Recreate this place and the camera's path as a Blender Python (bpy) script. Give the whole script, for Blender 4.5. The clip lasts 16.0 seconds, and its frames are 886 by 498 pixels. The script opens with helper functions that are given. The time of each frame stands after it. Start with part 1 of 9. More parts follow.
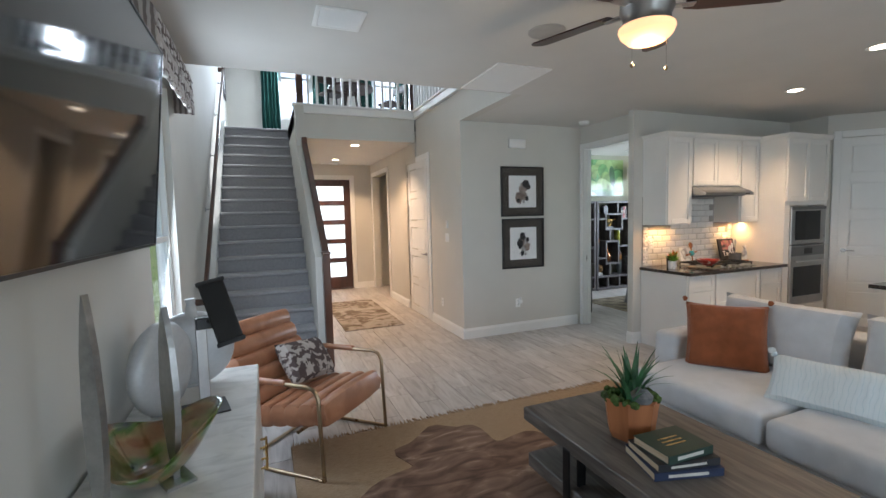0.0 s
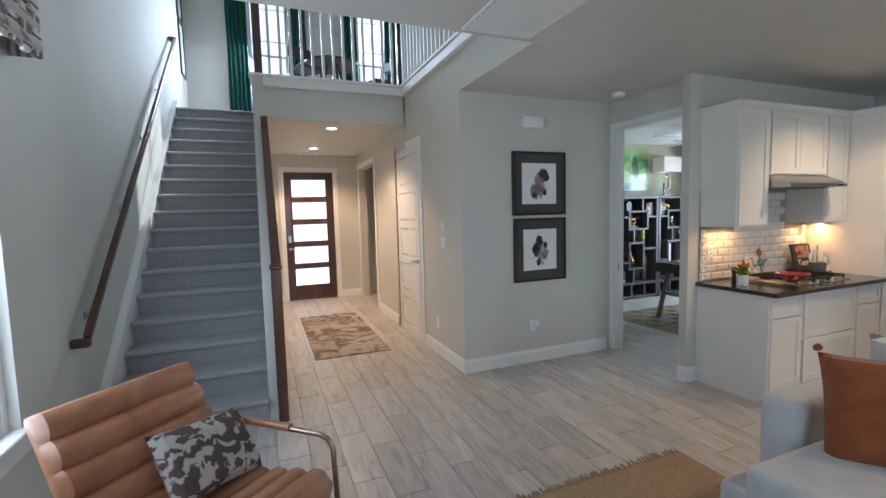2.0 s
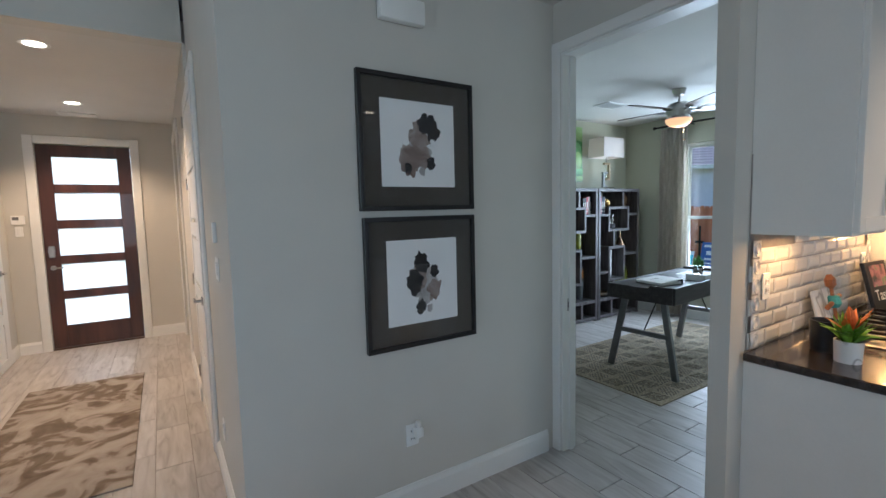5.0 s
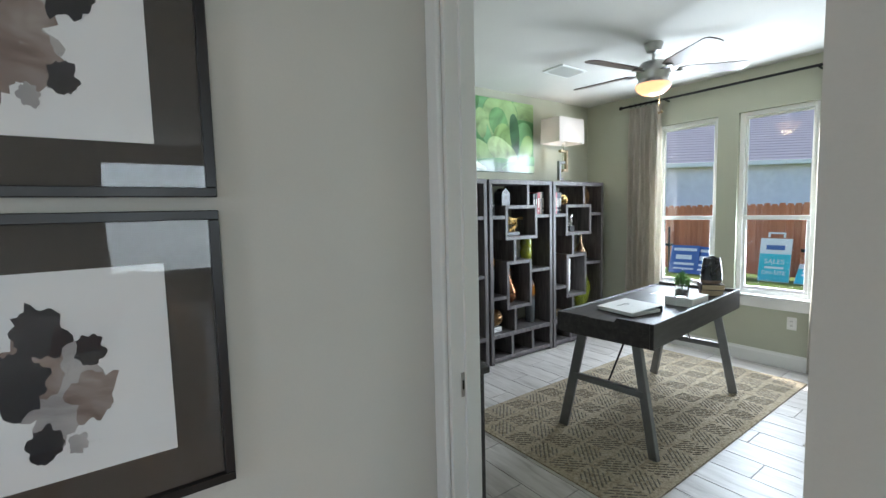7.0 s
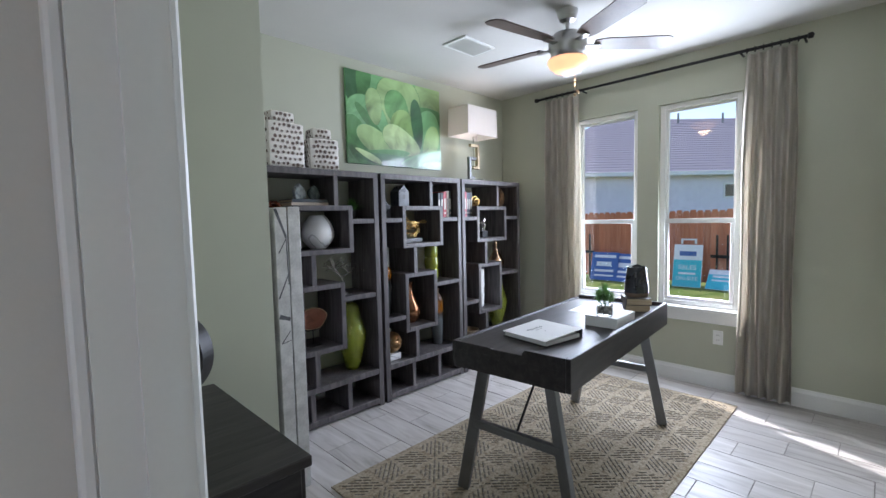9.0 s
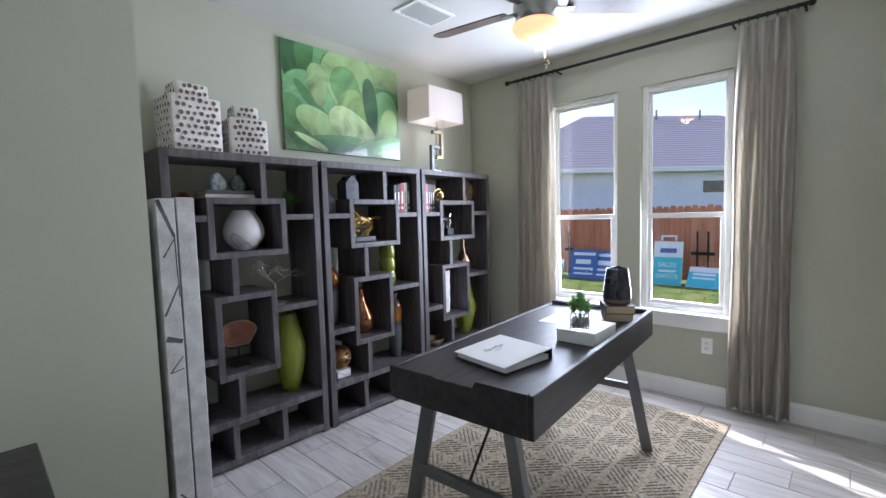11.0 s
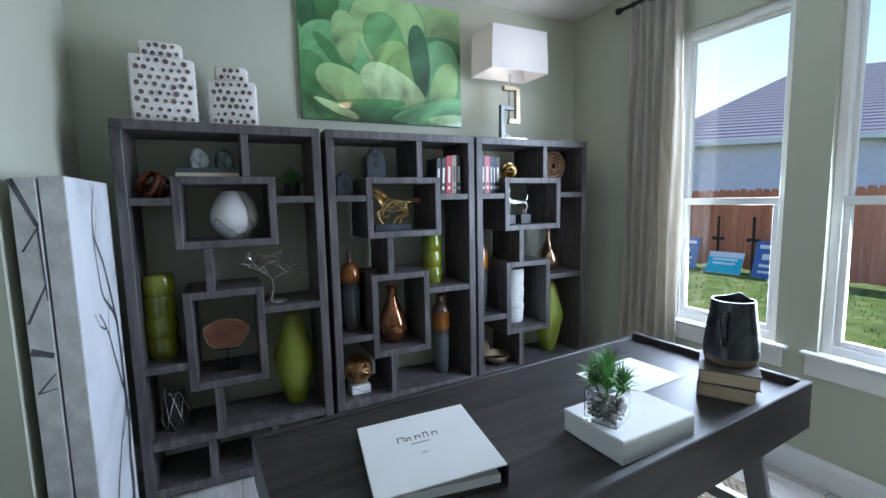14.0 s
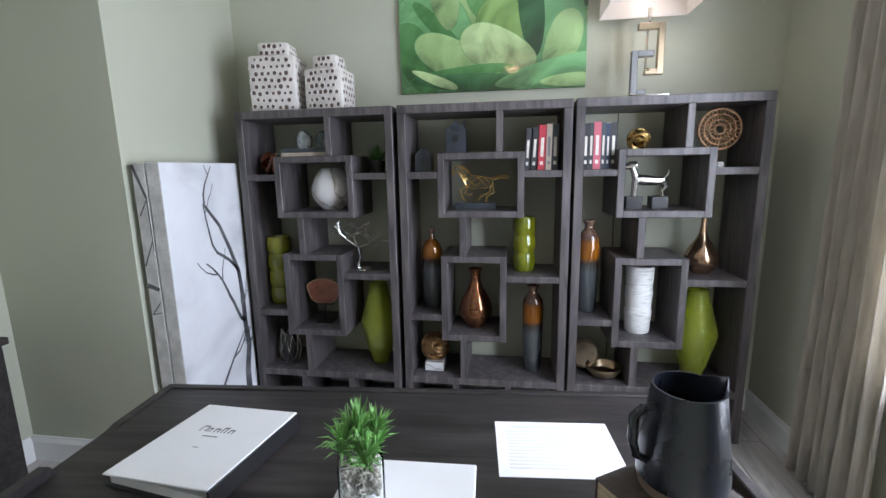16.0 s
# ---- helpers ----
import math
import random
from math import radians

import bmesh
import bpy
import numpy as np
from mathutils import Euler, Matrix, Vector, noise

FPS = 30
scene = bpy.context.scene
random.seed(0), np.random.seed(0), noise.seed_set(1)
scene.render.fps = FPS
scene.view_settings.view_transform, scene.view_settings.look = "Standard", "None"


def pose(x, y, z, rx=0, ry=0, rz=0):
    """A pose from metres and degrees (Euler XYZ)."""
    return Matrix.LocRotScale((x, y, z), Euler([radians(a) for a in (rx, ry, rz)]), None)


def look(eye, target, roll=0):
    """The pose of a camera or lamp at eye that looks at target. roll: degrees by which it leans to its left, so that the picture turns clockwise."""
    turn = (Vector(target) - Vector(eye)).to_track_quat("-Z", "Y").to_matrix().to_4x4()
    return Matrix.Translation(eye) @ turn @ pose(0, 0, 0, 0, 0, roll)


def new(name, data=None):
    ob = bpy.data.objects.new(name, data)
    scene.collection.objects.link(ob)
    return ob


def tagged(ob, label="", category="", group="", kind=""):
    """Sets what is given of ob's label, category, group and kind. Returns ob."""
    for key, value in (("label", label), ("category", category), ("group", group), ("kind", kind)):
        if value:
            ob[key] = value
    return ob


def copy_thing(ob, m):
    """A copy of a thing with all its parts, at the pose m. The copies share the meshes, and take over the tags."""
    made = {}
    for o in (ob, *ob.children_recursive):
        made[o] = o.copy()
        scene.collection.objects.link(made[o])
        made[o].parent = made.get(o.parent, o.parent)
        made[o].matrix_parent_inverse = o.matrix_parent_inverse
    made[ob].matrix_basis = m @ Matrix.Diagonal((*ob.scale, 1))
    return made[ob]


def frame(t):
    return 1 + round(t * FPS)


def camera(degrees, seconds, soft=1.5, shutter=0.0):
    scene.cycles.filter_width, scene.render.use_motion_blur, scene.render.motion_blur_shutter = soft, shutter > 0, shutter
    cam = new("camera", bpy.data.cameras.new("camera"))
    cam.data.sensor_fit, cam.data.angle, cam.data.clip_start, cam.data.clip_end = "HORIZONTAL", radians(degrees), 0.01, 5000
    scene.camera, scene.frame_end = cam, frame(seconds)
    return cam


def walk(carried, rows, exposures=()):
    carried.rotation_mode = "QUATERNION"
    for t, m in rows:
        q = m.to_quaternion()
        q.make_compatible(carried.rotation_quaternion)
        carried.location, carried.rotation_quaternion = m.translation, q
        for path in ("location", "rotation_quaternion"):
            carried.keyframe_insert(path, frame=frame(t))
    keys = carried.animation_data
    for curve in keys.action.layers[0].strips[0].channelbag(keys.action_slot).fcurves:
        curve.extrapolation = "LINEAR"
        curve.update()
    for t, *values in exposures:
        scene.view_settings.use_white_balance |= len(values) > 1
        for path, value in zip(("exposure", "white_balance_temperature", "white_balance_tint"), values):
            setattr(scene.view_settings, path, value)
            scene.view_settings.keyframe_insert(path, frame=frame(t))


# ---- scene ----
EXPOSURES = [(0.0, 0.80, 5880, 10), (1.5, 0.64, 5650, 8), (3.0, 0.6, 5400, 7), (4.7, 0.38, 5280, 7), (7.0, 0.92, 6000, 9), (9.0, 0.70, 5850, 18), (12.5, 0.87, 5800, 21), (13.5, 0.68, 5650, 16), (14.2, 0.57, 5350, 12), (15.2, 0.65, 5550, 14), (16.0, 0.77, 6000, 18)]
cam = camera(90.2, 16.0)
PATH = [
    (0, (0.276, -0.003, 1.579), (1.022, 1.847, 1.428), -1.4),
    (0.5, (0.356, 0.199, 1.575), (1.081, 2.057, 1.42), -1.4),
    (1, (0.482, 0.463, 1.577), (1.204, 2.321, 1.418), -1.4),
    (1.5, (0.645, 0.798, 1.604), (1.374, 2.653, 1.439), -1.5),
    (2, (0.791, 1.15, 1.598), (1.54, 2.997, 1.433), -1.5),
    (2.5, (0.95, 1.5, 1.595), (1.738, 3.331, 1.429), -1.5),
    (3, (1.177, 1.85, 1.586), (2.013, 3.66, 1.426), -1.4),
    (3.5, (1.396, 2.215, 1.584), (2.287, 3.998, 1.418), -1.5),
    (4, (1.668, 2.545, 1.563), (2.626, 4.292, 1.394), -1.4),
    (4.5, (2.002, 2.838, 1.555), (3.025, 4.548, 1.385), -1.4),
    (4.7, (2.138, 2.943, 1.547), (3.183, 4.64, 1.377), -1.4),
    (7, (3.583, 3.866, 1.499), (4.756, 5.476, 1.33), -1.4),
    (7.5, (3.777, 4.056, 1.438), (5.014, 5.621, 1.298), -1.6),
    (8, (3.973, 4.171, 1.439), (5.269, 5.688, 1.302), -1.5),
    (8.5, (4.184, 4.192, 1.463), (5.523, 5.671, 1.315), -1.4),
    (9, (4.329, 4.233, 1.432), (5.735, 5.649, 1.296), -1.3),
    (9.5, (4.431, 4.266, 1.405), (5.89, 5.628, 1.272), -1.4),
    (12, (5.126, 4.559, 1.423), (6.574, 5.929, 1.26), -1.8),
    (12.5, (5.318, 4.618, 1.445), (6.684, 6.069, 1.272), -1.7),
    (13, (5.501, 4.637, 1.424), (6.749, 6.19, 1.248), -1.6),
    (13.5, (5.714, 4.598, 1.408), (6.787, 6.276, 1.218), -1.5),
    (14, (5.895, 4.586, 1.41), (6.763, 6.374, 1.19), -1.2),
    (14.5, (6.116, 4.611, 1.432), (6.743, 6.492, 1.171), -1.0),
    (15, (6.384, 4.608, 1.422), (6.721, 6.559, 1.14), -1.0),
    (15.5, (6.64, 4.584, 1.434), (6.693, 6.559, 1.125), -1.1),
    (16, (6.96, 4.635, 1.463), (6.665, 6.581, 1.105), -1.0),
]
walk(cam, [(t, look(eye, target, roll)) for t, eye, target, roll in PATH], EXPOSURES)

# ---- world, sun, lamps ----
world = bpy.data.worlds.new("sky")
scene.world = world
world.use_nodes = True
wn = world.node_tree
sky = wn.nodes.new("ShaderNodeTexSky")
sky.sky_type, sky.sun_disc = "NISHITA", False
SUN_ELEV, SUN_AZ = 41.0, 22.5  # degrees above the ground; degrees from +y towards +x
sky.sun_elevation, sky.sun_rotation = radians(SUN_ELEV), radians(SUN_AZ)
wn.nodes["Background"].inputs["Strength"].default_value = 0.15
wn.links.new(sky.outputs[0], wn.nodes["Background"].inputs["Color"])
sun = new("sun", bpy.data.lights.new("sun", "SUN"))
sun.data.energy, sun.data.angle, sun.data.color = 5.0, radians(0.5), (1.0, 0.95, 0.87)
_az, _el = radians(SUN_AZ), radians(SUN_ELEV)
sun.matrix_world = look((0, 0, 30), Vector((0, 0, 30)) - Vector((math.sin(_az) * math.cos(_el), math.cos(_az) * math.cos(_el), math.sin(_el))))


def area_lamp(name, eye, target, w, h, energy, color=(1, 1, 1)):
    lamp = new(name, bpy.data.lights.new(name, "AREA"))
    lamp.data.shape, lamp.data.size, lamp.data.size_y = "RECTANGLE", w, h
    lamp.data.energy, lamp.data.color = energy, color
    lamp.matrix_world = look(eye, target)
    return lamp


def bulb(name, eye, energy, color=(1.0, 0.72, 0.42), radius=0.06):
    lamp = new(name, bpy.data.lights.new(name, "POINT"))
    lamp.data.energy, lamp.data.color, lamp.data.shadow_soft_size = energy, color, radius
    lamp.location = eye
    return lamp


def can_lamp(name, eye, energy, color=(1.0, 0.78, 0.55)):
    lamp = new(name, bpy.data.lights.new(name, "SPOT"))
    lamp.data.energy, lamp.data.color, lamp.data.shadow_soft_size = energy, color, 0.06
    lamp.data.spot_size, lamp.data.spot_blend = radians(130), 0.6
    lamp.matrix_world = look(eye, Vector(eye) - Vector((0, 0.001, 1)))
    return lamp


SKYBLUE = (0.86, 0.94, 1.0)
# daylight standing in the window openings
area_lamp("daylight_office_a", (8.413, 6.12, 1.5), (5, 6.0, 1.2), 0.5, 1.6, 30, SKYBLUE)
area_lamp("daylight_office_b", (8.413, 5.335, 1.5), (5, 5.3, 1.2), 0.5, 1.6, 30, SKYBLUE)
area_lamp("daylight_side", (-0.36, 3.37, 1.55), (3, 3.4, 1.2), 0.8, 1.85, 16, SKYBLUE)
area_lamp("daylight_back_a", (1.2, -2.95, 1.5), (1.2, 3, 1.0), 1.6, 1.85, 25, SKYBLUE)
area_lamp("daylight_back_b", (4.2, -2.95, 1.5), (4.2, 3, 1.0), 1.6, 1.85, 25, SKYBLUE)
area_lamp("daylight_loft_a", (1.08, 10.28, 4.6), (0.3, 7.0, 2.0), 0.7, 1.7, 85, SKYBLUE)
area_lamp("daylight_loft_b", (3.1, 10.28, 4.6), (3.0, 6, 3.4), 0.7, 1.7, 56, SKYBLUE)
can_lamp("hall_can_a", (1.70, 7.20, 2.71), 85, (1.0, 0.62, 0.34))
can_lamp("hall_can_b", (1.66, 9.06, 2.71), 85, (1.0, 0.62, 0.34))
can_lamp("living_can_a", (5.26, 2.85, 2.71), 42, (1.0, 0.66, 0.38))
can_lamp("living_can_b", (4.55, 1.88, 2.71), 42, (1.0, 0.66, 0.38))
area_lamp("under_cabinet_a", (4.64, 3.82, 1.385), (4.64, 3.82, 0), 0.3, 0.05, 1.6, (1.0, 0.5, 0.16))
area_lamp("under_cabinet_b", (5.87, 3.82, 1.385), (5.87, 3.82, 0), 0.3, 0.05, 1.6, (1.0, 0.5, 0.16))
bulb("fan_bulb_living", (2.0, 1.62, 2.28), 3.5)
bulb("fan_bulb_office", (6.975, 5.72, 2.36), 2.5, (1.0, 0.62, 0.32))
bulb("table_lamp_bulb", (7.635, 7.113, 2.31), 0.9, (1.0, 0.85, 0.68))

# ---- materials ----
def mat(name, base, rough=0.6, var=0.08, scale=6.0, bump=0.1, bscale=60.0, metal=0.0, spec=0.5, other=None, stretch=(1, 1, 1), coat=0.0, rvar=0.1, islands=0.0, sheen=0.0):
    """A surface with large stains, fine grain and relief; islands: how far separate pieces differ in tone."""
    m = bpy.data.materials.new(name)
    m.use_nodes = True
    n, l = m.node_tree.nodes, m.node_tree.links
    b = n["Principled BSDF"]
    tc = n.new("ShaderNodeTexCoord")
    mp = n.new("ShaderNodeMapping")
    mp.inputs["Scale"].default_value = stretch
    l.new(tc.outputs["Object"], mp.inputs["Vector"])
    big, fine = n.new("ShaderNodeTexNoise"), n.new("ShaderNodeTexNoise")
    big.inputs["Scale"].default_value, big.inputs["Detail"].default_value = scale, 5
    fine.inputs["Scale"].default_value, fine.inputs["Detail"].default_value = bscale, 4
    l.new(mp.outputs[0], big.inputs["Vector"])
    l.new(mp.outputs[0], fine.inputs["Vector"])
    add = n.new("ShaderNodeMath")
    add.operation = "MULTIPLY_ADD"
    l.new(fine.outputs["Fac"], add.inputs[0])
    add.inputs[1].default_value = 0.4
    l.new(big.outputs["Fac"], add.inputs[2])
    ramp = n.new("ShaderNodeValToRGB")
    a = [max(0.0, c * (1 - 2 * var)) for c in base]
    c2 = other if other else [min(1.0, c * (1 + 2 * var)) for c in base]
    ramp.color_ramp.elements[0].position, ramp.color_ramp.elements[1].position = 0.45, 0.95
    ramp.color_ramp.elements[0].color, ramp.color_ramp.elements[1].color = (*a, 1), (*c2, 1)
    l.new(add.outputs[0], ramp.inputs["Fac"])
    col = ramp.outputs["Color"]
    if islands:
        oi, hs = n.new("ShaderNodeObjectInfo"), n.new("ShaderNodeHueSaturation")
        mr = n.new("ShaderNodeMapRange")
        mr.inputs["To Min"].default_value, mr.inputs["To Max"].default_value = 1 - islands, 1 + islands
        l.new(oi.outputs["Random"], mr.inputs["Value"])
        l.new(mr.outputs[0], hs.inputs["Value"])
        l.new(col, hs.inputs["Color"])
        col = hs.outputs["Color"]
    l.new(col, b.inputs["Base Color"])
    rr = n.new("ShaderNodeMapRange")
    rr.inputs["To Min"].default_value, rr.inputs["To Max"].default_value = max(0.02, rough - rvar), min(1, rough + rvar)
    l.new(big.outputs["Fac"], rr.inputs["Value"])
    l.new(rr.outputs[0], b.inputs["Roughness"])
    b.inputs["Metallic"].default_value, b.inputs["Specular IOR Level"].default_value = metal, spec
    b.inputs["Coat Weight"].default_value, b.inputs["Sheen Weight"].default_value = coat, sheen
    if bump:
        bp = n.new("ShaderNodeBump")
        bp.inputs["Strength"].default_value, bp.inputs["Distance"].default_value = bump, 0.004
        l.new(fine.outputs["Fac"], bp.inputs["Height"])
        l.new(bp.outputs[0], b.inputs["Normal"])
    return m


def glass(name, tint=(1, 1, 1), rough=0.0, ior=1.45):
    m = bpy.data.materials.new(name)
    m.use_nodes = True
    b = m.node_tree.nodes["Principled BSDF"]
    b.inputs["Base Color"].default_value = (*tint, 1)
    b.inputs["Transmission Weight"].default_value, b.inputs["Roughness"].default_value, b.inputs["IOR"].default_value = 1.0, rough, ior
    return m


def pane_glass(name):
    """Thin clear window pane: see-through with a weak reflection."""
    m = bpy.data.materials.new(name)
    m.use_nodes = True
    n, l = m.node_tree.nodes, m.node_tree.links
    tr, gl, mix, fr = n.new("ShaderNodeBsdfTransparent"), n.new("ShaderNodeBsdfGlossy"), n.new("ShaderNodeMixShader"), n.new("ShaderNodeLayerWeight")
    gl.inputs["Roughness"].default_value = 0.01
    pw, ma = n.new("ShaderNodeMath"), n.new("ShaderNodeMath")
    pw.operation, ma.operation = "POWER", "MULTIPLY_ADD"
    pw.inputs[1].default_value, ma.inputs[1].default_value, ma.inputs[2].default_value = 4.0, 0.6, 0.03
    l.new(fr.outputs["Facing"], pw.inputs[0])
    l.new(pw.outputs[0], ma.inputs[0])
    l.new(ma.outputs[0], mix.inputs[0])
    l.new(tr.outputs[0], mix.inputs[1])
    l.new(gl.outputs[0], mix.inputs[2])
    l.new(mix.outputs[0], n["Material Output"].inputs["Surface"])
    return m


def glow(name, color, strength):
    m = bpy.data.materials.new(name)
    m.use_nodes = True
    b = m.node_tree.nodes["Principled BSDF"]
    b.inputs["Base Color"].default_value = (*color, 1)
    b.inputs["Emission Color"].default_value, b.inputs["Emission Strength"].default_value = (*color, 1), strength
    return m


def ramp_mat(name, stops, scale=4.0, rough=0.5, kind="noise", distortion=0.0, detail=6.0, bump=0.0, stretch=(1, 1, 1), metal=0.0, coat=0.0, spec=0.5, islands=0.0):
    """A pattern whose value runs through colour stops (position, r, g, b)."""
    m = bpy.data.materials.new(name)
    m.use_nodes = True
    n, l = m.node_tree.nodes, m.node_tree.links
    b = n["Principled BSDF"]
    tc, mp = n.new("ShaderNodeTexCoord"), n.new("ShaderNodeMapping")
    mp.inputs["Scale"].default_value = stretch
    l.new(tc.outputs["Object"], mp.inputs["Vector"])
    vec = mp.outputs[0]
    if islands:
        oi, cx = n.new("ShaderNodeObjectInfo"), n.new("ShaderNodeVectorMath")
        cx.operation = "ADD"
        sc = n.new("ShaderNodeMath")
        sc.operation = "MULTIPLY"
        sc.inputs[1].default_value = 37.0
        l.new(oi.outputs["Random"], sc.inputs[0])
        l.new(vec, cx.inputs[0])
        l.new(sc.outputs[0], cx.inputs[1])
        vec = cx.outputs[0]
    if kind == "noise":
        t = n.new("ShaderNodeTexNoise")
        t.inputs["Detail"].default_value, t.inputs["Distortion"].default_value = detail, distortion
        out = t.outputs["Fac"]
    elif kind == "wave":
        t = n.new("ShaderNodeTexWave")
        t.inputs["Distortion"].default_value, t.inputs["Detail"].default_value = distortion, detail
        out = t.outputs["Fac"]
    else:
        t = n.new("ShaderNodeTexVoronoi")
        out = t.outputs["Distance"]
    t.inputs["Scale"].default_value = scale
    l.new(vec, t.inputs["Vector"])
    r = n.new("ShaderNodeValToRGB")
    e = r.color_ramp.elements
    while len(e) < len(stops):
        e.new(0.5)
    for q, (p, *c) in zip(e, stops):
        q.position, q.color = p, (*c, 1)
    l.new(out, r.inputs["Fac"])
    col = r.outputs["Color"]
    if islands:
        hs, mr = n.new("ShaderNodeHueSaturation"), n.new("ShaderNodeMapRange")
        mr.inputs["To Min"].default_value, mr.inputs["To Max"].default_value = 1 - islands, 1 + islands
        l.new(oi.outputs["Random"], mr.inputs["Value"])
        l.new(mr.outputs[0], hs.inputs["Value"])
        l.new(col, hs.inputs["Color"])
        col = hs.outputs["Color"]
    l.new(col, b.inputs["Base Color"])
    b.inputs["Roughness"].default_value, b.inputs["Metallic"].default_value = rough, metal
    b.inputs["Coat Weight"].default_value, b.inputs["Specular IOR Level"].default_value = coat, spec
    if bump:
        bp = n.new("ShaderNodeBump")
        bp.inputs["Strength"].default_value, bp.inputs["Distance"].default_value = bump, 0.004
        l.new(out, bp.inputs["Height"])
        l.new(bp.outputs[0], b.inputs["Normal"])
    return m


def fade_mat(name, z0, z1, stops, rough=0.15, metal=0.0, coat=0.6):
    """Glaze that changes with height, with a ragged edge."""
    m = bpy.data.materials.new(name)
    m.use_nodes = True
    n, l = m.node_tree.nodes, m.node_tree.links
    b = n["Principled BSDF"]
    tc, sx, mr, no, ma = (n.new("ShaderNode" + k) for k in ("TexCoord", "SeparateXYZ", "MapRange", "TexNoise", "Math"))
    l.new(tc.outputs["Object"], sx.inputs[0])
    l.new(tc.outputs["Object"], no.inputs["Vector"])
    no.inputs["Scale"].default_value = 22
    mr.inputs["From Min"].default_value, mr.inputs["From Max"].default_value = z0, z1
    l.new(sx.outputs["Z"], mr.inputs["Value"])
    ma.operation = "MULTIPLY_ADD"
    l.new(no.outputs["Fac"], ma.inputs[0])
    ma.inputs[1].default_value = 0.1
    l.new(mr.outputs[0], ma.inputs[2])
    r = n.new("ShaderNodeValToRGB")
    e = r.color_ramp.elements
    while len(e) < len(stops):
        e.new(0.5)
    for q, (p, *c) in zip(e, stops):
        q.position, q.color = p, (*c, 1)
    l.new(ma.outputs[0], r.inputs["Fac"])
    l.new(r.outputs[0], b.inputs["Base Color"])
    b.inputs["Roughness"].default_value, b.inputs["Metallic"].default_value, b.inputs["Coat Weight"].default_value = rough, metal, coat
    return m


M_WALL = mat("wall_paint", (0.60, 0.583, 0.535), 0.75, 0.015, 3, 0.06, 180)
M_GREEN = mat("green_wall_paint", (0.475, 0.485, 0.385), 0.75, 0.015, 3, 0.06, 180)
M_CEIL = mat("ceiling_paint", (0.64, 0.625, 0.59), 0.85, 0.015, 3, 0.12, 140)
M_TRIM = mat("white_trim_paint", (0.80, 0.80, 0.78), 0.4, 0.015, 4, 0.03, 90)
M_CAB = mat("white_cabinet_paint", (0.78, 0.76, 0.72), 0.4, 0.015, 4, 0.03, 90)
M_GROUT = mat("grout", (0.36, 0.33, 0.30), 0.9, 0.1, 12, 0.2, 200)
M_PLANK = ramp_mat("wood_look_tile", [(0.22, 0.27, 0.24, 0.215), (0.42, 0.44, 0.41, 0.385), (0.6, 0.52, 0.49, 0.465), (0.8, 0.60, 0.575, 0.55)], 2.4, 0.38, "noise", 1.2, 8, 0.12, (7, 1, 1), islands=0.10)
M_CARPET = mat("grey_carpet", (0.33, 0.325, 0.335), 0.95, 0.05, 40, 0.35, 500, spec=0.1, sheen=0.3)
M_BROWN = ramp_mat("stained_wood", [(0.3, 0.035, 0.013, 0.007), (0.55, 0.075, 0.028, 0.014), (0.8, 0.125, 0.05, 0.025)], 5, 0.3, "noise", 0.6, 6, 0.1, (1, 1, 0.12), coat=0.3)
M_DOORWOOD = ramp_mat("dark_red_door_wood", [(0.3, 0.035, 0.012, 0.008), (0.6, 0.085, 0.028, 0.018), (0.85, 0.12, 0.045, 0.028)], 8, 0.35, "noise", 0.6, 6, 0.1, (1, 1, 0.1), coat=0.3)
M_SHELF = ramp_mat("dark_grey_wood", [(0.25, 0.034, 0.030, 0.031), (0.5, 0.078, 0.069, 0.070), (0.7, 0.135, 0.118, 0.118), (0.85, 0.20, 0.175, 0.172)], 3.0, 0.45, "noise", 1.0, 9, 0.25, (9, 9, 1.0))
M_DESK = ramp_mat("dark_desk_wood", [(0.25, 0.009, 0.0075, 0.0075), (0.5, 0.025, 0.021, 0.021), (0.7, 0.045, 0.038, 0.036), (0.85, 0.078, 0.066, 0.062)], 3.0, 0.42, "noise", 1.0, 9, 0.3, (1.0, 9, 9))
M_METAL = mat("brushed_steel", (0.45, 0.44, 0.43), 0.32, 0.06, 8, 0.05, 120, 1.0)
M_GREYMETAL = mat("grey_metal_leg", (0.20, 0.20, 0.20), 0.42, 0.08, 8, 0.05, 120, 0.7)
M_CHROME = mat("polished_nickel", (0.75, 0.74, 0.72), 0.12, 0.02, 8, 0.0, 100, 1.0, rvar=0.04)
M_BLACK = mat("black_plastic", (0.012, 0.012, 0.013), 0.35, 0.1, 8, 0.03, 150)
M_BLACKM = mat("black_metal", (0.02, 0.02, 0.02), 0.4, 0.1, 8, 0.05, 150, 0.6)
M_GOLD = mat("brass", (0.62, 0.42, 0.16), 0.28, 0.08, 14, 0.06, 120, 1.0)
M_BRONZE = mat("dull_champagne_metal", (0.42, 0.33, 0.22), 0.3, 0.08, 10, 0.05, 120, 1.0)
M_WHITE = mat("white_plastic", (0.82, 0.82, 0.80), 0.45, 0.01, 6, 0.02, 100)
M_PAPER = mat("white_paper", (0.84, 0.84, 0.84), 0.7, 0.01, 8, 0.02, 150)
M_INK = mat("grey_ink", (0.20, 0.20, 0.21), 0.7, 0.02, 8, 0.0, 100)
M_PANE = pane_glass("window_pane")
M_COUNTER = mat("dark_stone_counter", (0.030, 0.024, 0.022), 0.18, 0.35, 40, 0.02, 200, coat=0.3)
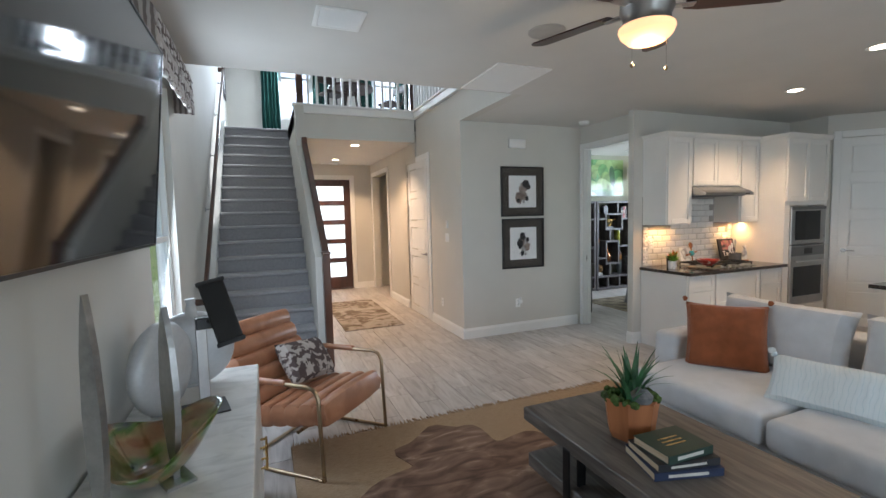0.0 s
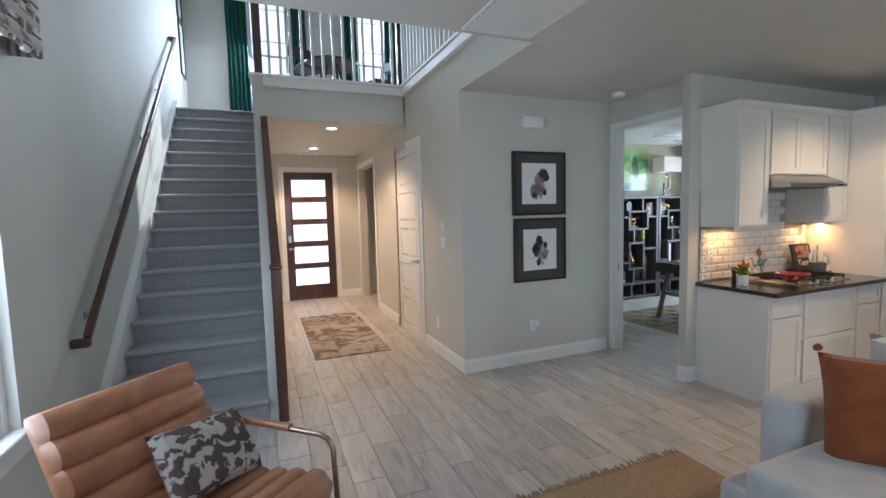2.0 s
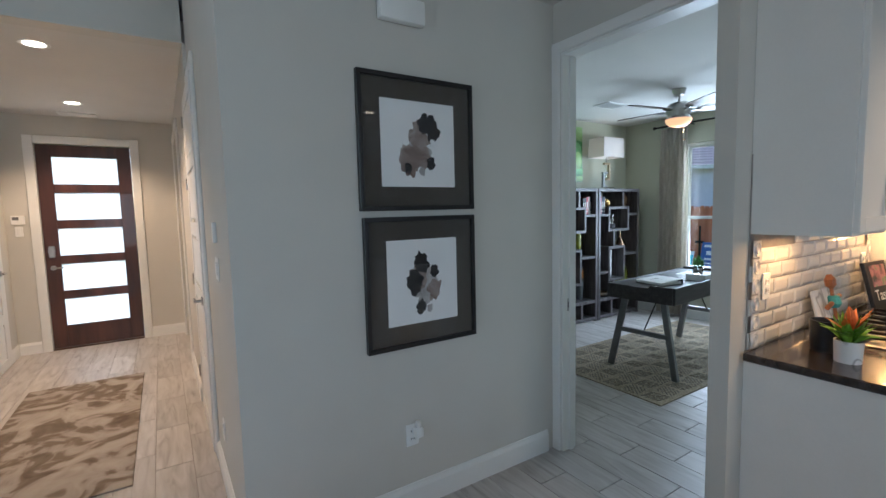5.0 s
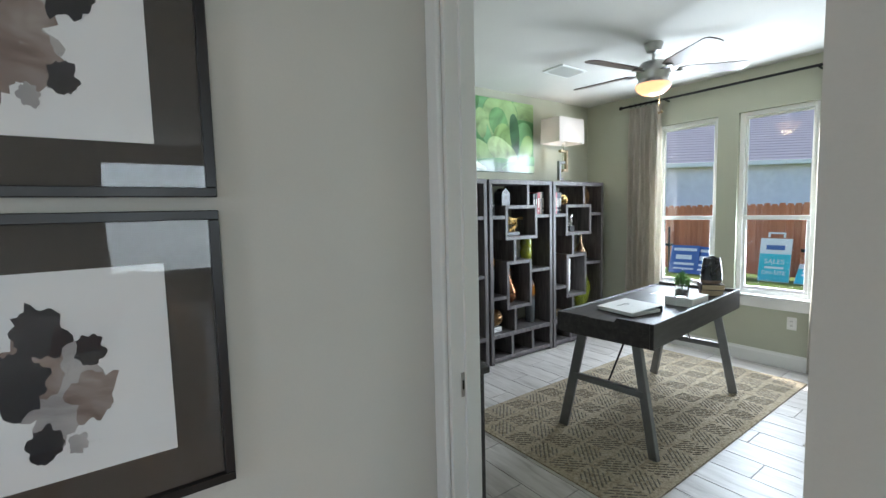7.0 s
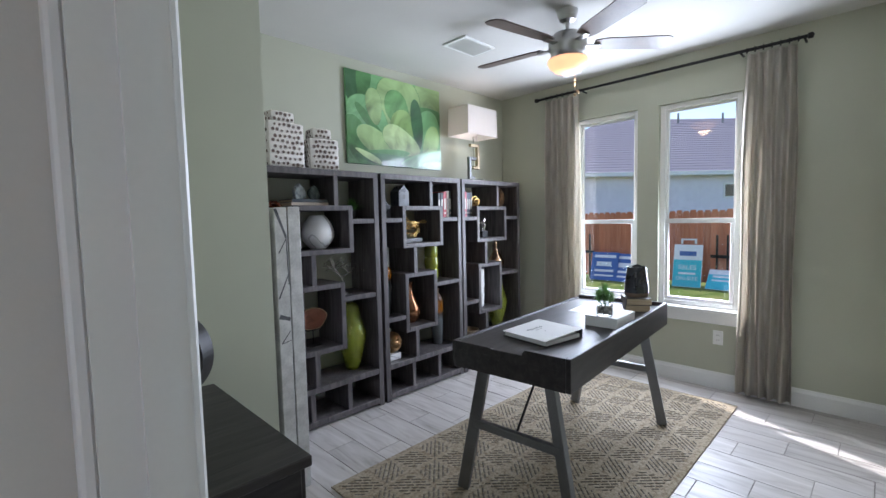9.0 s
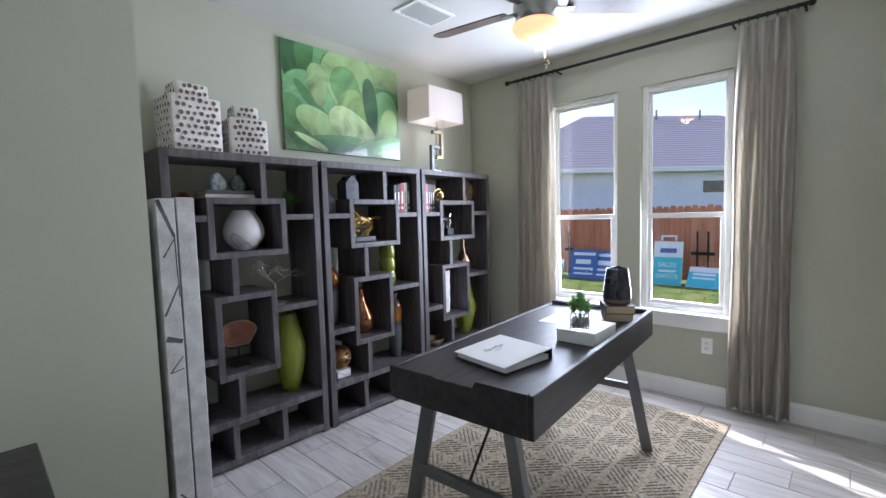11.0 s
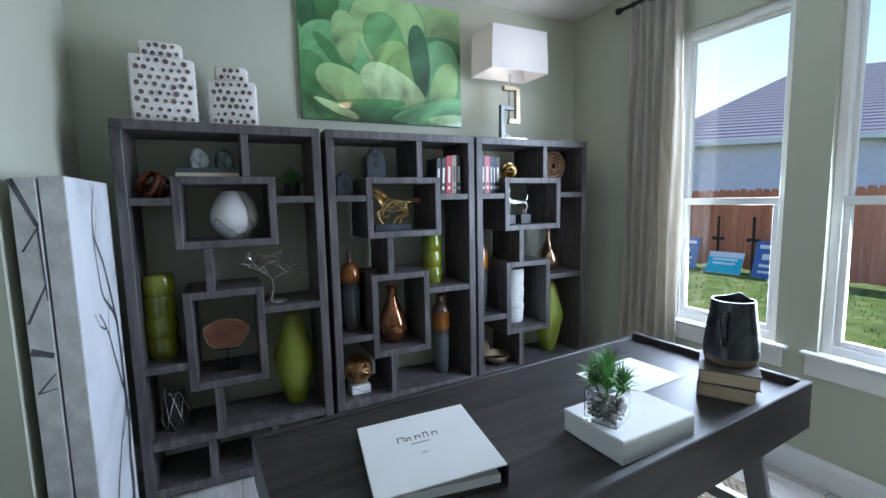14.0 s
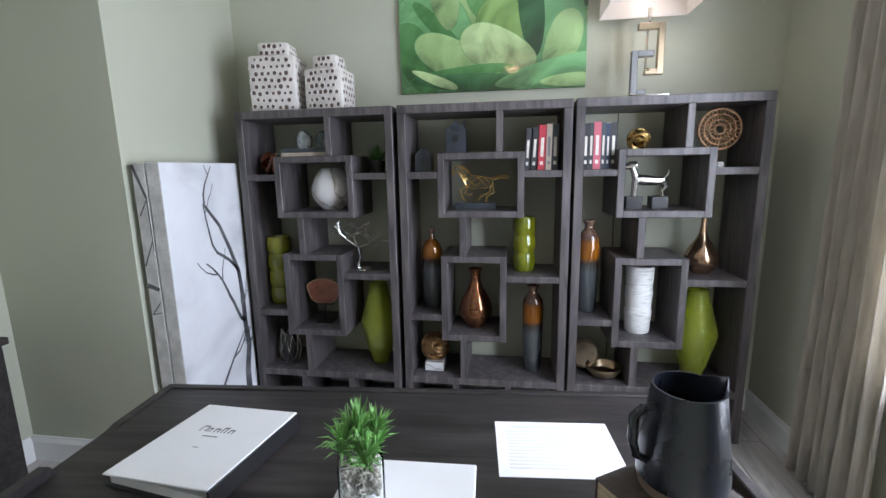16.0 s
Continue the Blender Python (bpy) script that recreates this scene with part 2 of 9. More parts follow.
M_GLOWWARM = glow("warm_bulb_glow", (1.0, 0.66, 0.34), 3.0)
M_CANGLOW = glow("can_light_glow", (1.0, 0.84, 0.62), 5.0)
M_DARK = mat("dark_void", (0.01, 0.01, 0.01), 0.8, 0.1, 8, 0.0, 100)

# ---- building tools ----
def part(name, bm, material, parent=None, label="", smooth=False):
    me = bpy.data.meshes.new(name)
    bm.normal_update()
    bm.to_mesh(me)
    bm.free()
    me.materials.append(material)
    if smooth:
        me.shade_smooth()
        me.set_sharp_from_angle(angle=radians(40))
    ob = new(name, me)
    if parent is not None:
        ob.parent = parent
    if label:
        ob["label"] = label
    return ob


def thing(name, label, category, m=None, group="", kind=""):
    ob = tagged(new(name), label, category, group, kind)
    ob.empty_display_size = 0.05
    if m is not None:
        ob.matrix_basis = m
    return ob


def bx(bm, x0, y0, z0, x1, y1, z1, bevel=0.0, m=None, seg=1):
    q = Matrix.LocRotScale(((x0 + x1) / 2, (y0 + y1) / 2, (z0 + z1) / 2), None, (abs(x1 - x0), abs(y1 - y0), abs(z1 - z0)))
    r = bmesh.ops.create_cube(bm, size=1, matrix=(m @ q if m is not None else q))
    if bevel:
        es = list({e for v in r["verts"] for e in v.link_edges})
        bmesh.ops.bevel(bm, geom=es, offset=bevel, segments=seg, affect="EDGES", profile=0.5)
    return bm


def box(x0, y0, z0, x1, y1, z1, bevel=0.0, m=None, seg=1):
    return bx(bmesh.new(), x0, y0, z0, x1, y1, z1, bevel, m, seg)


def rod(bm, a, b, r0, r1=None, n=10):
    a, b = Vector(a), Vector(b)
    q = (b - a).to_track_quat("Z", "Y").to_matrix().to_4x4()
    bmesh.ops.create_cone(bm, cap_ends=True, segments=n, radius1=r0, radius2=r0 if r1 is None else r1, depth=(b - a).length, matrix=Matrix.Translation((a + b) / 2) @ q)
    return bm


def tube(bm, pts, radii, n=8, closed=False):
    """A round tube along points."""
    pts = [Vector(p) for p in pts]
    if not hasattr(radii, "__len__"):
        radii = [radii] * len(pts)
    rings, up = [], None
    for i, p in enumerate(pts):
        a, b = pts[i - 1] if (i or closed) else p, pts[(i + 1) % len(pts)] if (i + 1 < len(pts) or closed) else p
        d = (b - a).normalized()
        if up is None:
            up = d.orthogonal().normalized()
        up = (up - d * up.dot(d)).normalized()
        s = d.cross(up)
        rings.append([bm.verts.new(p + radii[i] * (math.cos(2 * math.pi * k / n) * up + math.sin(2 * math.pi * k / n) * s)) for k in range(n)])
    pairs = list(zip(rings, rings[1:])) + ([(rings[-1], rings[0])] if closed else [])
    for r, q in pairs:
        for k in range(n):
            bm.faces.new((r[k], r[(k + 1) % n], q[(k + 1) % n], q[k]))
    if not closed:
        bm.faces.new(rings[0][::-1])
        bm.faces.new(rings[-1])
    return bm


def lathe(bm, prof, n=28, m=None, sx=1.0, sy=1.0):
    """Turn a profile of (radius, height) about z; both ends are closed where the radius is small."""
    rings = []
    for r, z in prof:
        ring = []
        for k in range(n):
            a = 2 * math.pi * k / n
            v = Vector((r * math.cos(a) * sx, r * math.sin(a) * sy, z))
            ring.append(bm.verts.new(m @ v if m is not None else v))
        rings.append(ring)
    for r, q in zip(rings, rings[1:]):
        for k in range(n):
            bm.faces.new((r[k], r[(k + 1) % n], q[(k + 1) % n], q[k]))
    bm.faces.new(rings[0][::-1])
    bm.faces.new(rings[-1])
    return bm


def prism(bm, outline, z0, z1, axis="z", m=None):
    """A straight solid over a flat outline of (u, v)."""
    def at(u, v, w):
        p = Vector({"z": (u, v, w), "y": (u, w, v), "x": (w, u, v)}[axis])
        return m @ p if m is not None else p
    lo, hi = [bm.verts.new(at(u, v, z0)) for u, v in outline], [bm.verts.new(at(u, v, z1)) for u, v in outline]
    k = len(outline)
    bm.faces.new(lo[::-1])
    bm.faces.new(hi)
    for i in range(k):
        bm.faces.new((lo[i], lo[(i + 1) % k], hi[(i + 1) % k], hi[i]))
    bmesh.ops.recalc_face_normals(bm, faces=bm.faces[:])
    return bm


def cushion(w, d, h, puff=0.35, n=10, m=None, seed=0, crease=0.0):
    """A soft filled pillow lying in xy with its seam round the edge."""
    bm = bmesh.new()
    top, bot = {}, {}
    for i in range(n + 1):
        for j in range(n + 1):
            u, v = 2 * i / n - 1, 2 * j / n - 1
            edge = (1 - abs(u) ** 2.6) ** puff * (1 - abs(v) ** 2.6) ** puff if abs(u) < 1 and abs(v) < 1 else 0.0
            pin = 1 - 0.05 * (1 - abs(u * v)) * 0
            x, y = u * w / 2 * (1 - 0.06 * (1 - v * v) * abs(u) ** 3), v * d / 2 * (1 - 0.06 * (1 - u * u) * abs(v) ** 3)
            zz = h / 2 * edge * (1 + crease * noise.noise((x * 6 + seed, y * 6, seed)))
            p, q = Vector((x, y, zz)), Vector((x, y, -zz))
            top[i, j] = bm.verts.new(m @ p if m is not None else p)
            bot[i, j] = top[i, j] if zz == 0 else bm.verts.new(m @ q if m is not None else q)
    for i in range(n):
        for j in range(n):
            bm.faces.new((top[i, j], top[i + 1, j], top[i + 1, j + 1], top[i, j + 1]))
            f = (bot[i, j], bot[i, j + 1], bot[i + 1, j + 1], bot[i + 1, j])
            if len(set(f)) > 2:
                bm.faces.new(list(dict.fromkeys(f)))
    return bm


def words(name, text, size, material, parent, m, depth=0.0008):
    cu = bpy.data.curves.new(name, "FONT")
    cu.body, cu.size, cu.extrude, cu.align_x, cu.align_y = text, size, depth, "CENTER", "CENTER"
    tmp = bpy.data.objects.new(name, cu)
    scene.collection.objects.link(tmp)
    me = bpy.data.meshes.new_from_object(tmp.evaluated_get(bpy.context.evaluated_depsgraph_get()))
    bpy.data.objects.remove(tmp)
    me.materials.clear()
    me.materials.append(material)
    ob = new(name, me)
    ob.parent = parent
    ob.matrix_basis = m
    return ob


def structure(name, bm, material, label, category):
    return tagged(part(name, bm, material), label, category, kind="structure")


def wall_bm(axis, face, thick, u0, u1, z0, z1, holes=()):
    """A wall in the plane axis = face..face + thick, along the other axis from u0 to u1, with openings (u0, u1, z0, z1)."""
    bm = bmesh.new()
    us = sorted({u0, u1, *[h for q in holes for h in q[:2]]})
    a, b = min(face, face + thick), max(face, face + thick)
    for p, q in zip(us, us[1:]):
        zs = [(z0, z1)]
        for h in holes:
            if h[0] <= p + 1e-6 and h[1] >= q - 1e-6:
                zs = [s for z in zs for s in ((z[0], min(z[1], h[2])), (max(z[0], h[3]), z[1])) if s[1] - s[0] > 1e-4]
        for s, t in zs:
            if axis == "x":
                bx(bm, a, p, s, b, q, t)
            else:
                bx(bm, p, a, s, q, b, t)
    return bm

# ---- structure ----
H = 2.74      # ceiling
LOFT = 3.20   # loft floor
TOP = 6.30    # loft ceiling
XL, XH, XC = -0.33, 0.88, 2.57      # outer wall, hall wall, void wall faces
YA, YF = 5.03, 9.88                # art wall, front wall
OX0, OX1, OY0, OY1 = 4.52, 8.385, 4.085, 7.326   # office

floor = structure("floor", bx(bx(bmesh.new(), -0.45, -3.1, -0.12, 8.78, 10.3, -0.006), 2.7, 8.3, -0.12, 5.2, 10.0, -0.0065), M_GROUT, "pale grey wood-look plank tile floor", "floor")

structure("wall_west", wall_bm("x", XL, -0.14, -3.1, 10.5, 0, TOP, [(2.93, 3.80, 0.60, 2.55)]), M_WALL, "cream painted wall beside the stairs with one window", "wall")
structure("wall_south", wall_bm("y", -2.95, -0.14, XL, 8.6, 0, H, [(0.35, 2.05, 0.5, 2.45), (3.35, 5.05, 0.5, 2.45)]), M_WALL, "cream painted wall with two wide windows", "wall")
structure("wall_east", wall_bm("x", 8.46, 0.14, -2.95, 3.6, 0, H), M_WALL, "cream painted living room wall", "wall")
structure("wall_void", wall_bm("x", XC, 0.12, YA, 6.72, 0, LOFT), M_WALL, "cream painted wall beside the hall", "wall")
structure("wall_hall_east", wall_bm("x", 2.55, 0.14, 6.72, YF, 0, H, [(8.45, 9.70, 0, 2.46)]), M_WALL, "cream painted hall wall with a wide cased opening", "wall")
structure("wall_void_beam", wall_bm("x", XC, 0.12, 3.80, YA, H, LOFT), M_WALL, "painted edge of the loft floor", "wall")
structure("wall_hall_west", wall_bm("x", XH, -0.12, 6.72, YF, 0, LOFT), M_WALL, "cream painted hall wall", "wall")
structure("wall_header", wall_bm("y", 6.72, 0.14, XH, 2.55, H, LOFT - 0.02), M_WALL, "painted edge of the loft floor over the hall", "wall")
structure("wall_front", wall_bm("y", YF, 0.16, XH - 0.12, 5.2, 0, LOFT, [(1.18, 2.08, 0, 2.42)]), M_WALL, "cream painted front wall round the entrance", "wall")
structure("wall_art", wall_bm("y", YA, 0.12, XC + 0.12, 4.40, 0, H), M_WALL, "cream painted wall under the two framed pictures", "wall")
structure("wall_office_west", wall_bm("x", 4.40, 0.10, 4.04, 6.39, 0, H, [(4.041, 4.97, 0, 2.45)]), M_WALL, "painted wall with the office doorway", "wall")
structure("wall_kitchen", wall_bm("y", 4.036, -0.081, 4.28, 7.1, 0, H), M_WALL, "cream painted kitchen wall", "wall")
structure("wall_office_lining_south", wall_bm("y", 4.038, 0.047, OX0, 4.9, 0, H), M_GREEN, "pale green office wall", "wall")
structure("wall_office_boards", wall_bm("y", 4.038, 0.077, 4.9, OX1, 0, H), M_GREEN, "pale green office wall behind the sample boards", "wall")
structure("wall_office_lining_west", wall_bm("x", 4.50, 0.012, 5.07, 6.39, 0, H), M_GREEN, "pale green office wall", "wall")
structure("wall_office_closet", bx(bmesh.new(), 4.40, 6.39, 0, 5.265, 7.46, H), M_GREEN, "pale green projecting office wall", "wall")
structure("wall_office_north", wall_bm("y", OY1, 0.13, 5.265, OX1 + 0.14, 0, H), M_GREEN, "pale green office wall behind the shelves", "wall")
structure("wall_office_east", wall_bm("x", OX1, 0.14, 4.062, OY1, 0, H, [(5.04, 5.645, 0.625, 2.36), (5.825, 6.435, 0.625, 2.36)]), M_GREEN, "pale green office wall with two windows", "wall")
structure("wall_kitchen_side", wall_bm("x", 7.1, 0.12, 3.5, 3.955, 0, H), M_WALL, "short cream kitchen wall", "wall")
_d = Matrix.Translation((7.1, 3.5, 0)) @ Matrix.Rotation(radians(-45), 4, "Z")
structure("wall_pantry", bx(bx(bx(bmesh.new(), 0, 0, 0, 0.14, 0.12, H, m=_d), 0.92, 0, 0, 1.95, 0.12, H, m=_d), 0.14, 0, 2.45, 0.92, 0.12, H, m=_d), M_WALL, "cream angled pantry wall", "wall")

ceil = bmesh.new()
bx(ceil, XL, -2.95, H, XC + 0.12, 3.80, H + 0.2)
bx(ceil, XC + 0.12, -2.95, H, 8.46, YA + 0.12, H + 0.2)
bx(ceil, XH, 6.86, H, 5.2, YF, H + 0.2)
bx(ceil, 4.40, YA + 0.12, H, 8.53, 7.46, H + 0.2)
bx(ceil, 8.46, 4.10, H, 8.53, YA + 0.12, H + 0.2)
structure("ceiling", ceil, M_CEIL, "flat off-white painted ceiling", "ceiling")
structure("ceiling_loft", box(XL, 3.66, TOP, 5.2, 10.5, TOP + 0.15), M_CEIL, "white painted loft ceiling", "ceiling")
structure("loft_floor", bx(bx(bmesh.new(), XH - 0.12, 6.86, H + 0.204, 5.2, 10.36, LOFT), XL, 8.72, H + 0.2, XH - 0.12, 10.36, LOFT), M_CARPET, "grey carpeted loft floor", "floor")
structure("loft_floor_side", box(XC + 0.12, 3.80, H + 0.204, 5.2, 6.86, LOFT), M_CARPET, "grey carpeted loft floor", "floor")
structure("wall_loft_south", wall_bm("y", 3.80, -0.14, XL, 5.2, H + 0.2, TOP), M_WALL, "cream painted loft wall", "wall")
structure("wall_loft_east", wall_bm("x", 5.06, 0.14, 3.80, 10.36, LOFT, TOP), M_WALL, "cream painted loft wall", "wall")
structure("wall_loft_north", wall_bm("y", 10.36, 0.14, XL, 5.2, LOFT, TOP, [(0.72, 1.44, 3.75, 6.10), (2.75, 3.47, 3.75, 6.10)]), M_WALL, "cream painted loft wall with two windows", "wall")
structure("wall_side_room", wall_bm("x", 4.1, 0.1, 8.2, YF, 0, H), M_GREEN, "pale wall of the room off the hall", "wall")
structure("wall_side_room_south", wall_bm("y", 8.2, 0.1, 2.69, 4.1, 0, H), M_WALL, "painted wall of the room off the hall", "wall")

# ---- trim, doors, windows, stairs ----
def baseboard(name, x0, y0, x1, y1, h=0.135, t=0.016):
    """A board along a wall foot, its top edge eased; the wall lies to the left of the way from 0 to 1."""
    d = Vector((x1 - x0, y1 - y0, 0))
    m = Matrix.Translation((x0, y0, 0)) @ Matrix.Rotation(math.atan2(d.y, d.x), 4, "Z")
    bm = prism(bmesh.new(), [(-t, 0), (0, 0), (0, h), (-t * 0.35, h), (-t * 0.5, h - 0.012), (-t, h - 0.03)], 0, d.length, "x", m)
    structure(name, bm, M_TRIM, "white painted baseboard along the wall foot", "baseboard")


for q in ((XC, 6.13, XC, YA), (XC - 0.016, YA, 4.335, YA), (2.55, 8.36, 2.55, 7.21), (4.28, 4.036, 4.28, 3.955), (4.264, 3.955, 4.40, 3.955),
          (XH, 4.81, XH, 8.55), (XH, 9.55, XH, YF), (XH + 0.016, YF, 1.09, YF), (2.17, YF, 2.55, YF), (2.55, YF, 2.55, 9.79),
          (OX1, OY1, OX1, 4.117), (5.265, OY1, OX1 - 0.016, OY1), (5.265, 6.39, 5.265, OY1), (4.514, 6.39, 5.265, 6.39), (OX1 - 0.016, 4.115, 4.905, 4.115), (4.512, 5.07, 4.512, 6.37)):
    baseboard("baseboard", *q)


def casing(name, m, w, h, side=0.085, right=True):
    """A door casing standing on z = 0 round an opening w wide and h high; m puts its face in the wall, x along, -y out."""
    bm = bmesh.new()
    bx(bm, -side, -0.02, 0, 0, 0, h + side, 0.005, m)
    if right:
        bx(bm, w, -0.02, 0, w + side, 0, h + side, 0.005, m)
    bx(bm, 0.0005, -0.0195, h, w - 0.0005, 0, h + side - 0.0005, 0.005, m)
    return structure(name, bm, M_TRIM, "white painted door casing", "door casing")


def facing(x, y, deg):
    return Matrix.Translation((x, y, 0)) @ Matrix.Rotation(radians(deg), 4, "Z")


def lever(parent, m, side=1):
    bm = bmesh.new()
    rod(bm, m @ Vector((0, 0, 0)), m @ Vector((0, -0.012, 0)), 0.028, n=16)
    rod(bm, m @ Vector((0, -0.01, 0)), m @ Vector((0, -0.05, 0)), 0.010)
    rod(bm, m @ Vector((0, -0.046, 0)), m @ Vector((0.10 * side, -0.046, 0)), 0.009)
    part("door_handle", bm, M_METAL, parent, "satin nickel lever handle", True)


def panel_door(name, m, w, h, label, hinge_right=True):
    d = tagged(new(name), label, "door", kind="structure")
    slab = bmesh.new()
    bx(slab, 0, 0.012, 0.008, w, 0.04, h)
    st, n = 0.10, 5
    bx(slab, 0, 0.0, 0.008, st, 0.0125, h, 0.002)
    bx(slab, w - st, 0.0, 0.008, w, 0.0125, h, 0.002)
    rail = 0.10
    ph = (h - rail * (n + 1)) / n
    for i in range(n + 1):
        z = 0.008 + i * (ph + rail)
        bx(slab, st, 0.0003, z, w - st, 0.0125, min(h, z + rail), 0.002)
    slab.transform(m)
    part("door_leaf", slab, M_TRIM, d)
    for i in range(n):
        z = 0.008 + rail + i * (ph + rail)
        part("panel", box(st + 0.02, 0.003, z + 0.02, w - st - 0.02, 0.014, z + ph - 0.02, 0.006, m), M_TRIM, d)
    hx = 0.06 if hinge_right else w - 0.06
    lever(d, m @ Matrix.Translation((hx, 0, 1.0)), 1 if hinge_right else -1)
    for z in (0.25, 1.0, 1.75, h - 0.2):
        part("hinge", rod(bmesh.new(), m @ Vector((w + 0.004 if hinge_right else -0.004, -0.006, z)), m @ Vector((w + 0.004 if hinge_right else -0.004, -0.006, z + 0.09)), 0.007), M_METAL, d)
    return d


# office doorway
casing("trim_office_doorway", facing(4.40, 4.97, -90), 0.93, 2.45, 0.06, right=False)
jb = bmesh.new()
bx(jb, 4.3985, 4.955, 0, 4.5135, 4.97, 2.45)
bx(jb, 4.3985, 4.0368, 0, 4.5135, 4.05, 2.45)
bx(jb, 4.3985, 4.05, 2.435, 4.5135, 4.955, 2.45)
bx(jb, 4.45, 4.943, 0, 4.485, 4.955, 2.435)
bx(jb, 4.45, 4.05, 0, 4.485, 4.062, 2.435)
structure("trim_office_jamb", jb, M_TRIM, "white painted door jamb with its door taken off", "door jamb")
cs = bmesh.new()
bx(cs, 4.513, 4.965, 0, 4.530, 5.055, 2.54, 0.005)
bx(cs, 4.513, 4.087, 2.45, 4.5295, 4.965, 2.54, 0.005)
structure("trim_office_inner_casing", cs, M_TRIM, "white painted casing inside the office", "door casing")
strike = thing("strike_plate", "small steel strike plate on the white jamb", "strike plate")
part("plate", box(4.436, 4.9515, 0.90, 4.449, 4.9555, 0.98, 0.001), M_METAL, strike)
part("latch_hole", box(4.439, 4.9505, 0.925, 4.446, 4.952, 0.955), M_DARK, strike)
for z in (0.22, 0.95, 1.62, 2.22):
    hg = thing("hinge_leaf", "bare steel hinge leaf on the white jamb", "hinge", group="hinge leaves of the office jamb")
    part("leaf", box(4.478, 4.05, z - 0.05, 4.512, 4.053, z + 0.05, 0.001), M_METAL, hg)
    for dz in (-0.03, 0.0, 0.03):
        part("screw", rod(bmesh.new(), (4.495 + (0.006 if dz else -0.006), 4.0525, z + dz), (4.495 + (0.006 if dz else -0.006), 4.0545, z + dz), 0.004, n=8), M_GREYMETAL, hg)

# closet door, hall door, pantry door
casing("trim_closet", facing(XC, 7.12, -90), 0.90, 2.43)
panel_door("door_1", facing(XC - 0.008, 7.12, -90) @ Matrix.Translation((0.004, -0.04 + 0.02, 0)), 0.892, 2.425, "white five-panel closet door, closed", False)
casing("trim_hall_door", facing(XH, 8.64, 90), 0.82, 2.43)
panel_door("door_2", facing(XH + 0.008, 8.64, 90) @ Matrix.Translation((0.004, -0.02, 0)), 0.812, 2.425, "white five-panel door in the hall, closed", False)
casing("trim_hall_opening", facing(2.55, 9.70, -90), 1.25, 2.46)
casing("trim_pantry", _d @ Matrix.Translation((0.14, 0, 0)), 0.78, 2.45)
panel_door("door_3", _d @ Matrix.Translation((0.144, 0.01, 0)), 0.772, 2.445, "white five-panel pantry door, closed", True)

# front door
M_FROST = bpy.data.materials.new("frosted_glass")
M_FROST.use_nodes = True
_n, _l = M_FROST.node_tree.nodes, M_FROST.node_tree.links
_t, _g, _x, _w = _n.new("ShaderNodeBsdfTranslucent"), _n.new("ShaderNodeBsdfGlossy"), _n.new("ShaderNodeMixShader"), _n.new("ShaderNodeTexNoise")
_t.inputs["Color"].default_value = (0.95, 0.96, 0.97, 1)
_g.inputs["Roughness"].default_value = 0.3
_x.inputs[0].default_value = 0.06
_w.inputs["Scale"].default_value = 90
_bp = _n.new("ShaderNodeBump")
_bp.inputs["Strength"].default_value = 0.15
_l.new(_w.outputs["Fac"], _bp.inputs["Height"])
_l.new(_bp.outputs[0], _g.inputs["Normal"])
_l.new(_t.outputs[0], _x.inputs[1])
_l.new(_g.outputs[0], _x.inputs[2])
_l.new(_x.outputs[0], _n["Material Output"].inputs["Surface"])
casing("trim_front_door", facing(1.18, YF, 0), 0.90, 2.42, 0.09)
fd = tagged(new("door_4"), "dark red-brown wooden entrance door with five frosted lights", "door", kind="structure")
fb = bmesh.new()
for q in ((1.185, 1.32), (1.94, 2.075)):
    bx(fb, q[0], YF + 0.03, 0.02, q[1], YF + 0.075, 2.415, 0.003)
zs = [0.02, 0.28, 0.60, 0.70, 1.02, 1.12, 1.44, 1.54, 1.86, 1.96, 2.28, 2.415]
for a, b in zip(zs[::2], zs[1::2]):
    bx(fb, 1.32, YF + 0.032, a, 1.94, YF + 0.073, b, 0.003)
part("door_leaf", fb, M_DOORWOOD, fd)
for a, b in zip(zs[1::2], zs[2::2]):
    part("glass_light", box(1.315, YF + 0.048, a - 0.005, 1.945, YF + 0.056, b + 0.005), M_FROST, fd, "frosted glass light")
part("deadbolt", rod(bmesh.new(), (1.25, YF + 0.03, 1.18), (1.25, YF - 0.01, 1.18), 0.032, n=16), M_METAL, fd, "satin nickel deadbolt", True)
kp = bmesh.new()
bx(kp, 1.22, YF + 0.006, 1.10, 1.28, YF + 0.03, 1.24, 0.008)
part("lock_plate", kp, M_METAL, fd)
lever(fd, Matrix.Translation((1.25, YF + 0.03, 0.98)))
structure("threshold", box(1.18, YF, 0, 2.08, YF + 0.16, 0.018, 0.004), M_BROWN, "dark wooden door threshold", "threshold")


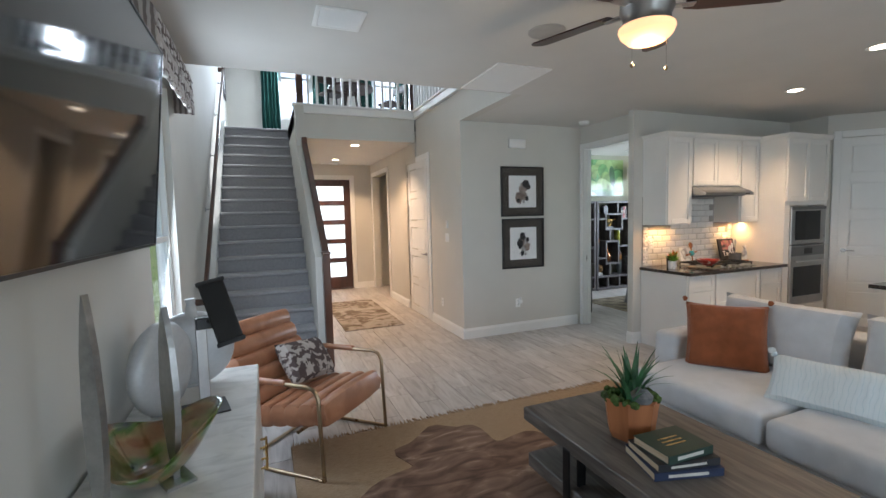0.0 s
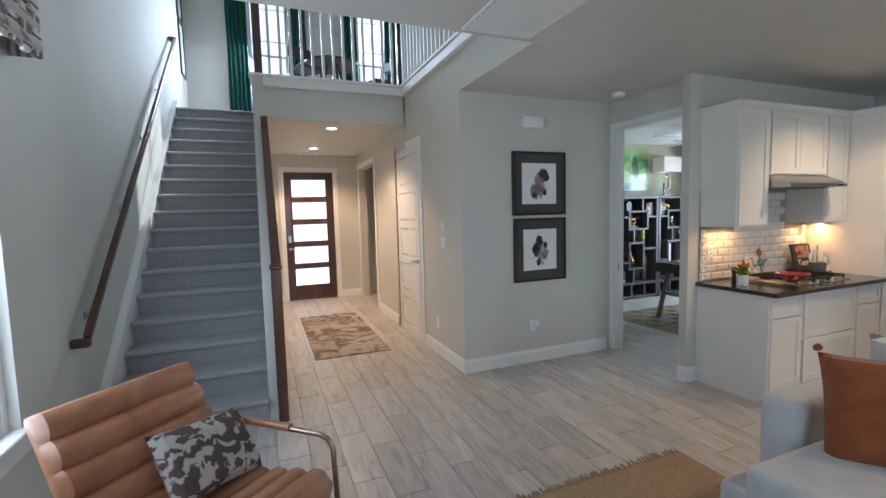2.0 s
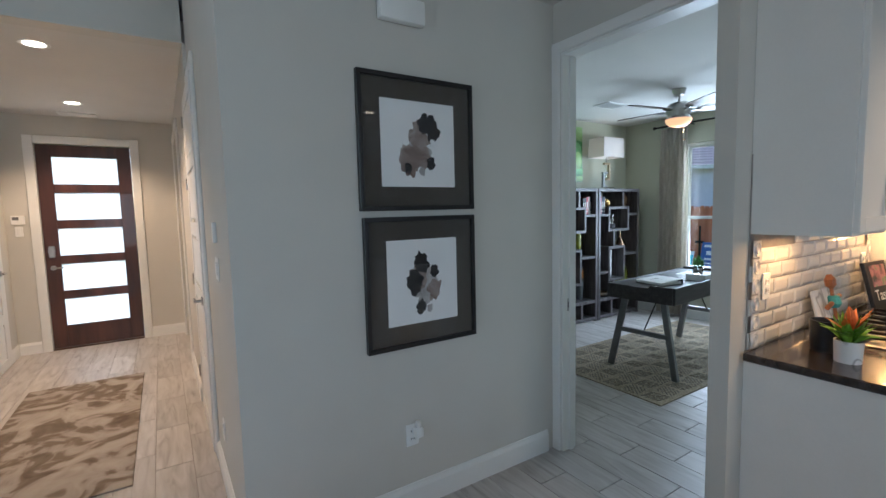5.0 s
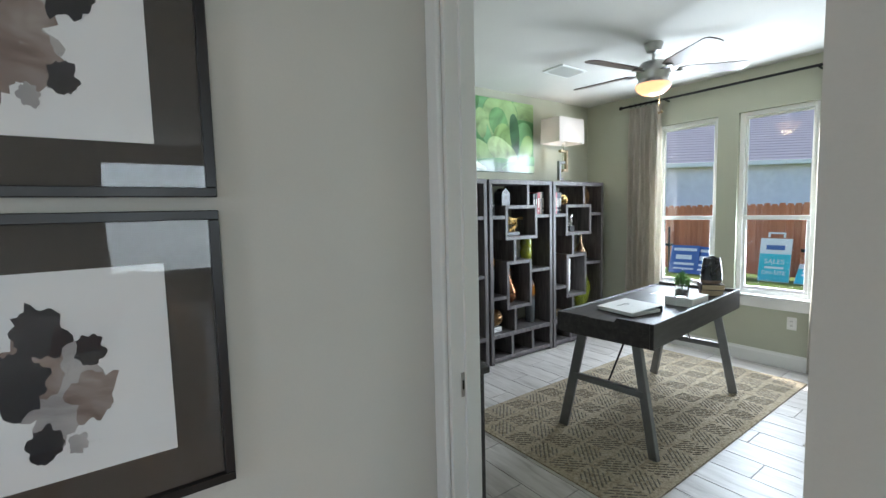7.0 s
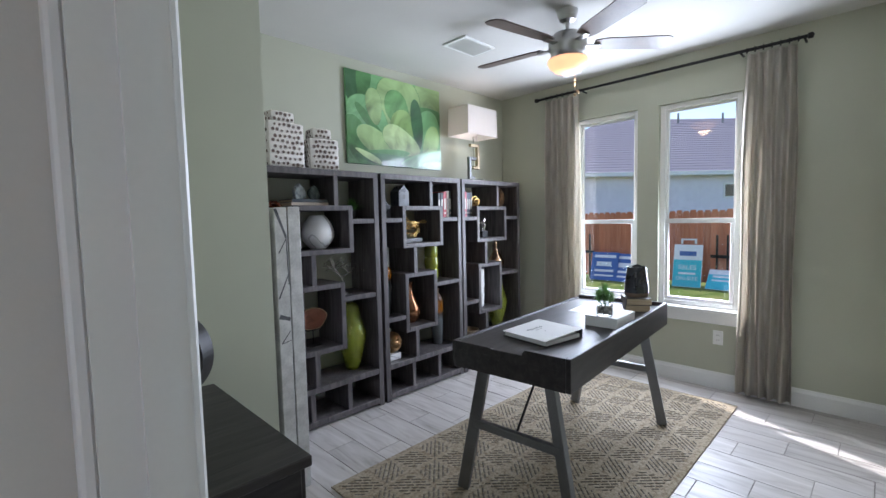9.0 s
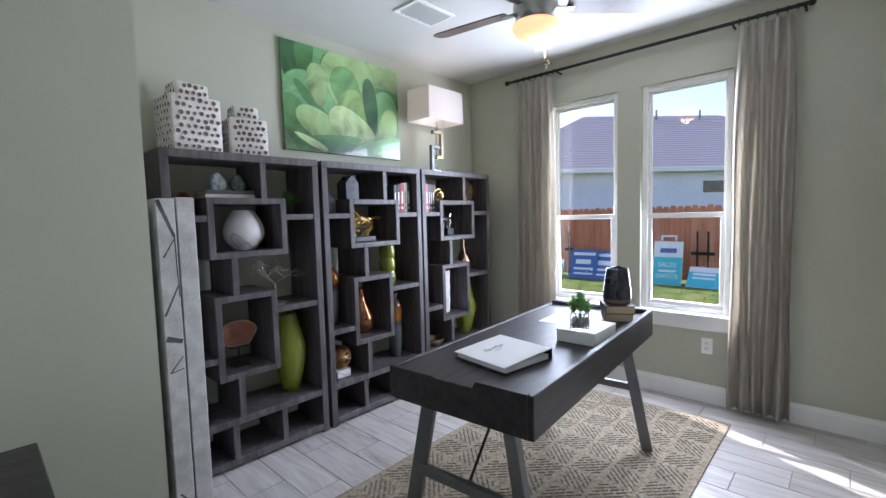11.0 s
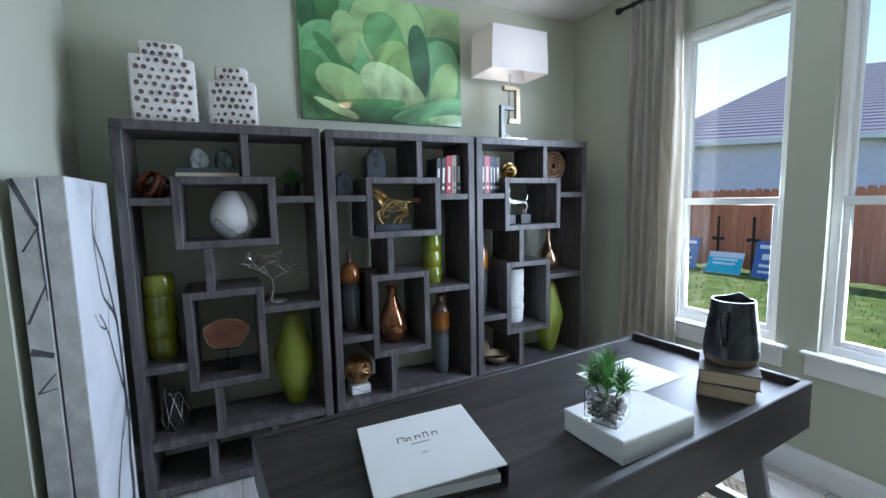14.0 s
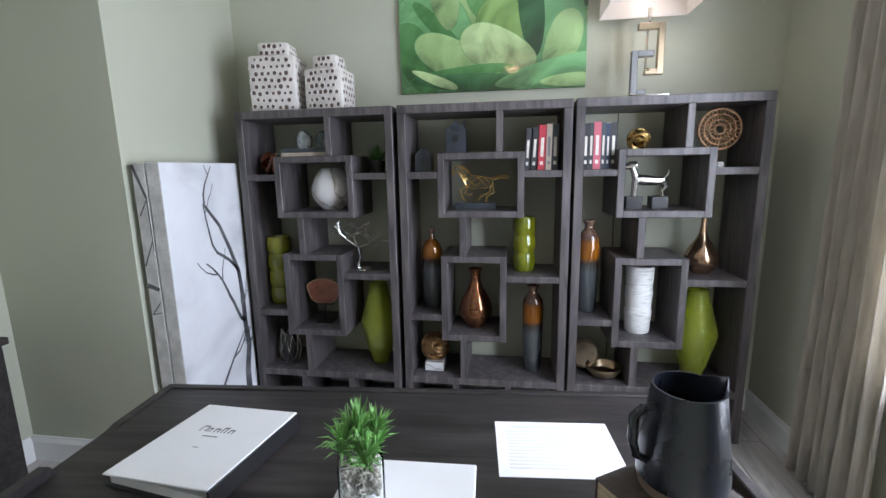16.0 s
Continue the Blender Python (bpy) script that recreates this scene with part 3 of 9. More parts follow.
def sash_window(name, axis, plane, u0, u1, z0, z1, mid, inward, label, grid=0):
    """A white vinyl single-hung window set back in its opening, with a stool board inside."""
    w = tagged(new(name), label, "window", kind="structure")
    def put(bm, a, b, c, d, e, f, bev=0.003):
        lo, hi = plane + inward * c, plane + inward * f
        if axis == "x":
            bx(bm, min(lo, hi), a, b, max(lo, hi), d, e, bev)
        else:
            bx(bm, a, min(lo, hi), b, d, max(lo, hi), e, bev)
        return bm
    f = 0.042
    fr = bmesh.new()
    put(fr, u0, z0, -0.035, u0 + f, z1, 0.035)
    put(fr, u1 - f, z0, -0.035, u1, z1, 0.035)
    put(fr, u0 + f, z1 - f, -0.034, u1 - f, z1, 0.034)
    put(fr, u0 + f, z0, -0.034, u1 - f, z0 + f, 0.034)
    part("window_frame", fr, M_WHITE, w)
    s = bmesh.new()
    g = 0.03
    a, b = u0 + f, u1 - f
    put(s, a, mid - 0.02, -0.012, b, mid + 0.02, 0.028)
    put(s, a, z0 + f, 0.0, a + g, mid - 0.02, 0.026)
    put(s, b - g, z0 + f, 0.0, b, mid - 0.02, 0.026)
    put(s, a + g, z0 + f, 0.001, b - g, z0 + f + g, 0.025)
    part("lower_sash", s, M_WHITE, w)
    s = bmesh.new()
    put(s, a, mid + 0.02, -0.025, a + 0.018, z1 - f, -0.002)
    put(s, b - 0.018, mid + 0.02, -0.025, b, z1 - f, -0.002)
    put(s, a + 0.018, z1 - f - 0.018, -0.024, b - 0.018, z1 - f, -0.003)
    for i in range(grid):
        u = a + (b - a) * (i + 1) / (grid + 1)
        put(s, u - 0.009, z0 + f, -0.02, u + 0.009, z1 - f, -0.006, 0.001)
    if grid:
        for q in (0.25, 0.5, 0.75):
            z = z0 + (z1 - z0) * q
            put(s, a, z - 0.009, -0.0195, b, z + 0.009, -0.0065, 0.001)
    part("upper_sash", s, M_WHITE, w)
    for za, zb, c in ((z0 + f, mid, 0.012), (mid, z1 - f, -0.014)):
        p = part("pane", put(bmesh.new(), a, za, c - 0.001, b, zb, c + 0.001, 0), M_PANE, w)
        p.visible_shadow = False
    return w


sash_window("window_1", "x", 8.455, 5.04, 5.645, 0.645, 2.36, 1.37, -1, "white sash window looking onto the fence")
sash_window("window_2", "x", 8.455, 5.825, 6.435, 0.645, 2.36, 1.37, -1, "white sash window looking onto the fence")
sash_window("window_3", "x", -0.41, 2.93, 3.80, 0.60, 2.55, 1.46, 1, "tall white sash window in the living room")
sash_window("window_4", "y", 10.43, 0.72, 1.44, 3.75, 6.10, 4.65, -1, "bright loft window with white bars", 1)
sash_window("window_5", "y", 10.43, 2.75, 3.47, 3.75, 6.10, 4.65, -1, "bright loft window with white bars", 1)
sash_window("window_6", "y", -3.02, 0.35, 2.05, 0.5, 2.45, 1.5, 1, "wide white window behind the living room")
sash_window("window_7", "y", -3.02, 3.35, 5.05, 0.5, 2.45, 1.5, 1, "wide white window behind the living room")


def stool(name, x0, y0, x1, y1, z, nose):
    bm = box(x0, y0, z - 0.022, x1, y1, z, 0.006)
    structure(name, bm, M_TRIM, "white painted window sill board", "window sill")


for i, (a, b) in enumerate(((5.04, 5.645), (5.825, 6.435))):
    stool("window_sill", OX1 - 0.035, a - 0.06, OX1 + 0.035, b + 0.06, 0.648, 0)
    structure("window_apron", box(OX1 - 0.018, a - 0.04, 0.53, OX1, b + 0.04, 0.625, 0.004), M_TRIM, "white painted apron under the sill", "window trim")
stool("window_sill", -0.37, 2.88, -0.29, 3.86, 0.622, 0)
structure("window_apron", box(-0.33, 2.90, 0.50, -0.312, 3.84, 0.60, 0.004), M_TRIM, "white painted apron under the sill", "window trim")

# stairs
RISE, RUN, Y0 = 0.1882, 0.236, 4.76
stairs = tagged(new("staircase"), "straight staircase carpeted in grey, rising to the loft", "stairs", kind="structure")
for k in range(17):
    y, z = Y0 + RUN * k, RISE * (k + 1)
    ol = [(y + 0.03, z - RISE - (0.0 if k else 0)), (y + 0.022, z - 0.05), (y - 0.002, z - 0.046), (y - 0.014, z - 0.027), (y - 0.006, z - 0.007), (y + 0.014, z), (y + RUN + 0.03, z), (y + RUN + 0.03, z - RISE)]
    part("step", prism(bmesh.new(), ol, XL + 0.062, 0.758, "x"), M_CARPET, stairs)
structure("stair_base", prism(bmesh.new(), [(Y0 + 0.04, 0), (8.72, 0), (8.72, 3.0), (Y0 + 0.04, 0.01)], XL + 0.03, 0.75, "x"), M_WALL, "closed underside of the stairs", "stairs")
sk = [(Y0 - 0.05, 0), (Y0 + 0.12, 0), (8.95, 3.0), (8.95, LOFT + 0.14), (8.78, LOFT + 0.14), (Y0 - 0.05, 0.33)]
structure("stair_skirt", prism(bmesh.new(), sk, XL + 0.001, XL + 0.06, "x"), M_TRIM, "white painted skirt board along the stairs", "trim")
kn = [(4.80, 0), (6.72, 0), (6.72, LOFT), (6.66, LOFT), (6.66, 2.62), (4.80, 1.17)]
structure("knee_wall", prism(bmesh.new(), kn, 0.76, XH, "x"), M_WALL, "cream painted half wall beside the stairs", "wall")
rail = thing("stair_newel", "stained brown newel post and sloping cap of the half wall", "newel post")
part("post", box(0.825, 4.70, 0, 0.900, 4.80, 1.20, 0.006), M_BROWN, rail)
part("post_cap", box(0.817, 4.69, 1.20, 0.908, 4.81, 1.235, 0.01), M_BROWN, rail)
part("rail_cap", prism(bmesh.new(), [(4.78, 1.175), (6.67, 2.648), (6.67, 2.70), (4.78, 1.225)], 0.832, 0.903, "x"), M_BROWN, rail)
part("end_block", box(0.832, 6.60, 2.50, 0.902, 6.715, 2.735, 0.005), M_BROWN, rail)

hr = thing("wall_handrail", "stained brown handrail on steel brackets along the stair wall", "handrail")
a, b = Vector((-0.25, 4.45, 0.885)), Vector((-0.25, 8.75, 4.20))
bm = bmesh.new()
u = (b - a).normalized()
q = Matrix.Translation((a + b) / 2) @ u.to_track_quat("Y", "Z").to_matrix().to_4x4()
bx(bm, -0.019, -(b - a).length / 2, -0.028, 0.019, (b - a).length / 2, 0.028, 0.011, q, 2)
part("rail", bm, M_BROWN, hr)
part("return_end", box(-0.331, 4.415, 0.83, -0.23, 4.47, 0.885, 0.01), M_BROWN, hr)
part("return_end", box(-0.331, 8.72, 4.165, -0.23, 8.78, 4.235, 0.01), M_BROWN, hr)
for f in (0.06, 0.28, 0.5, 0.72, 0.94):
    p = a.lerp(b, f)
    bm = bmesh.new()
    tube(bm, [(XL, p.y, p.z - 0.10), (-0.29, p.y, p.z - 0.10), (-0.258, p.y, p.z - 0.075), (-0.255, p.y, p.z - 0.03)], 0.008)
    rod(bm, (XL, p.y, p.z - 0.10), (XL + 0.008, p.y, p.z - 0.10), 0.028, n=14)
    part("bracket", bm, M_METAL, hr, "", True)

# loft edge and balustrade
lt = bmesh.new()
bx(lt, 0.745, 6.665, 3.09, XC - 0.0, 6.72, 3.19, 0.006)
bx(lt, 0.73, 6.645, 3.19, XC, 6.80, 3.22, 0.006)
structure("trim_loft_edge", lt, M_TRIM, "white painted trim under the loft balustrade", "trim")
lt = bmesh.new()
bx(lt, XC - 0.055, 3.81, 3.09, XC, 6.664, 3.19, 0.006)
bx(lt, XC - 0.075, 3.81, 3.19, XC + 0.10, 6.644, 3.22, 0.006)
structure("trim_loft_side", lt, M_TRIM, "white painted trim under the loft balustrade", "trim")


def balustrade(label, ends, count, newels):
    t = thing("balustrade", label, "balustrade")
    a, b = Vector(ends[0]), Vector(ends[1])
    bal = box(-0.016, -0.016, 0, 0.016, 0.016, 0.93, 0.002)
    me = None
    for i in range(count):
        p = a.lerp(b, (i + 0.5) / count)
        if me is None:
            o = part("baluster", bal, M_TRIM, t)
            me = o.data
        else:
            o = new("baluster", me)
            o.parent = t
        o.location = p
    d = b - a
    m = Matrix.Translation((a + b) / 2) @ Matrix.Rotation(math.atan2(d.y, d.x), 4, "Z")
    part("top_rail", box(-d.length / 2, -0.03, 0.93, d.length / 2, 0.03, 0.985, 0.012, m), M_BROWN, t)
    for n in newels:
        part("newel", box(n[0] - 0.045, n[1] - 0.045, 3.22, n[0] + 0.045, n[1] + 0.045, 4.36, 0.006), M_BROWN, t)


balustrade("white balusters with brown newels over the hall", ((0.90, 6.73, 3.22), (2.48, 6.73, 3.22)), 13, [(0.84, 6.73), (2.53, 6.73)])
balustrade("white balusters with a brown newel along the loft", ((2.53, 6.67, 3.22), (2.53, 4.95, 3.22)), 15, [(2.53, 4.90)])
balustrade("white balusters of the loft edge", ((2.53, 4.85, 3.22), (2.53, 3.82, 3.22)), 9, [])

# ---- office ----
def settle(before, m):
    """Carry every thing made since then, with its parts, to its place in the room."""
    for ob in list(bpy.data.objects):
        if ob.name not in before and ob.parent is None:
            ob.matrix_basis = m @ ob.matrix_basis


made = {ob.name for ob in bpy.data.objects}
M_OLIVE = fade_mat("olive_glaze", 0, 0.4, [(0.0, 0.10, 0.12, 0.005), (0.5, 0.20, 0.21, 0.008), (0.75, 0.13, 0.15, 0.006), (1.0, 0.20, 0.20, 0.012)], 0.12)
M_OLIVEGLASS = glass("olive_glass", (0.66, 0.74, 0.10), 0.01)
M_OLIVEGLASS.node_tree.nodes["Principled BSDF"].inputs["Transmission Weight"].default_value = 0.78
M_COPPER = mat("copper_glaze", (0.30, 0.125, 0.055), 0.16, 0.25, 9, 0.02, 60, 0.85, coat=0.4)
M_BRONZEV = mat("bronze_glaze", (0.42, 0.27, 0.17), 0.14, 0.2, 9, 0.02, 60, 0.95, coat=0.4)
M_DRIP = fade_mat("grey_amber_glaze", 0, 0.5, [(0.0, 0.05, 0.055, 0.06), (0.50, 0.10, 0.115, 0.125), (0.60, 0.05, 0.045, 0.04), (0.66, 0.28, 0.095, 0.006), (0.82, 0.22, 0.075, 0.006), (0.88, 0.09, 0.05, 0.035), (1.0, 0.20, 0.12, 0.08)], 0.12, 0.15)
M_PORC = ramp_mat("white_veined_ceramic", [(0.40, 0.74, 0.73, 0.72), (0.485, 0.72, 0.71, 0.70), (0.5, 0.30, 0.29, 0.28), (0.515, 0.72, 0.71, 0.70), (0.7, 0.78, 0.77, 0.76)], 3.0, 0.35, "noise", 0.5, 3)
M_WCYL = ramp_mat("crackled_white_ceramic", [(0.3, 0.5, 0.5, 0.49), (0.5, 0.72, 0.72, 0.70), (0.7, 0.78, 0.78, 0.76)], 5, 0.6, "noise", 0.5, 6, 0.6, (3, 3, 22))
M_LEAF = mat("leaf_green", (0.06, 0.17, 0.03), 0.45, 0.3, 20, 0.1, 80, islands=0.2)
M_SILVER = mat("cast_silver", (0.70, 0.68, 0.65), 0.22, 0.1, 20, 0.1, 90, 1.0)
M_AMBER = mat("amber_brown_glass", (0.12, 0.03, 0.012), 0.08, 0.3, 12, 0.0, 60, 0.0, coat=0.8)
M_GEODE = ramp_mat("pale_geode", [(0.3, 0.10, 0.13, 0.15), (0.5, 0.45, 0.50, 0.52), (0.7, 0.75, 0.77, 0.78)], 22, 0.25, "noise", 1.5, 6, 0.4)
M_GEODE2 = ramp_mat("dark_geode", [(0.3, 0.03, 0.05, 0.05), (0.55, 0.12, 0.16, 0.15), (0.75, 0.45, 0.48, 0.46)], 22, 0.25, "noise", 1.5, 6, 0.4)
M_SLAB = ramp_mat("red_wood_slice", [(0.2, 0.10, 0.03, 0.02), (0.5, 0.24, 0.085, 0.05), (0.8, 0.32, 0.13, 0.075)], 14, 0.5, "noise", 1.0, 5, 0.2)
M_BARK = mat("pale_sapwood_rim", (0.45, 0.30, 0.17), 0.7, 0.2, 20, 0.4, 80)
M_CURTAIN = ramp_mat("grey_linen_curtain", [(0.3, 0.42, 0.385, 0.33), (0.5, 0.56, 0.52, 0.455), (0.7, 0.66, 0.62, 0.555)], 9, 0.9, "noise", 0.4, 6, 0.5, (6, 6, 0.7), spec=0.1)
_n, _l = M_CURTAIN.node_tree.nodes, M_CURTAIN.node_tree.links
_t, _x = _n.new("ShaderNodeBsdfTranslucent"), _n.new("ShaderNodeMixShader")
_t.inputs["Color"].default_value, _x.inputs[0].default_value = (0.68, 0.64, 0.56, 1), 0.42
_l.new(_n["Principled BSDF"].outputs[0], _x.inputs[1])
_l.new(_t.outputs[0], _x.inputs[2])
_l.new(_x.outputs[0], _n["Material Output"].inputs["Surface"])
M_ORUG = ramp_mat("woven_rug_wool", [(0.3, 0.20, 0.155, 0.10), (0.5, 0.33, 0.275, 0.20), (0.75, 0.44, 0.385, 0.30)], 60, 0.95, "noise", 0.5, 6, 0.8, spec=0.1)
M_ORUGD = ramp_mat("grey_rug_wool", [(0.3, 0.12, 0.105, 0.085), (0.6, 0.20, 0.18, 0.15), (0.8, 0.26, 0.24, 0.20)], 60, 0.95, "noise", 0.5, 6, 0.8, spec=0.1)

# shelving units
UX = (5.492, 6.396, 7.290)
UW, UD, UH, SF, SB = 0.878, 0.33, 1.768, 6.80, 7.135
T = 0.042


def shelf_unit():
    t = thing("shelf_unit", "dark grey wooden shelf unit with staggered open boxes", "bookshelf", group="shelf units along the office wall")
    d = SB - SF
    def p(name, x0, z0, x1, z1, y0=0.0):
        part(name, box(x0, y0, z0, x1, d, z1, 0.0025), M_SHELF, t)
    p("side_panel", 0, 0, T, UH - T)
    p("side_panel", UW - T, 0, UW, UH - T)
    p("top_panel", 0, UH - T, UW, UH)
    p("divider", 0.505, 1.525, 0.54, UH - T, 0.004)
    # upper open box
    p("box_panel", 0.205, 1.19, 0.24, 1.525)
    p("box_panel", 0.615, 1.19, 0.65, 1.525)
    p("box_panel", 0.24, 1.49, 0.615, 1.525)
    p("box_panel", 0.24, 1.19, 0.615, 1.225)
    p("shelf_board", T, 1.395, 0.205, 1.43, 0.004)
    p("shelf_board", 0.65, 1.395, UW - T, 1.43, 0.004)
    p("divider", 0.315, 0.985, 0.352, 1.19, 0.004)
    # lower open box
    p("box_panel", 0.215, 0.51, 0.25, 0.985)
    p("box_panel", 0.53, 0.51, 0.565, 0.985)
    p("box_panel", 0.25, 0.95, 0.53, 0.985)
    p("box_panel", 0.25, 0.51, 0.53, 0.545)
    p("shelf_board", T, 0.62, 0.215, 0.655, 0.004)
    p("shelf_board", 0.565, 0.845, UW - T, 0.88, 0.004)
    p("divider", 0.315, 0.29, 0.352, 0.51, 0.004)
    p("shelf_board", T, 0.25, UW - T, 0.29, 0.002)
    p("divider", 0.27, 0.06, 0.305, 0.25, 0.004)
    p("divider", 0.56, 0.06, 0.595, 0.25, 0.004)
    p("shelf_board", T, 0.02, UW - T, 0.06, 0.002)
    return t


u0 = shelf_unit()
u0.matrix_basis = pose(UX[0], SF, 0)
for x in UX[1:]:
    copy_thing(u0, pose(x, SF, 0))


def vase(name, label, prof, material, x, z, y=6.97, n=32, category="vase", hollow=True, m=None):
    t = thing(name, label, category, pose(x, y, z) if m is None else m)
    pr = list(prof)
    if hollow:
        r, h = pr[-1]
        pr += [(r * 0.82, h - 0.001), (r * 0.75, h - 0.03), (max(0.004, r * 0.5), h - 0.05)]
    part("body", lathe(bmesh.new(), pr, n), material, t, "", True)
    return t


def smooth_prof(keys, n=22):
    """A smooth profile through (radius, height) keys."""
    out = []
    for i in range(len(keys) - 1):
        p0, p1, p2, p3 = keys[max(i - 1, 0)], keys[i], keys[i + 1], keys[min(i + 2, len(keys) - 1)]
        k = max(2, n // (len(keys) - 1))
        for j in range(k):
            f = j / k
            out.append(tuple(max(0.002, 0.5 * (2 * b + (c - a) * f + (2 * a - 5 * b + 4 * c - d) * f * f + (3 * b - a - 3 * c + d) * f ** 3)) if q == 0 else 0.5 * (2 * b + (c - a) * f + (2 * a - 5 * b + 4 * c - d) * f * f + (3 * b - a - 3 * c + d) * f ** 3) for q, (a, b, c, d) in enumerate(zip(p0, p1, p2, p3))))
    return out + [keys[-1]]


def ribbed(h, r, k=4):
    return [(r * (0.86 + 0.14 * abs(math.sin(math.pi * (i / 40) * k)) ** 0.6), h * i / 40) for i in range(41)]


vase("ribbed_vase", "olive green glazed ribbed cylinder vase on a shelf", ribbed(0.41, 0.073), M_OLIVE, 5.595, 0.655)
vase("ribbed_vase", "short olive green glazed ribbed vase on a shelf", ribbed(0.30, 0.064, 3), M_OLIVE, 7.055, 0.88)
for x, s, lb in ((6.205, 1.0, "tall olive green glass vase with a diamond outline"), (7.975, 1.0, "olive green glass vase standing in the shelf bottom")):
    vase("glass_vase", lb, [(0.045, 0), (0.05, 0.004), (0.066, 0.06), (0.108, 0.235), (0.112, 0.26), (0.106, 0.285), (0.052, 0.485), (0.05, 0.50),
                             (0.047, 0.50), (0.048, 0.485), (0.101, 0.284), (0.107, 0.26), (0.103, 0.236), (0.061, 0.062), (0.045, 0.022), (0.004, 0.018)], M_OLIVEGLASS, x, 0.29, hollow=False)
vase("white_vase", "round white ceramic vase with thin grey veins", smooth_prof([(0.055, 0), (0.10, 0.05), (0.115, 0.105), (0.10, 0.165), (0.07, 0.215), (0.055, 0.23), (0.05, 0.235)]), M_PORC, 5.955, 1.225)
vase("white_cylinder_vase", "white crackled ceramic vase with a pinched waist", [(0.058, 0), (0.064, 0.01), (0.066, 0.05), (0.07, 0.10), (0.071, 0.12), (0.064, 0.14), (0.066, 0.16), (0.072, 0.22), (0.070, 0.24), (0.066, 0.255), (0.07, 0.30), (0.072, 0.37)], M_WCYL, 7.675, 0.545)
BOT = smooth_prof([(0.042, 0), (0.05, 0.02), (0.056, 0.15), (0.058, 0.30), (0.05, 0.36), (0.028, 0.39), (0.018, 0.40), (0.016, 0.43), (0.018, 0.46)])
vase("glazed_bottle", "tall bottle glazed in grey and amber", BOT, M_DRIP, 6.535, 0.655)
SHORT = smooth_prof([(0.045, 0), (0.05, 0.02), (0.056, 0.18), (0.058, 0.36), (0.052, 0.42), (0.03, 0.45), (0.022, 0.465), (0.022, 0.48), (0.034, 0.50), (0.03, 0.505)])
vase("glazed_bottle", "tall grey and amber glazed bottle with a flared lip", SHORT, M_DRIP, 7.40, 0.655)
vase("glazed_bottle", "grey and amber glazed bottle on the bottom shelf", SHORT, M_DRIP, 7.11, 0.29)
vase("copper_vase", "round copper glazed vase with a narrow neck", smooth_prof([(0.05, 0), (0.085, 0.05), (0.096, 0.10), (0.075, 0.17), (0.04, 0.235), (0.028, 0.28), (0.03, 0.32), (0.042, 0.335), (0.038, 0.34)]), M_COPPER, 6.785, 0.545)
vase("bronze_vase", "bronze glazed bottle vase with a long thin neck", smooth_prof([(0.04, 0), (0.075, 0.04), (0.084, 0.085), (0.06, 0.14), (0.028, 0.19), (0.015, 0.25), (0.011, 0.40), (0.012, 0.50)]), M_BRONZEV, 7.975, 0.88)


def tufts(bm, n, r, h, seed, leaf=0.012, base=0.0, droop=0.5):
    """Narrow pointed leaves that spring from a point."""
    rnd = random.Random(seed)
    for i in range(n):
        a, tilt = rnd.uniform(0, 6.283), rnd.uniform(0.05, 1.0)
        ln = h * rnd.uniform(0.7, 1.0)
        d = Vector((math.cos(a) * math.sin(tilt), math.sin(a) * math.sin(tilt), math.cos(tilt)))
        s = Vector((-math.sin(a), math.cos(a), 0)) * leaf
        p0 = Vector((math.cos(a), math.sin(a), 0)) * r * rnd.random() + Vector((0, 0, base))
        p1 = p0 + d * ln * 0.5
        p2 = p0 + d * ln + Vector((0, 0, -ln * droop * tilt * 0.3))
        up = d.cross(s).normalized() * leaf * 0.35
        v = [bm.verts.new(q) for q in (p0 - s * 0.6, p0 + s * 0.6, p1 + s, p1 - s, p1 + up, p2)]
        bm.faces.new((v[0], v[1], v[4]))
        bm.faces.new((v[1], v[2], v[4]))
        bm.faces.new((v[0], v[4], v[3]))
        bm.faces.new((v[3], v[4], v[5]))
        bm.faces.new((v[4], v[2], v[5]))
    return bm


pl = thing("potted_plant", "small green plant in a black pot on a shelf", "plant", pose(6.24, 6.95, 1.43))
part("pot", lathe(bmesh.new(), [(0.034, 0), (0.036, 0.005), (0.042, 0.065), (0.036, 0.066), (0.034, 0.05)], 20), M_BLACK, pl, "", True)
part("foliage", tufts(bmesh.new(), 60, 0.02, 0.12, 3, 0.006, 0.05), M_LEAF, pl)


def orb(name, label, x, y, z, r, material, seed, rings=11, wire=0.006):
    t = thing(name, label, "ornament", pose(x, y, z))
    bm = bmesh.new()
    rnd = random.Random(seed)
    for i in range(rings):
        ax = Vector((rnd.gauss(0, 1), rnd.gauss(0, 1), rnd.gauss(0, 1))).normalized()
        u = ax.orthogonal().normalized()
        v = ax.cross(u)
        off = ax * r * rnd.uniform(-0.75, 0.75)
        rr = math.sqrt(r * r - off.length_squared)
        tube(bm, [off + rr * (math.cos(k * 0.3927) * u + math.sin(k * 0.3927) * v) * (1 + 0.04 * rnd.uniform(-1, 1)) for k in range(16)], wire, 6, True)
    part("knot", bm, material, t, "", True)
    return t


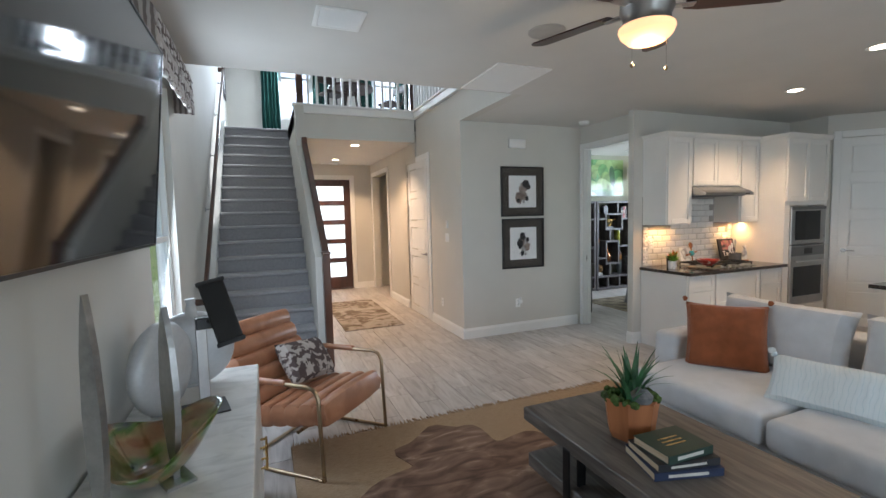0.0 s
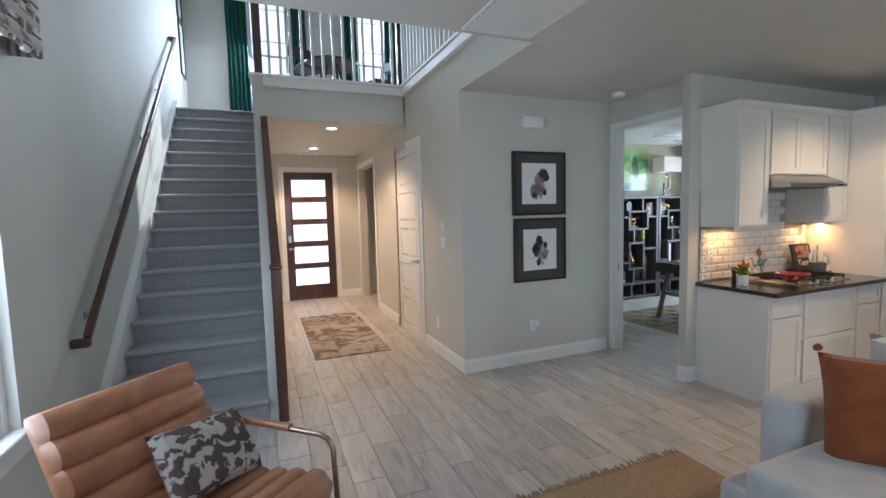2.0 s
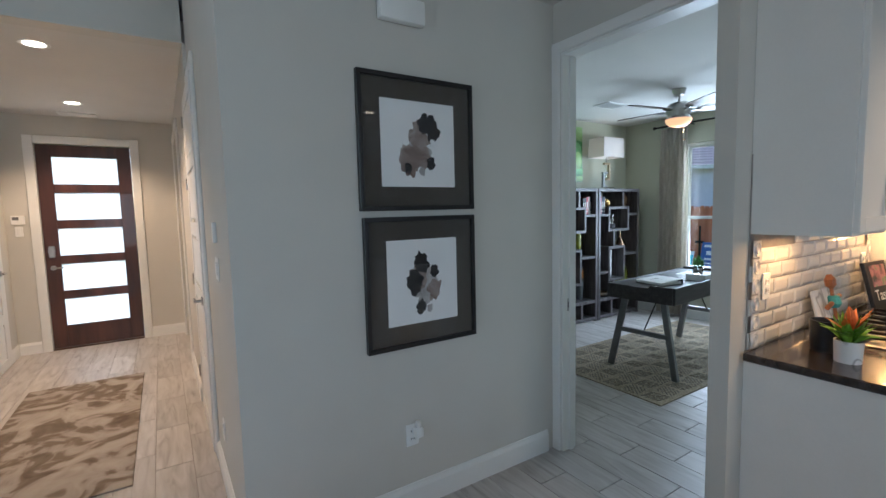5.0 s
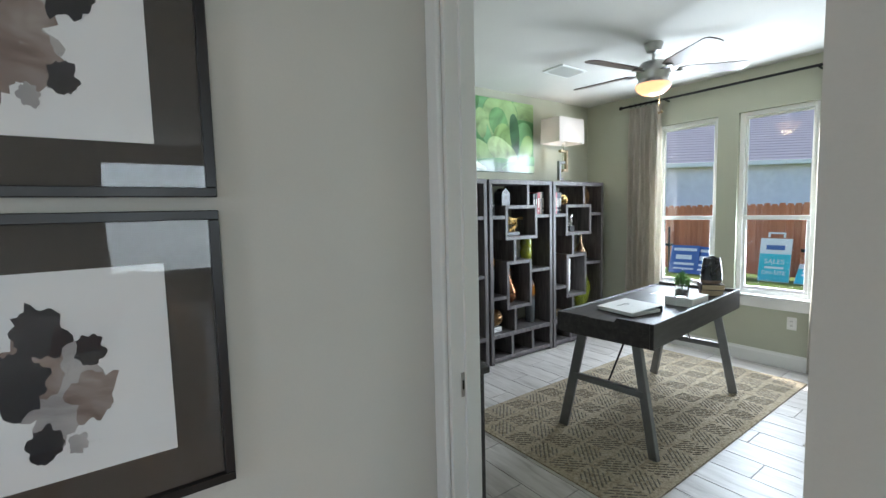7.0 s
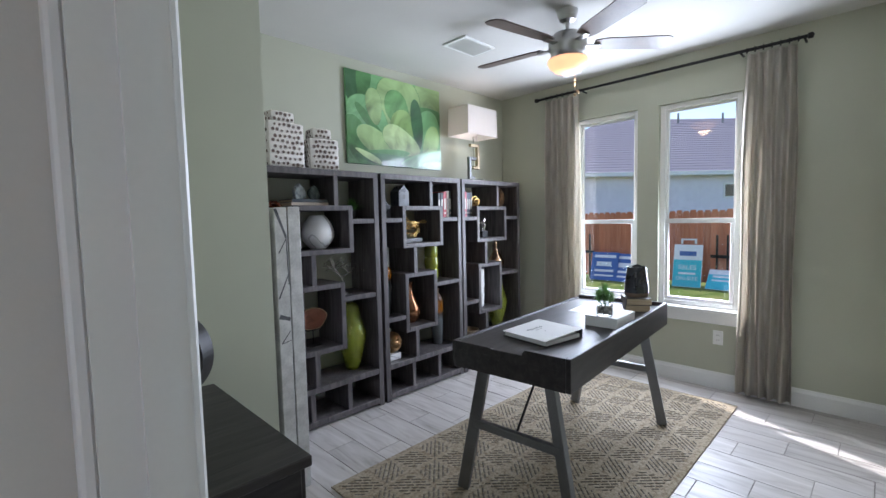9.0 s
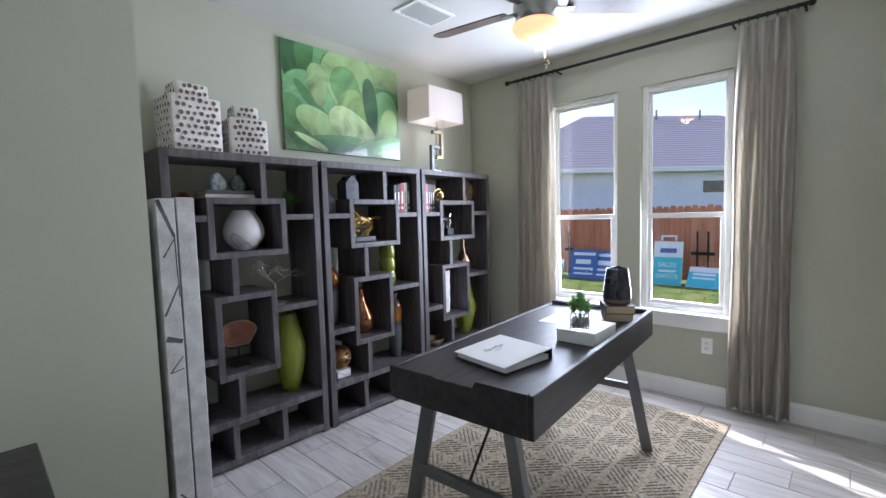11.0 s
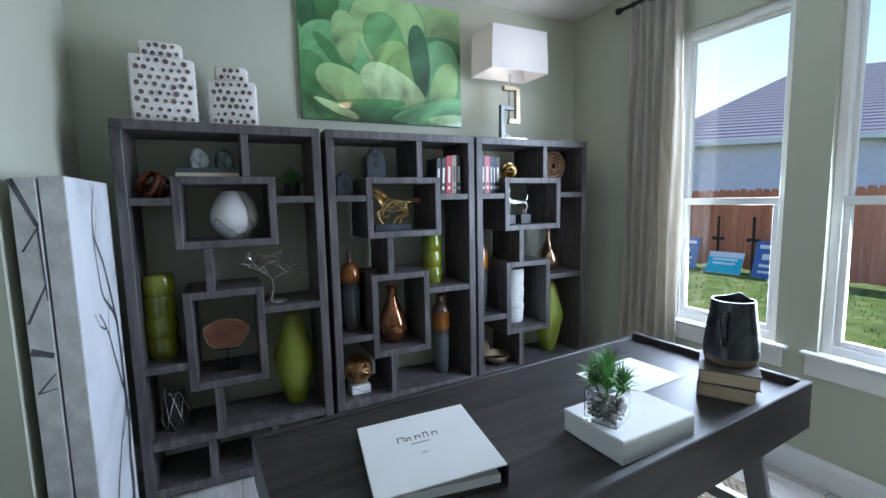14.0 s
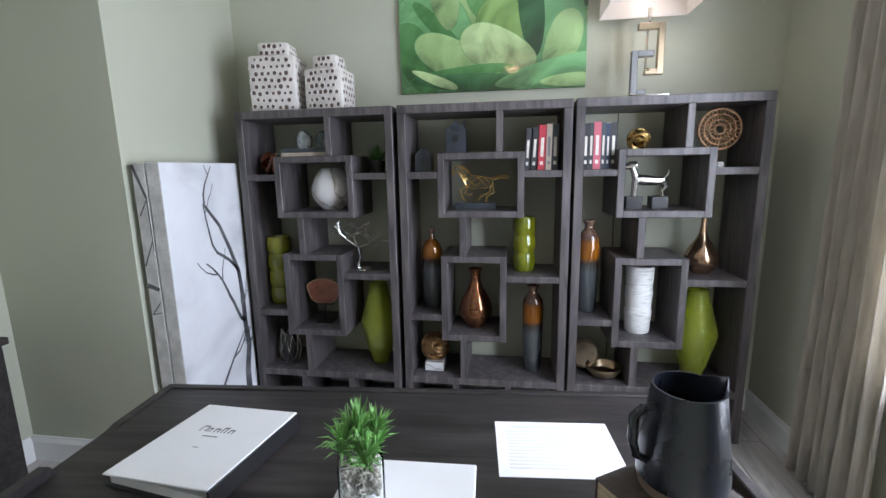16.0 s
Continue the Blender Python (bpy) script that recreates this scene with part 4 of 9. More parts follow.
orb("twisted_ball", "dark amber glass knot on a shelf", 5.62, 6.93, 1.43 + 0.058, 0.058, M_AMBER, 5, 7, 0.013)
orb("twisted_ball", "brass wire ball beside the books", 7.62, 6.95, 1.525 + 0.05, 0.05, M_GOLD, 8, 9, 0.008)
M_TWIGB = mat("antique_bronze", (0.34, 0.20, 0.09), 0.35, 0.2, 20, 0.1, 90, 0.9)
bs = thing("ball_on_block", "ball of twisted brass twigs on a white block", "ornament", pose(6.55, 6.93, 0.29))
part("block", box(-0.055, -0.055, 0, 0.055, 0.055, 0.05, 0.003), M_PORC, bs, "white stone block")
bm = bmesh.new()
rnd = random.Random(4)
for i in range(34):
    ax = Vector((rnd.gauss(0, 1), rnd.gauss(0, 1), rnd.gauss(0, 1))).normalized()
    u = ax.orthogonal().normalized()
    v = ax.cross(u)
    off = ax * 0.08 * rnd.uniform(-0.8, 0.8)
    rr = math.sqrt(0.0064 - off.length_squared)
    tube(bm, [Vector((0, 0, 0.135)) + off + rr * (math.cos(k * 0.5236) * u + math.sin(k * 0.5236) * v) * (1 + 0.07 * rnd.uniform(-1, 1)) for k in range(12)], 0.0036, 5, True)
part("ball", bm, M_TWIGB, bs, "", True)


def house(label, x, z, w, h, d, chimney, side=1):
    t = thing("toy_house", label, "ornament", pose(x, 6.94, z))
    part("house", prism(bmesh.new(), [(-w / 2, 0), (w / 2, 0), (w / 2, h * 0.7), (0, h), (-w / 2, h * 0.7)], -d / 2, d / 2, "y"), M_HOUSE, t)
    if chimney:
        part("chimney", box(w * 0.28, -0.01, h * 0.7, w * 0.44, 0.02, h * 1.0, 0.002), M_HOUSE, t)
    part("window", box(-w * 0.12, -d / 2 - 0.002, h * 0.35, w * 0.12, -d / 2 + 0.001, h * 0.55), M_BLACK, t)
    return t


M_HOUSE = mat("dark_slate_ceramic", (0.035, 0.04, 0.05), 0.3, 0.2, 10, 0.05, 90)
house("small dark slate-coloured toy house", 6.51, 1.43, 0.085, 0.13, 0.10, False)
house("dark slate-coloured toy house with a chimney", 6.69, 1.525, 0.105, 0.17, 0.11, True)


def book(t, name, x0, y0, z0, x1, y1, z1, cover, spine_side=None, label=""):
    """A closed book: cover boards round a block of pages; spine_side names the side with the back."""
    c = 0.003
    bm = bmesh.new()
    dx, dy, dz = x1 - x0, y1 - y0, z1 - z0
    thin = min(range(3), key=lambda i: (dx, dy, dz)[i])
    ax = "xyz"[thin]
    pages = [x0 + c, y0 + c, z0 + c, x1 - c, y1 - c, z1 - c]
    lo, hi = [x0, y0, z0, x1, y1, z1], [x0, y0, z0, x1, y1, z1]
    lo[3 + thin] = lo[thin] + c
    hi[thin] = hi[3 + thin] - c
    bx(bm, *lo)
    bx(bm, *hi)
    sp = [x0, y0, z0, x1, y1, z1]
    s = spine_side
    i = "xyz".index(s[1])
    if s[0] == "-":
        sp[3 + i] = sp[i] + c
    else:
        sp[i] = sp[3 + i] - c
    sp[thin] += c
    sp[3 + thin] -= c
    bx(bm, *sp)
    o = part(name, bm, cover, t, label)
    part("page_block", box(*pages), M_PAGES, o)
    return o


M_PAGES = ramp_mat("book_pages", [(0.4, 0.46, 0.35, 0.22), (0.6, 0.56, 0.45, 0.31)], 8, 0.8, "noise", 0, 4, 0.4, (1, 1, 60))
COVERS = [mat("book_cover_" + n, c, 0.5, 0.08, 12, 0.1, 120) for n, c in (("black", (0.02, 0.02, 0.022)), ("charcoal", (0.035, 0.035, 0.04)), ("red", (0.38, 0.03, 0.045)), ("cream", (0.50, 0.42, 0.34)), ("slate", (0.04, 0.05, 0.06)), ("rose", (0.45, 0.10, 0.13)), ("navy", (0.02, 0.03, 0.07)), ("white", (0.7, 0.7, 0.68)))]
M_FOIL = mat("pale_spine_lettering", (0.6, 0.57, 0.5), 0.5, 0.05, 20, 0.0, 80)


def standing_books(x, z, spec, group):
    for w, h, c, lean in spec:
        t = thing("book", "%s hardback standing on a shelf" % COVERS[c].name.split("_")[-1], "book", group=group)
        t.matrix_basis = pose(x + w / 2, 6.86, z, 0, lean, 0)
        book(t, "cover", -w / 2, 0, 0, w / 2, 0.15, h, COVERS[c], "-y")
        for a, b in ((0.3, 0.72), (0.12, 0.2)):
            part("spine_lettering", box(-w * 0.22, -0.0012, h * a, w * 0.22, 0.0005, h * b), M_FOIL if c != 3 and c != 7 else M_INK, t)
        x += w + 0.001 + abs(math.sin(radians(lean))) * h * 0.5


standing_books(7.045, 1.43, [(0.026, 0.21, 1, 3), (0.028, 0.215, 0, 3), (0.036, 0.225, 2, 2), (0.027, 0.23, 3, 1), (0.032, 0.228, 4, 0)], "books on the middle shelf unit")
standing_books(7.335, 1.43, [(0.027, 0.225, 0, 0), (0.022, 0.228, 1, 0), (0.034, 0.232, 5, 0), (0.022, 0.228, 4, 0), (0.02, 0.222, 6, 0), (0.03, 0.225, 0, 0)], "books on the end shelf unit")

for i, (a, b, c, z) in enumerate(((5.715, 5.985, 3, 1.525), (5.72, 5.98, 4, 1.547))):
    t = thing("book", "%s book lying flat under the geodes" % ("cream", "dark")[i], "book", group="books under the geodes")
    book(t, "cover", a, 6.86, z, b, 7.06, z + 0.021, COVERS[c], "-y")


def geode(label, x, w, h, material, seed):
    t = thing("geode", label, "geode", pose(x, 6.95, 1.569))
    bm = bmesh.new()
    r = bmesh.ops.create_icosphere(bm, subdivisions=3, radius=0.5)
    for v in bm.verts:
        k = 1 + 0.22 * noise.noise(v.co * 3 + Vector((seed, 0, 0)))
        v.co = Vector((v.co.x * w * k, max(-0.018, v.co.y * 0.07 * k), (v.co.z * k + 0.38) * h * 0.9 if v.co.z > -0.4 else 0.0))
        v.co.z = max(0, v.co.z)
    part("stone", bm, material, t, "", True)


geode("pale crystal geode slice", 5.815, 0.09, 0.13, M_GEODE, 1)
geode("dark green crystal geode slice", 5.925, 0.08, 0.12, M_GEODE2, 7)

# wood slice on a stand
t = thing("wood_slice", "polished red wood slice on a thin black stand", "ornament", pose(5.875, 6.95, 0.545))
ol = [(0.105 * math.cos(a) * (1 + 0.06 * math.sin(3 * a) + 0.04 * math.sin(5 * a + 1)), 0.19 + 0.082 * math.sin(a) * (1 + 0.05 * math.cos(2 * a))) for a in (2 * math.pi * k / 36 for k in range(36))]
part("slice", prism(bmesh.new(), ol, -0.011, 0.011, "y"), M_BARK, t, "pale bark rim")
part("polished_face", prism(bmesh.new(), [(0.93 * u, 0.19 + 0.93 * (v - 0.19)) for u, v in ol], -0.013, -0.0112, "y"), M_SLAB, t, "polished red wood")
sb = bmesh.new()
bx(sb, -0.05, -0.04, 0, 0.05, 0.04, 0.008, 0.002)
rod(sb, (0, 0, 0.008), (0, 0, 0.115), 0.004)
bx(sb, -0.05, -0.018, 0.108, 0.05, 0.018, 0.116, 0.001)
part("stand", sb, M_BLACKM, t)

# silver tree
t = thing("silver_tree", "small cast silver tree ornament", "ornament", pose(6.13, 6.93, 0.88))
bm = bmesh.new()
rnd = random.Random(2)


def twig(p, d, ln, r, depth):
    q = p + d * ln
    mid = (p + q) / 2 + Vector((rnd.uniform(-1, 1), rnd.uniform(-1, 1) * 0.5, 0)) * ln * 0.12
    tube(bm, [p, mid, q], [r, r * 0.8, r * 0.62], 6)
    if depth == 0:
        return
    for k in range(3 if depth > 2 else 2):
        nd = (d + Vector((rnd.uniform(-1.0, 1.0) + 0.9 * (k - 0.8), rnd.uniform(-0.6, 0.6), rnd.uniform(-0.5, 0.4)))).normalized()
        twig(q, nd, ln * rnd.uniform(0.55, 0.78), r * 0.66, depth - 1)


twig(Vector((-0.03, 0, 0.008)), Vector((0.1, 0, 1)).normalized(), 0.115, 0.009, 5)
part("tree", bm, M_SILVER, t, "", True)
part("base", lathe(bmesh.new(), [(0.05, 0), (0.048, 0.004), (0.025, 0.010), (0.008, 0.012)], 20), M_SILVER, t, "", True)

# black wire lantern
t = thing("wire_lantern", "black vase inside a diamond lattice of wire", "lantern", pose(5.625, 6.95, 0.29))
part("vase", lathe(bmesh.new(), [(0.05, 0), (0.062, 0.06), (0.05, 0.15), (0.04, 0.18), (0.035, 0.17)], 16), M_BLACK, t, "", True)
bm = bmesh.new()
R = [(0.055, 0.0), (0.068, 0.07), (0.052, 0.16), (0.044, 0.20)]
for i in range(8):
    for s in (1, -1):
        tube(bm, [(r * math.cos(0.785 * i + s * 0.39 * k), r * math.sin(0.785 * i + s * 0.39 * k), z) for k, (r, z) in enumerate(R)], 0.0018, 5)
part("wire", bm, M_SILVER, t)

# horse
t = thing("horse_sculpture", "openwork brass galloping horse on a dark plinth", "sculpture", pose(6.79, 6.94, 1.225))
part("plinth", box(-0.11, -0.035, 0, 0.11, 0.035, 0.035, 0.002), M_HOUSE, t)
bm = bmesh.new()
for pts in ([(-0.05, 0.17), (-0.01, 0.18), (0.05, 0.17), (0.085, 0.165), (0.095, 0.13), (0.06, 0.115), (0.0, 0.11), (-0.045, 0.12), (-0.06, 0.145), (-0.05, 0.17)],
            [(-0.05, 0.17), (-0.075, 0.21), (-0.09, 0.235), (-0.11, 0.23), (-0.128, 0.20), (-0.122, 0.19), (-0.10, 0.205), (-0.085, 0.19), (-0.06, 0.145)],
            [(-0.09, 0.235), (-0.06, 0.225), (-0.045, 0.20), (-0.02, 0.185)], [(-0.075, 0.22), (-0.04, 0.21), (-0.03, 0.19)],
            [(-0.05, 0.125), (-0.085, 0.105), (-0.075, 0.07), (-0.055, 0.04)], [(-0.045, 0.12), (-0.06, 0.085), (-0.03, 0.075), (-0.02, 0.085)],
            [(0.085, 0.13), (0.075, 0.09), (0.03, 0.07), (0.01, 0.04)], [(0.09, 0.14), (0.10, 0.09), (0.06, 0.065), (0.055, 0.037)],
            [(0.09, 0.165), (0.13, 0.175), (0.165, 0.18), (0.18, 0.17)], [(0.10, 0.16), (0.14, 0.165), (0.175, 0.16)],
            [(-0.05, 0.165), (0.0, 0.125), (0.05, 0.165), (0.085, 0.125)], [(-0.045, 0.125), (0.01, 0.17), (0.06, 0.12)], [(-0.10, 0.21), (-0.07, 0.18), (-0.05, 0.15)]):
    for dy in (-0.012, 0.012):
        tube(bm, [(x, dy * (1 - abs(x) * 2), z) for x, z in pts], 0.0045, 6)
part("horse", bm, M_GOLD, t, "", True)

# dog
t = thing("dog_sculpture", "silver dog figure standing on two black blocks", "sculpture", pose(7.69, 6.94, 1.225))
for x in (-0.085, 0.04):
    part("block", box(x - 0.04, -0.04, 0, x + 0.04, 0.04, 0.062, 0.002), M_BLACK, t)
bm = bmesh.new()
tube(bm, [(-0.075, 0, 0.15), (-0.03, 0, 0.145), (0.03, 0, 0.14), (0.06, 0, 0.145)], [0.026, 0.028, 0.022, 0.018], 10)
tube(bm, [(-0.07, 0, 0.15), (-0.085, 0, 0.19), (-0.095, 0, 0.215)], [0.022, 0.017, 0.018], 10)
tube(bm, [(-0.075, 0, 0.222), (-0.105, 0, 0.22), (-0.13, 0, 0.212)], [0.02, 0.022, 0.014], 10)
for dy in (-0.013, 0.013):
    tube(bm, [(-0.075, dy, 0.14), (-0.08, dy, 0.10), (-0.082, dy, 0.062)], [0.016, 0.010, 0.011], 8)
    tube(bm, [(0.055, dy, 0.14), (0.07, dy, 0.11), (0.055, dy, 0.09), (0.06, dy, 0.062)], [0.016, 0.012, 0.009, 0.011], 8)
tube(bm, [(0.06, 0, 0.15), (0.08, 0, 0.17), (0.085, 0, 0.195)], [0.008, 0.006, 0.004], 8)
part("dog", bm, M_SILVER, t, "", True)

# disc sculpture
t = thing("disc_sculpture", "pierced brown and gold disc on a white foot", "sculpture", pose(8.0, 6.95, 1.43))
part("foot", lathe(bmesh.new(), [(0.032, 0), (0.032, 0.022), (0.028, 0.026)], 20), M_PORC, t, "white stone foot", True)
part("stem", rod(bmesh.new(), (0, 0, 0.026), (0, 0, 0.09), 0.006), M_GOLD, t)
bm = bmesh.new()
for r in (0.098, 0.074, 0.048, 0.024):
    tube(bm, [(r * math.cos(a), 0, 0.185 + r * math.sin(a)) for a in (2 * math.pi * k / 24 for k in range(24))], 0.007, 6, True)
for k in range(28):
    a = 2 * math.pi * k / 28
    r0 = (0.024, 0.05)[k % 2]
    rod(bm, (r0 * math.cos(a), 0, 0.185 + r0 * math.sin(a)), (0.1 * math.cos(a), 0, 0.185 + 0.1 * math.sin(a)), 0.005, n=5)
part("disc", bm, mat("dark_bronze_disc", (0.20, 0.11, 0.05), 0.45, 0.3, 30, 0.3, 120, 0.6), t, "", True)

# brass bowl and ring
t = thing("brass_bowl", "shallow brass bowl on the bottom shelf", "bowl", pose(7.50, 6.93, 0.29))
part("bowl", lathe(bmesh.new(), [(0.03, 0), (0.07, 0.01), (0.092, 0.04), (0.095, 0.06), (0.088, 0.058), (0.065, 0.022), (0.01, 0.018)], 28), M_BRONZE, t, "", True)
t = thing("brass_cuff", "leaning brass ring ornament behind the bowl", "ornament", pose(7.41, 7.02, 0.375, 62, 10, -35))
part("ring", lathe(bmesh.new(), [(0.075, -0.03), (0.08, -0.028), (0.082, 0.028), (0.075, 0.03), (0.07, 0.0)], 28), M_BRONZE, t, "", True)

# pierced white jars on top
M_JAR = mat("pierced_white_ceramic", (0.70, 0.66, 0.62), 0.5, 0.05, 20, 0.1, 90)
# dark colour stands for the shade inside the holes; the shell is uncut
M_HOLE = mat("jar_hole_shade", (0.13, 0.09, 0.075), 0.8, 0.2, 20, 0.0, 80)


def pierced_jar(label, x, w, h, lid, seed, turn):
    t = thing("pierced_jar", label, "jar", pose(x, 6.96, UH, 0, 0, turn))
    rnd = random.Random(seed)
    d = w * 0.86
    def shell(name, w, d, z0, z1, cell):
        b = box(-w / 2, -d / 2, z0, w / 2, d / 2, z1, 0.014, None, 2)
        o = part(name, b, M_JAR, t, "", True)
        rims, holes = bmesh.new(), bmesh.new()
        for face in range(4):
            ww = w if face % 2 == 0 else d
            off = d / 2 if face % 2 == 0 else w / 2
            rot = Matrix.Rotation(face * math.pi / 2, 4, "Z")
            nz = max(1, int((z1 - z0 - 0.012) / cell))
            nx = max(1, int((ww - 0.012) / cell))
            for j in range(nz):
                k = nx if j % 2 == 0 else nx - 1
                for i in range(k):
                    u = (i - (k - 1) / 2 + rnd.uniform(-0.13, 0.13)) * (ww - 0.02) / nx
                    z = z0 + 0.006 + (j + 0.5 + rnd.uniform(-0.12, 0.12)) * (z1 - z0 - 0.012) / nz
                    r = cell * rnd.uniform(0.24, 0.40)
                    c = Vector((u, -off, z))
                    rim = [rot @ (c + Vector((math.cos(q) * (r + 0.0025), -0.002, math.sin(q) * (r + 0.0025)))) for q in (math.pi * 2 * s / 10 for s in range(10))]
                    tube(rims, rim, 0.0026, 4, True)
                    # dark disc within each rim, painting the hole's inner shade
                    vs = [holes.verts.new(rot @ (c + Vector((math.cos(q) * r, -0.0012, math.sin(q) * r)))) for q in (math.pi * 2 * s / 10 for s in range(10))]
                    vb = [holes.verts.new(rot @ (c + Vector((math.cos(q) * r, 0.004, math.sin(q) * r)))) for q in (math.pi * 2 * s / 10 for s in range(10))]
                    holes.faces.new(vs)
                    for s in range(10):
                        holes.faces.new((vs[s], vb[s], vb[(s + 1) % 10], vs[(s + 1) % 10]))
        part("rim_pattern", rims, M_JAR, o)
        part("hole_pattern", holes, M_HOLE, o, "dark discs painted as the shade inside the holes")
    shell("body", w, d, 0, h, 0.031)
    shell("lid", w * 0.66, d * 0.66, h + 0.0005, h + lid, 0.030)


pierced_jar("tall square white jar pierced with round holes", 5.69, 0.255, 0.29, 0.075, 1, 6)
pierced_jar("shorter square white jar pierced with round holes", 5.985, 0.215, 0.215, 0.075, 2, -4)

# table lamp on the end unit
t = thing("table_lamp", "table lamp of interlocking metal squares with a white square shade", "lamp", pose(7.64, 6.96, UH))
part("base", box(-0.10, -0.055, 0, 0.10, 0.055, 0.022, 0.003), M_CHROME, t, "polished metal base")
bm = bmesh.new()
for a in ((-0.075, 0.022, -0.045, 0.235), (-0.045, 0.205, 0.03, 0.235), (-0.045, 0.022, 0.0, 0.05)):
    bx(bm, a[0], -0.016, a[1], a[2], 0.016, a[3], 0.002)
part("lower_bracket", bm, M_GREYMETAL, t, "dark metal bracket")
bm = bmesh.new()
for a in ((0.045, 0.12, 0.075, 0.36), (-0.05, 0.33, 0.045, 0.36), (-0.01, 0.12, 0.045, 0.15)):
    bx(bm, a[0], -0.016, a[1], a[2], 0.016, a[3], 0.002)
part("upper_bracket", bm, M_BRONZE, t, "brown metal bracket")
part("stem", rod(rod(bmesh.new(), (-0.005, 0, 0.15), (-0.005, 0, 0.33), 0.006), (0, 0, 0.36), (0, 0, 0.43), 0.01), M_CHROME, t)
M_SHADE = bpy.data.materials.new("white_fabric_shade")
M_SHADE.use_nodes = True
_n, _l = M_SHADE.node_tree.nodes, M_SHADE.node_tree.links
_t, _g, _x, _w = _n.new("ShaderNodeBsdfTranslucent"), _n.new("ShaderNodeBsdfDiffuse"), _n.new("ShaderNodeMixShader"), _n.new("ShaderNodeTexNoise")
_w.inputs["Scale"].default_value = 160
_cr = _n.new("ShaderNodeValToRGB")
_cr.color_ramp.elements[0].color, _cr.color_ramp.elements[1].color = (0.74, 0.70, 0.67, 1), (0.86, 0.83, 0.80, 1)
_l.new(_w.outputs["Fac"], _cr.inputs["Fac"])
_l.new(_cr.outputs[0], _t.inputs["Color"])
_l.new(_cr.outputs[0], _g.inputs["Color"])
_x.inputs[0].default_value = 0.55
_l.new(_t.outputs[0], _x.inputs[1])
_l.new(_g.outputs[0], _x.inputs[2])
_l.new(_x.outputs[0], _n["Material Output"].inputs["Surface"])
bm = bmesh.new()
q = [((-0.215, -0.13), (-0.205, -0.125)), ((0.215, -0.13), (0.205, -0.125)), ((0.215, 0.13), (0.205, 0.125)), ((-0.215, 0.13), (-0.205, 0.125))]
lo, hi = [bm.verts.new((*a, 0.425)) for a, b in q], [bm.verts.new((*b, 0.685)) for a, b in q]
for i in range(4):
    bm.faces.new((lo[i], lo[(i + 1) % 4], hi[(i + 1) % 4], hi[i]))
so = part("shade", bm, M_SHADE, t, "white fabric shade")
sm = so.modifiers.new("thick", "SOLIDIFY")
sm.thickness = 0.003
cord = thing("lamp_cord", "brown lamp cord hanging behind the shelf", "cord")
part("cord", tube(bmesh.new(), [(7.56, 7.14, 1.76), (7.555, 7.145, 1.5), (7.565, 7.145, 1.0), (7.56, 7.145, 0.3)], 0.003, 6), M_BROWN, cord)

# wall painting of a green flower
M_PETALS = []


def petal_mat(c):
    """Painted petal: dark at its foot, light at its tip, with brushed mottling."""
    m = bpy.data.materials.new("petal_paint")
    m.use_nodes = True
    n, l = m.node_tree.nodes, m.node_tree.links
    b = n["Principled BSDF"]
    b.inputs["Roughness"].default_value, b.inputs["Coat Weight"].default_value = 0.3, 0.5
    tc, sp, ns, ad, cr = n.new("ShaderNodeTexCoord"), n.new("ShaderNodeSeparateXYZ"), n.new("ShaderNodeTexNoise"), n.new("ShaderNodeMath"), n.new("ShaderNodeValToRGB")
    l.new(tc.outputs["Generated"], sp.inputs[0])
    l.new(tc.outputs["Object"], ns.inputs["Vector"])
    ns.inputs["Scale"].default_value, ns.inputs["Detail"].default_value, ns.inputs["Distortion"].default_value = 3.2, 3.0, 2.5
    ad.operation = "MULTIPLY_ADD"
    l.new(sp.outputs["Z"], ad.inputs[0])
    ad.inputs[1].default_value = 0.45
    l.new(ns.outputs["Fac"], ad.inputs[2])
    e = cr.color_ramp.elements
    e[0].position, e[1].position = 0.45, 1.15
    e[0].color = (*[v * 0.45 for v in c], 1)
    e[1].color = (*[min(1, v * 1.35 + 0.02) for v in c], 1)
    e[1].position = 1.0
    k = e.new(0.72)
    k.color = (*c, 1)
    l.new(ad.outputs[0], cr.inputs[0])
    l.new(cr.outputs[0], b.inputs["Base Color"])
    return m


for c in ((0.06, 0.19, 0.05), (0.12, 0.29, 0.09), (0.19, 0.32, 0.09), (0.27, 0.41, 0.16), (0.025, 0.10, 0.03), (0.14, 0.33, 0.13), (0.36, 0.48, 0.22)):
    M_PETALS.append(petal_mat(c))
t = thing("flower_painting", "glossy painting of a large green succulent flower", "painting", pose(6.343, 7.17, 1.877))
part("panel", box(0, -0.022, 0, 1.035, 0, 0.74, 0.002), M_PETALS[5], t)


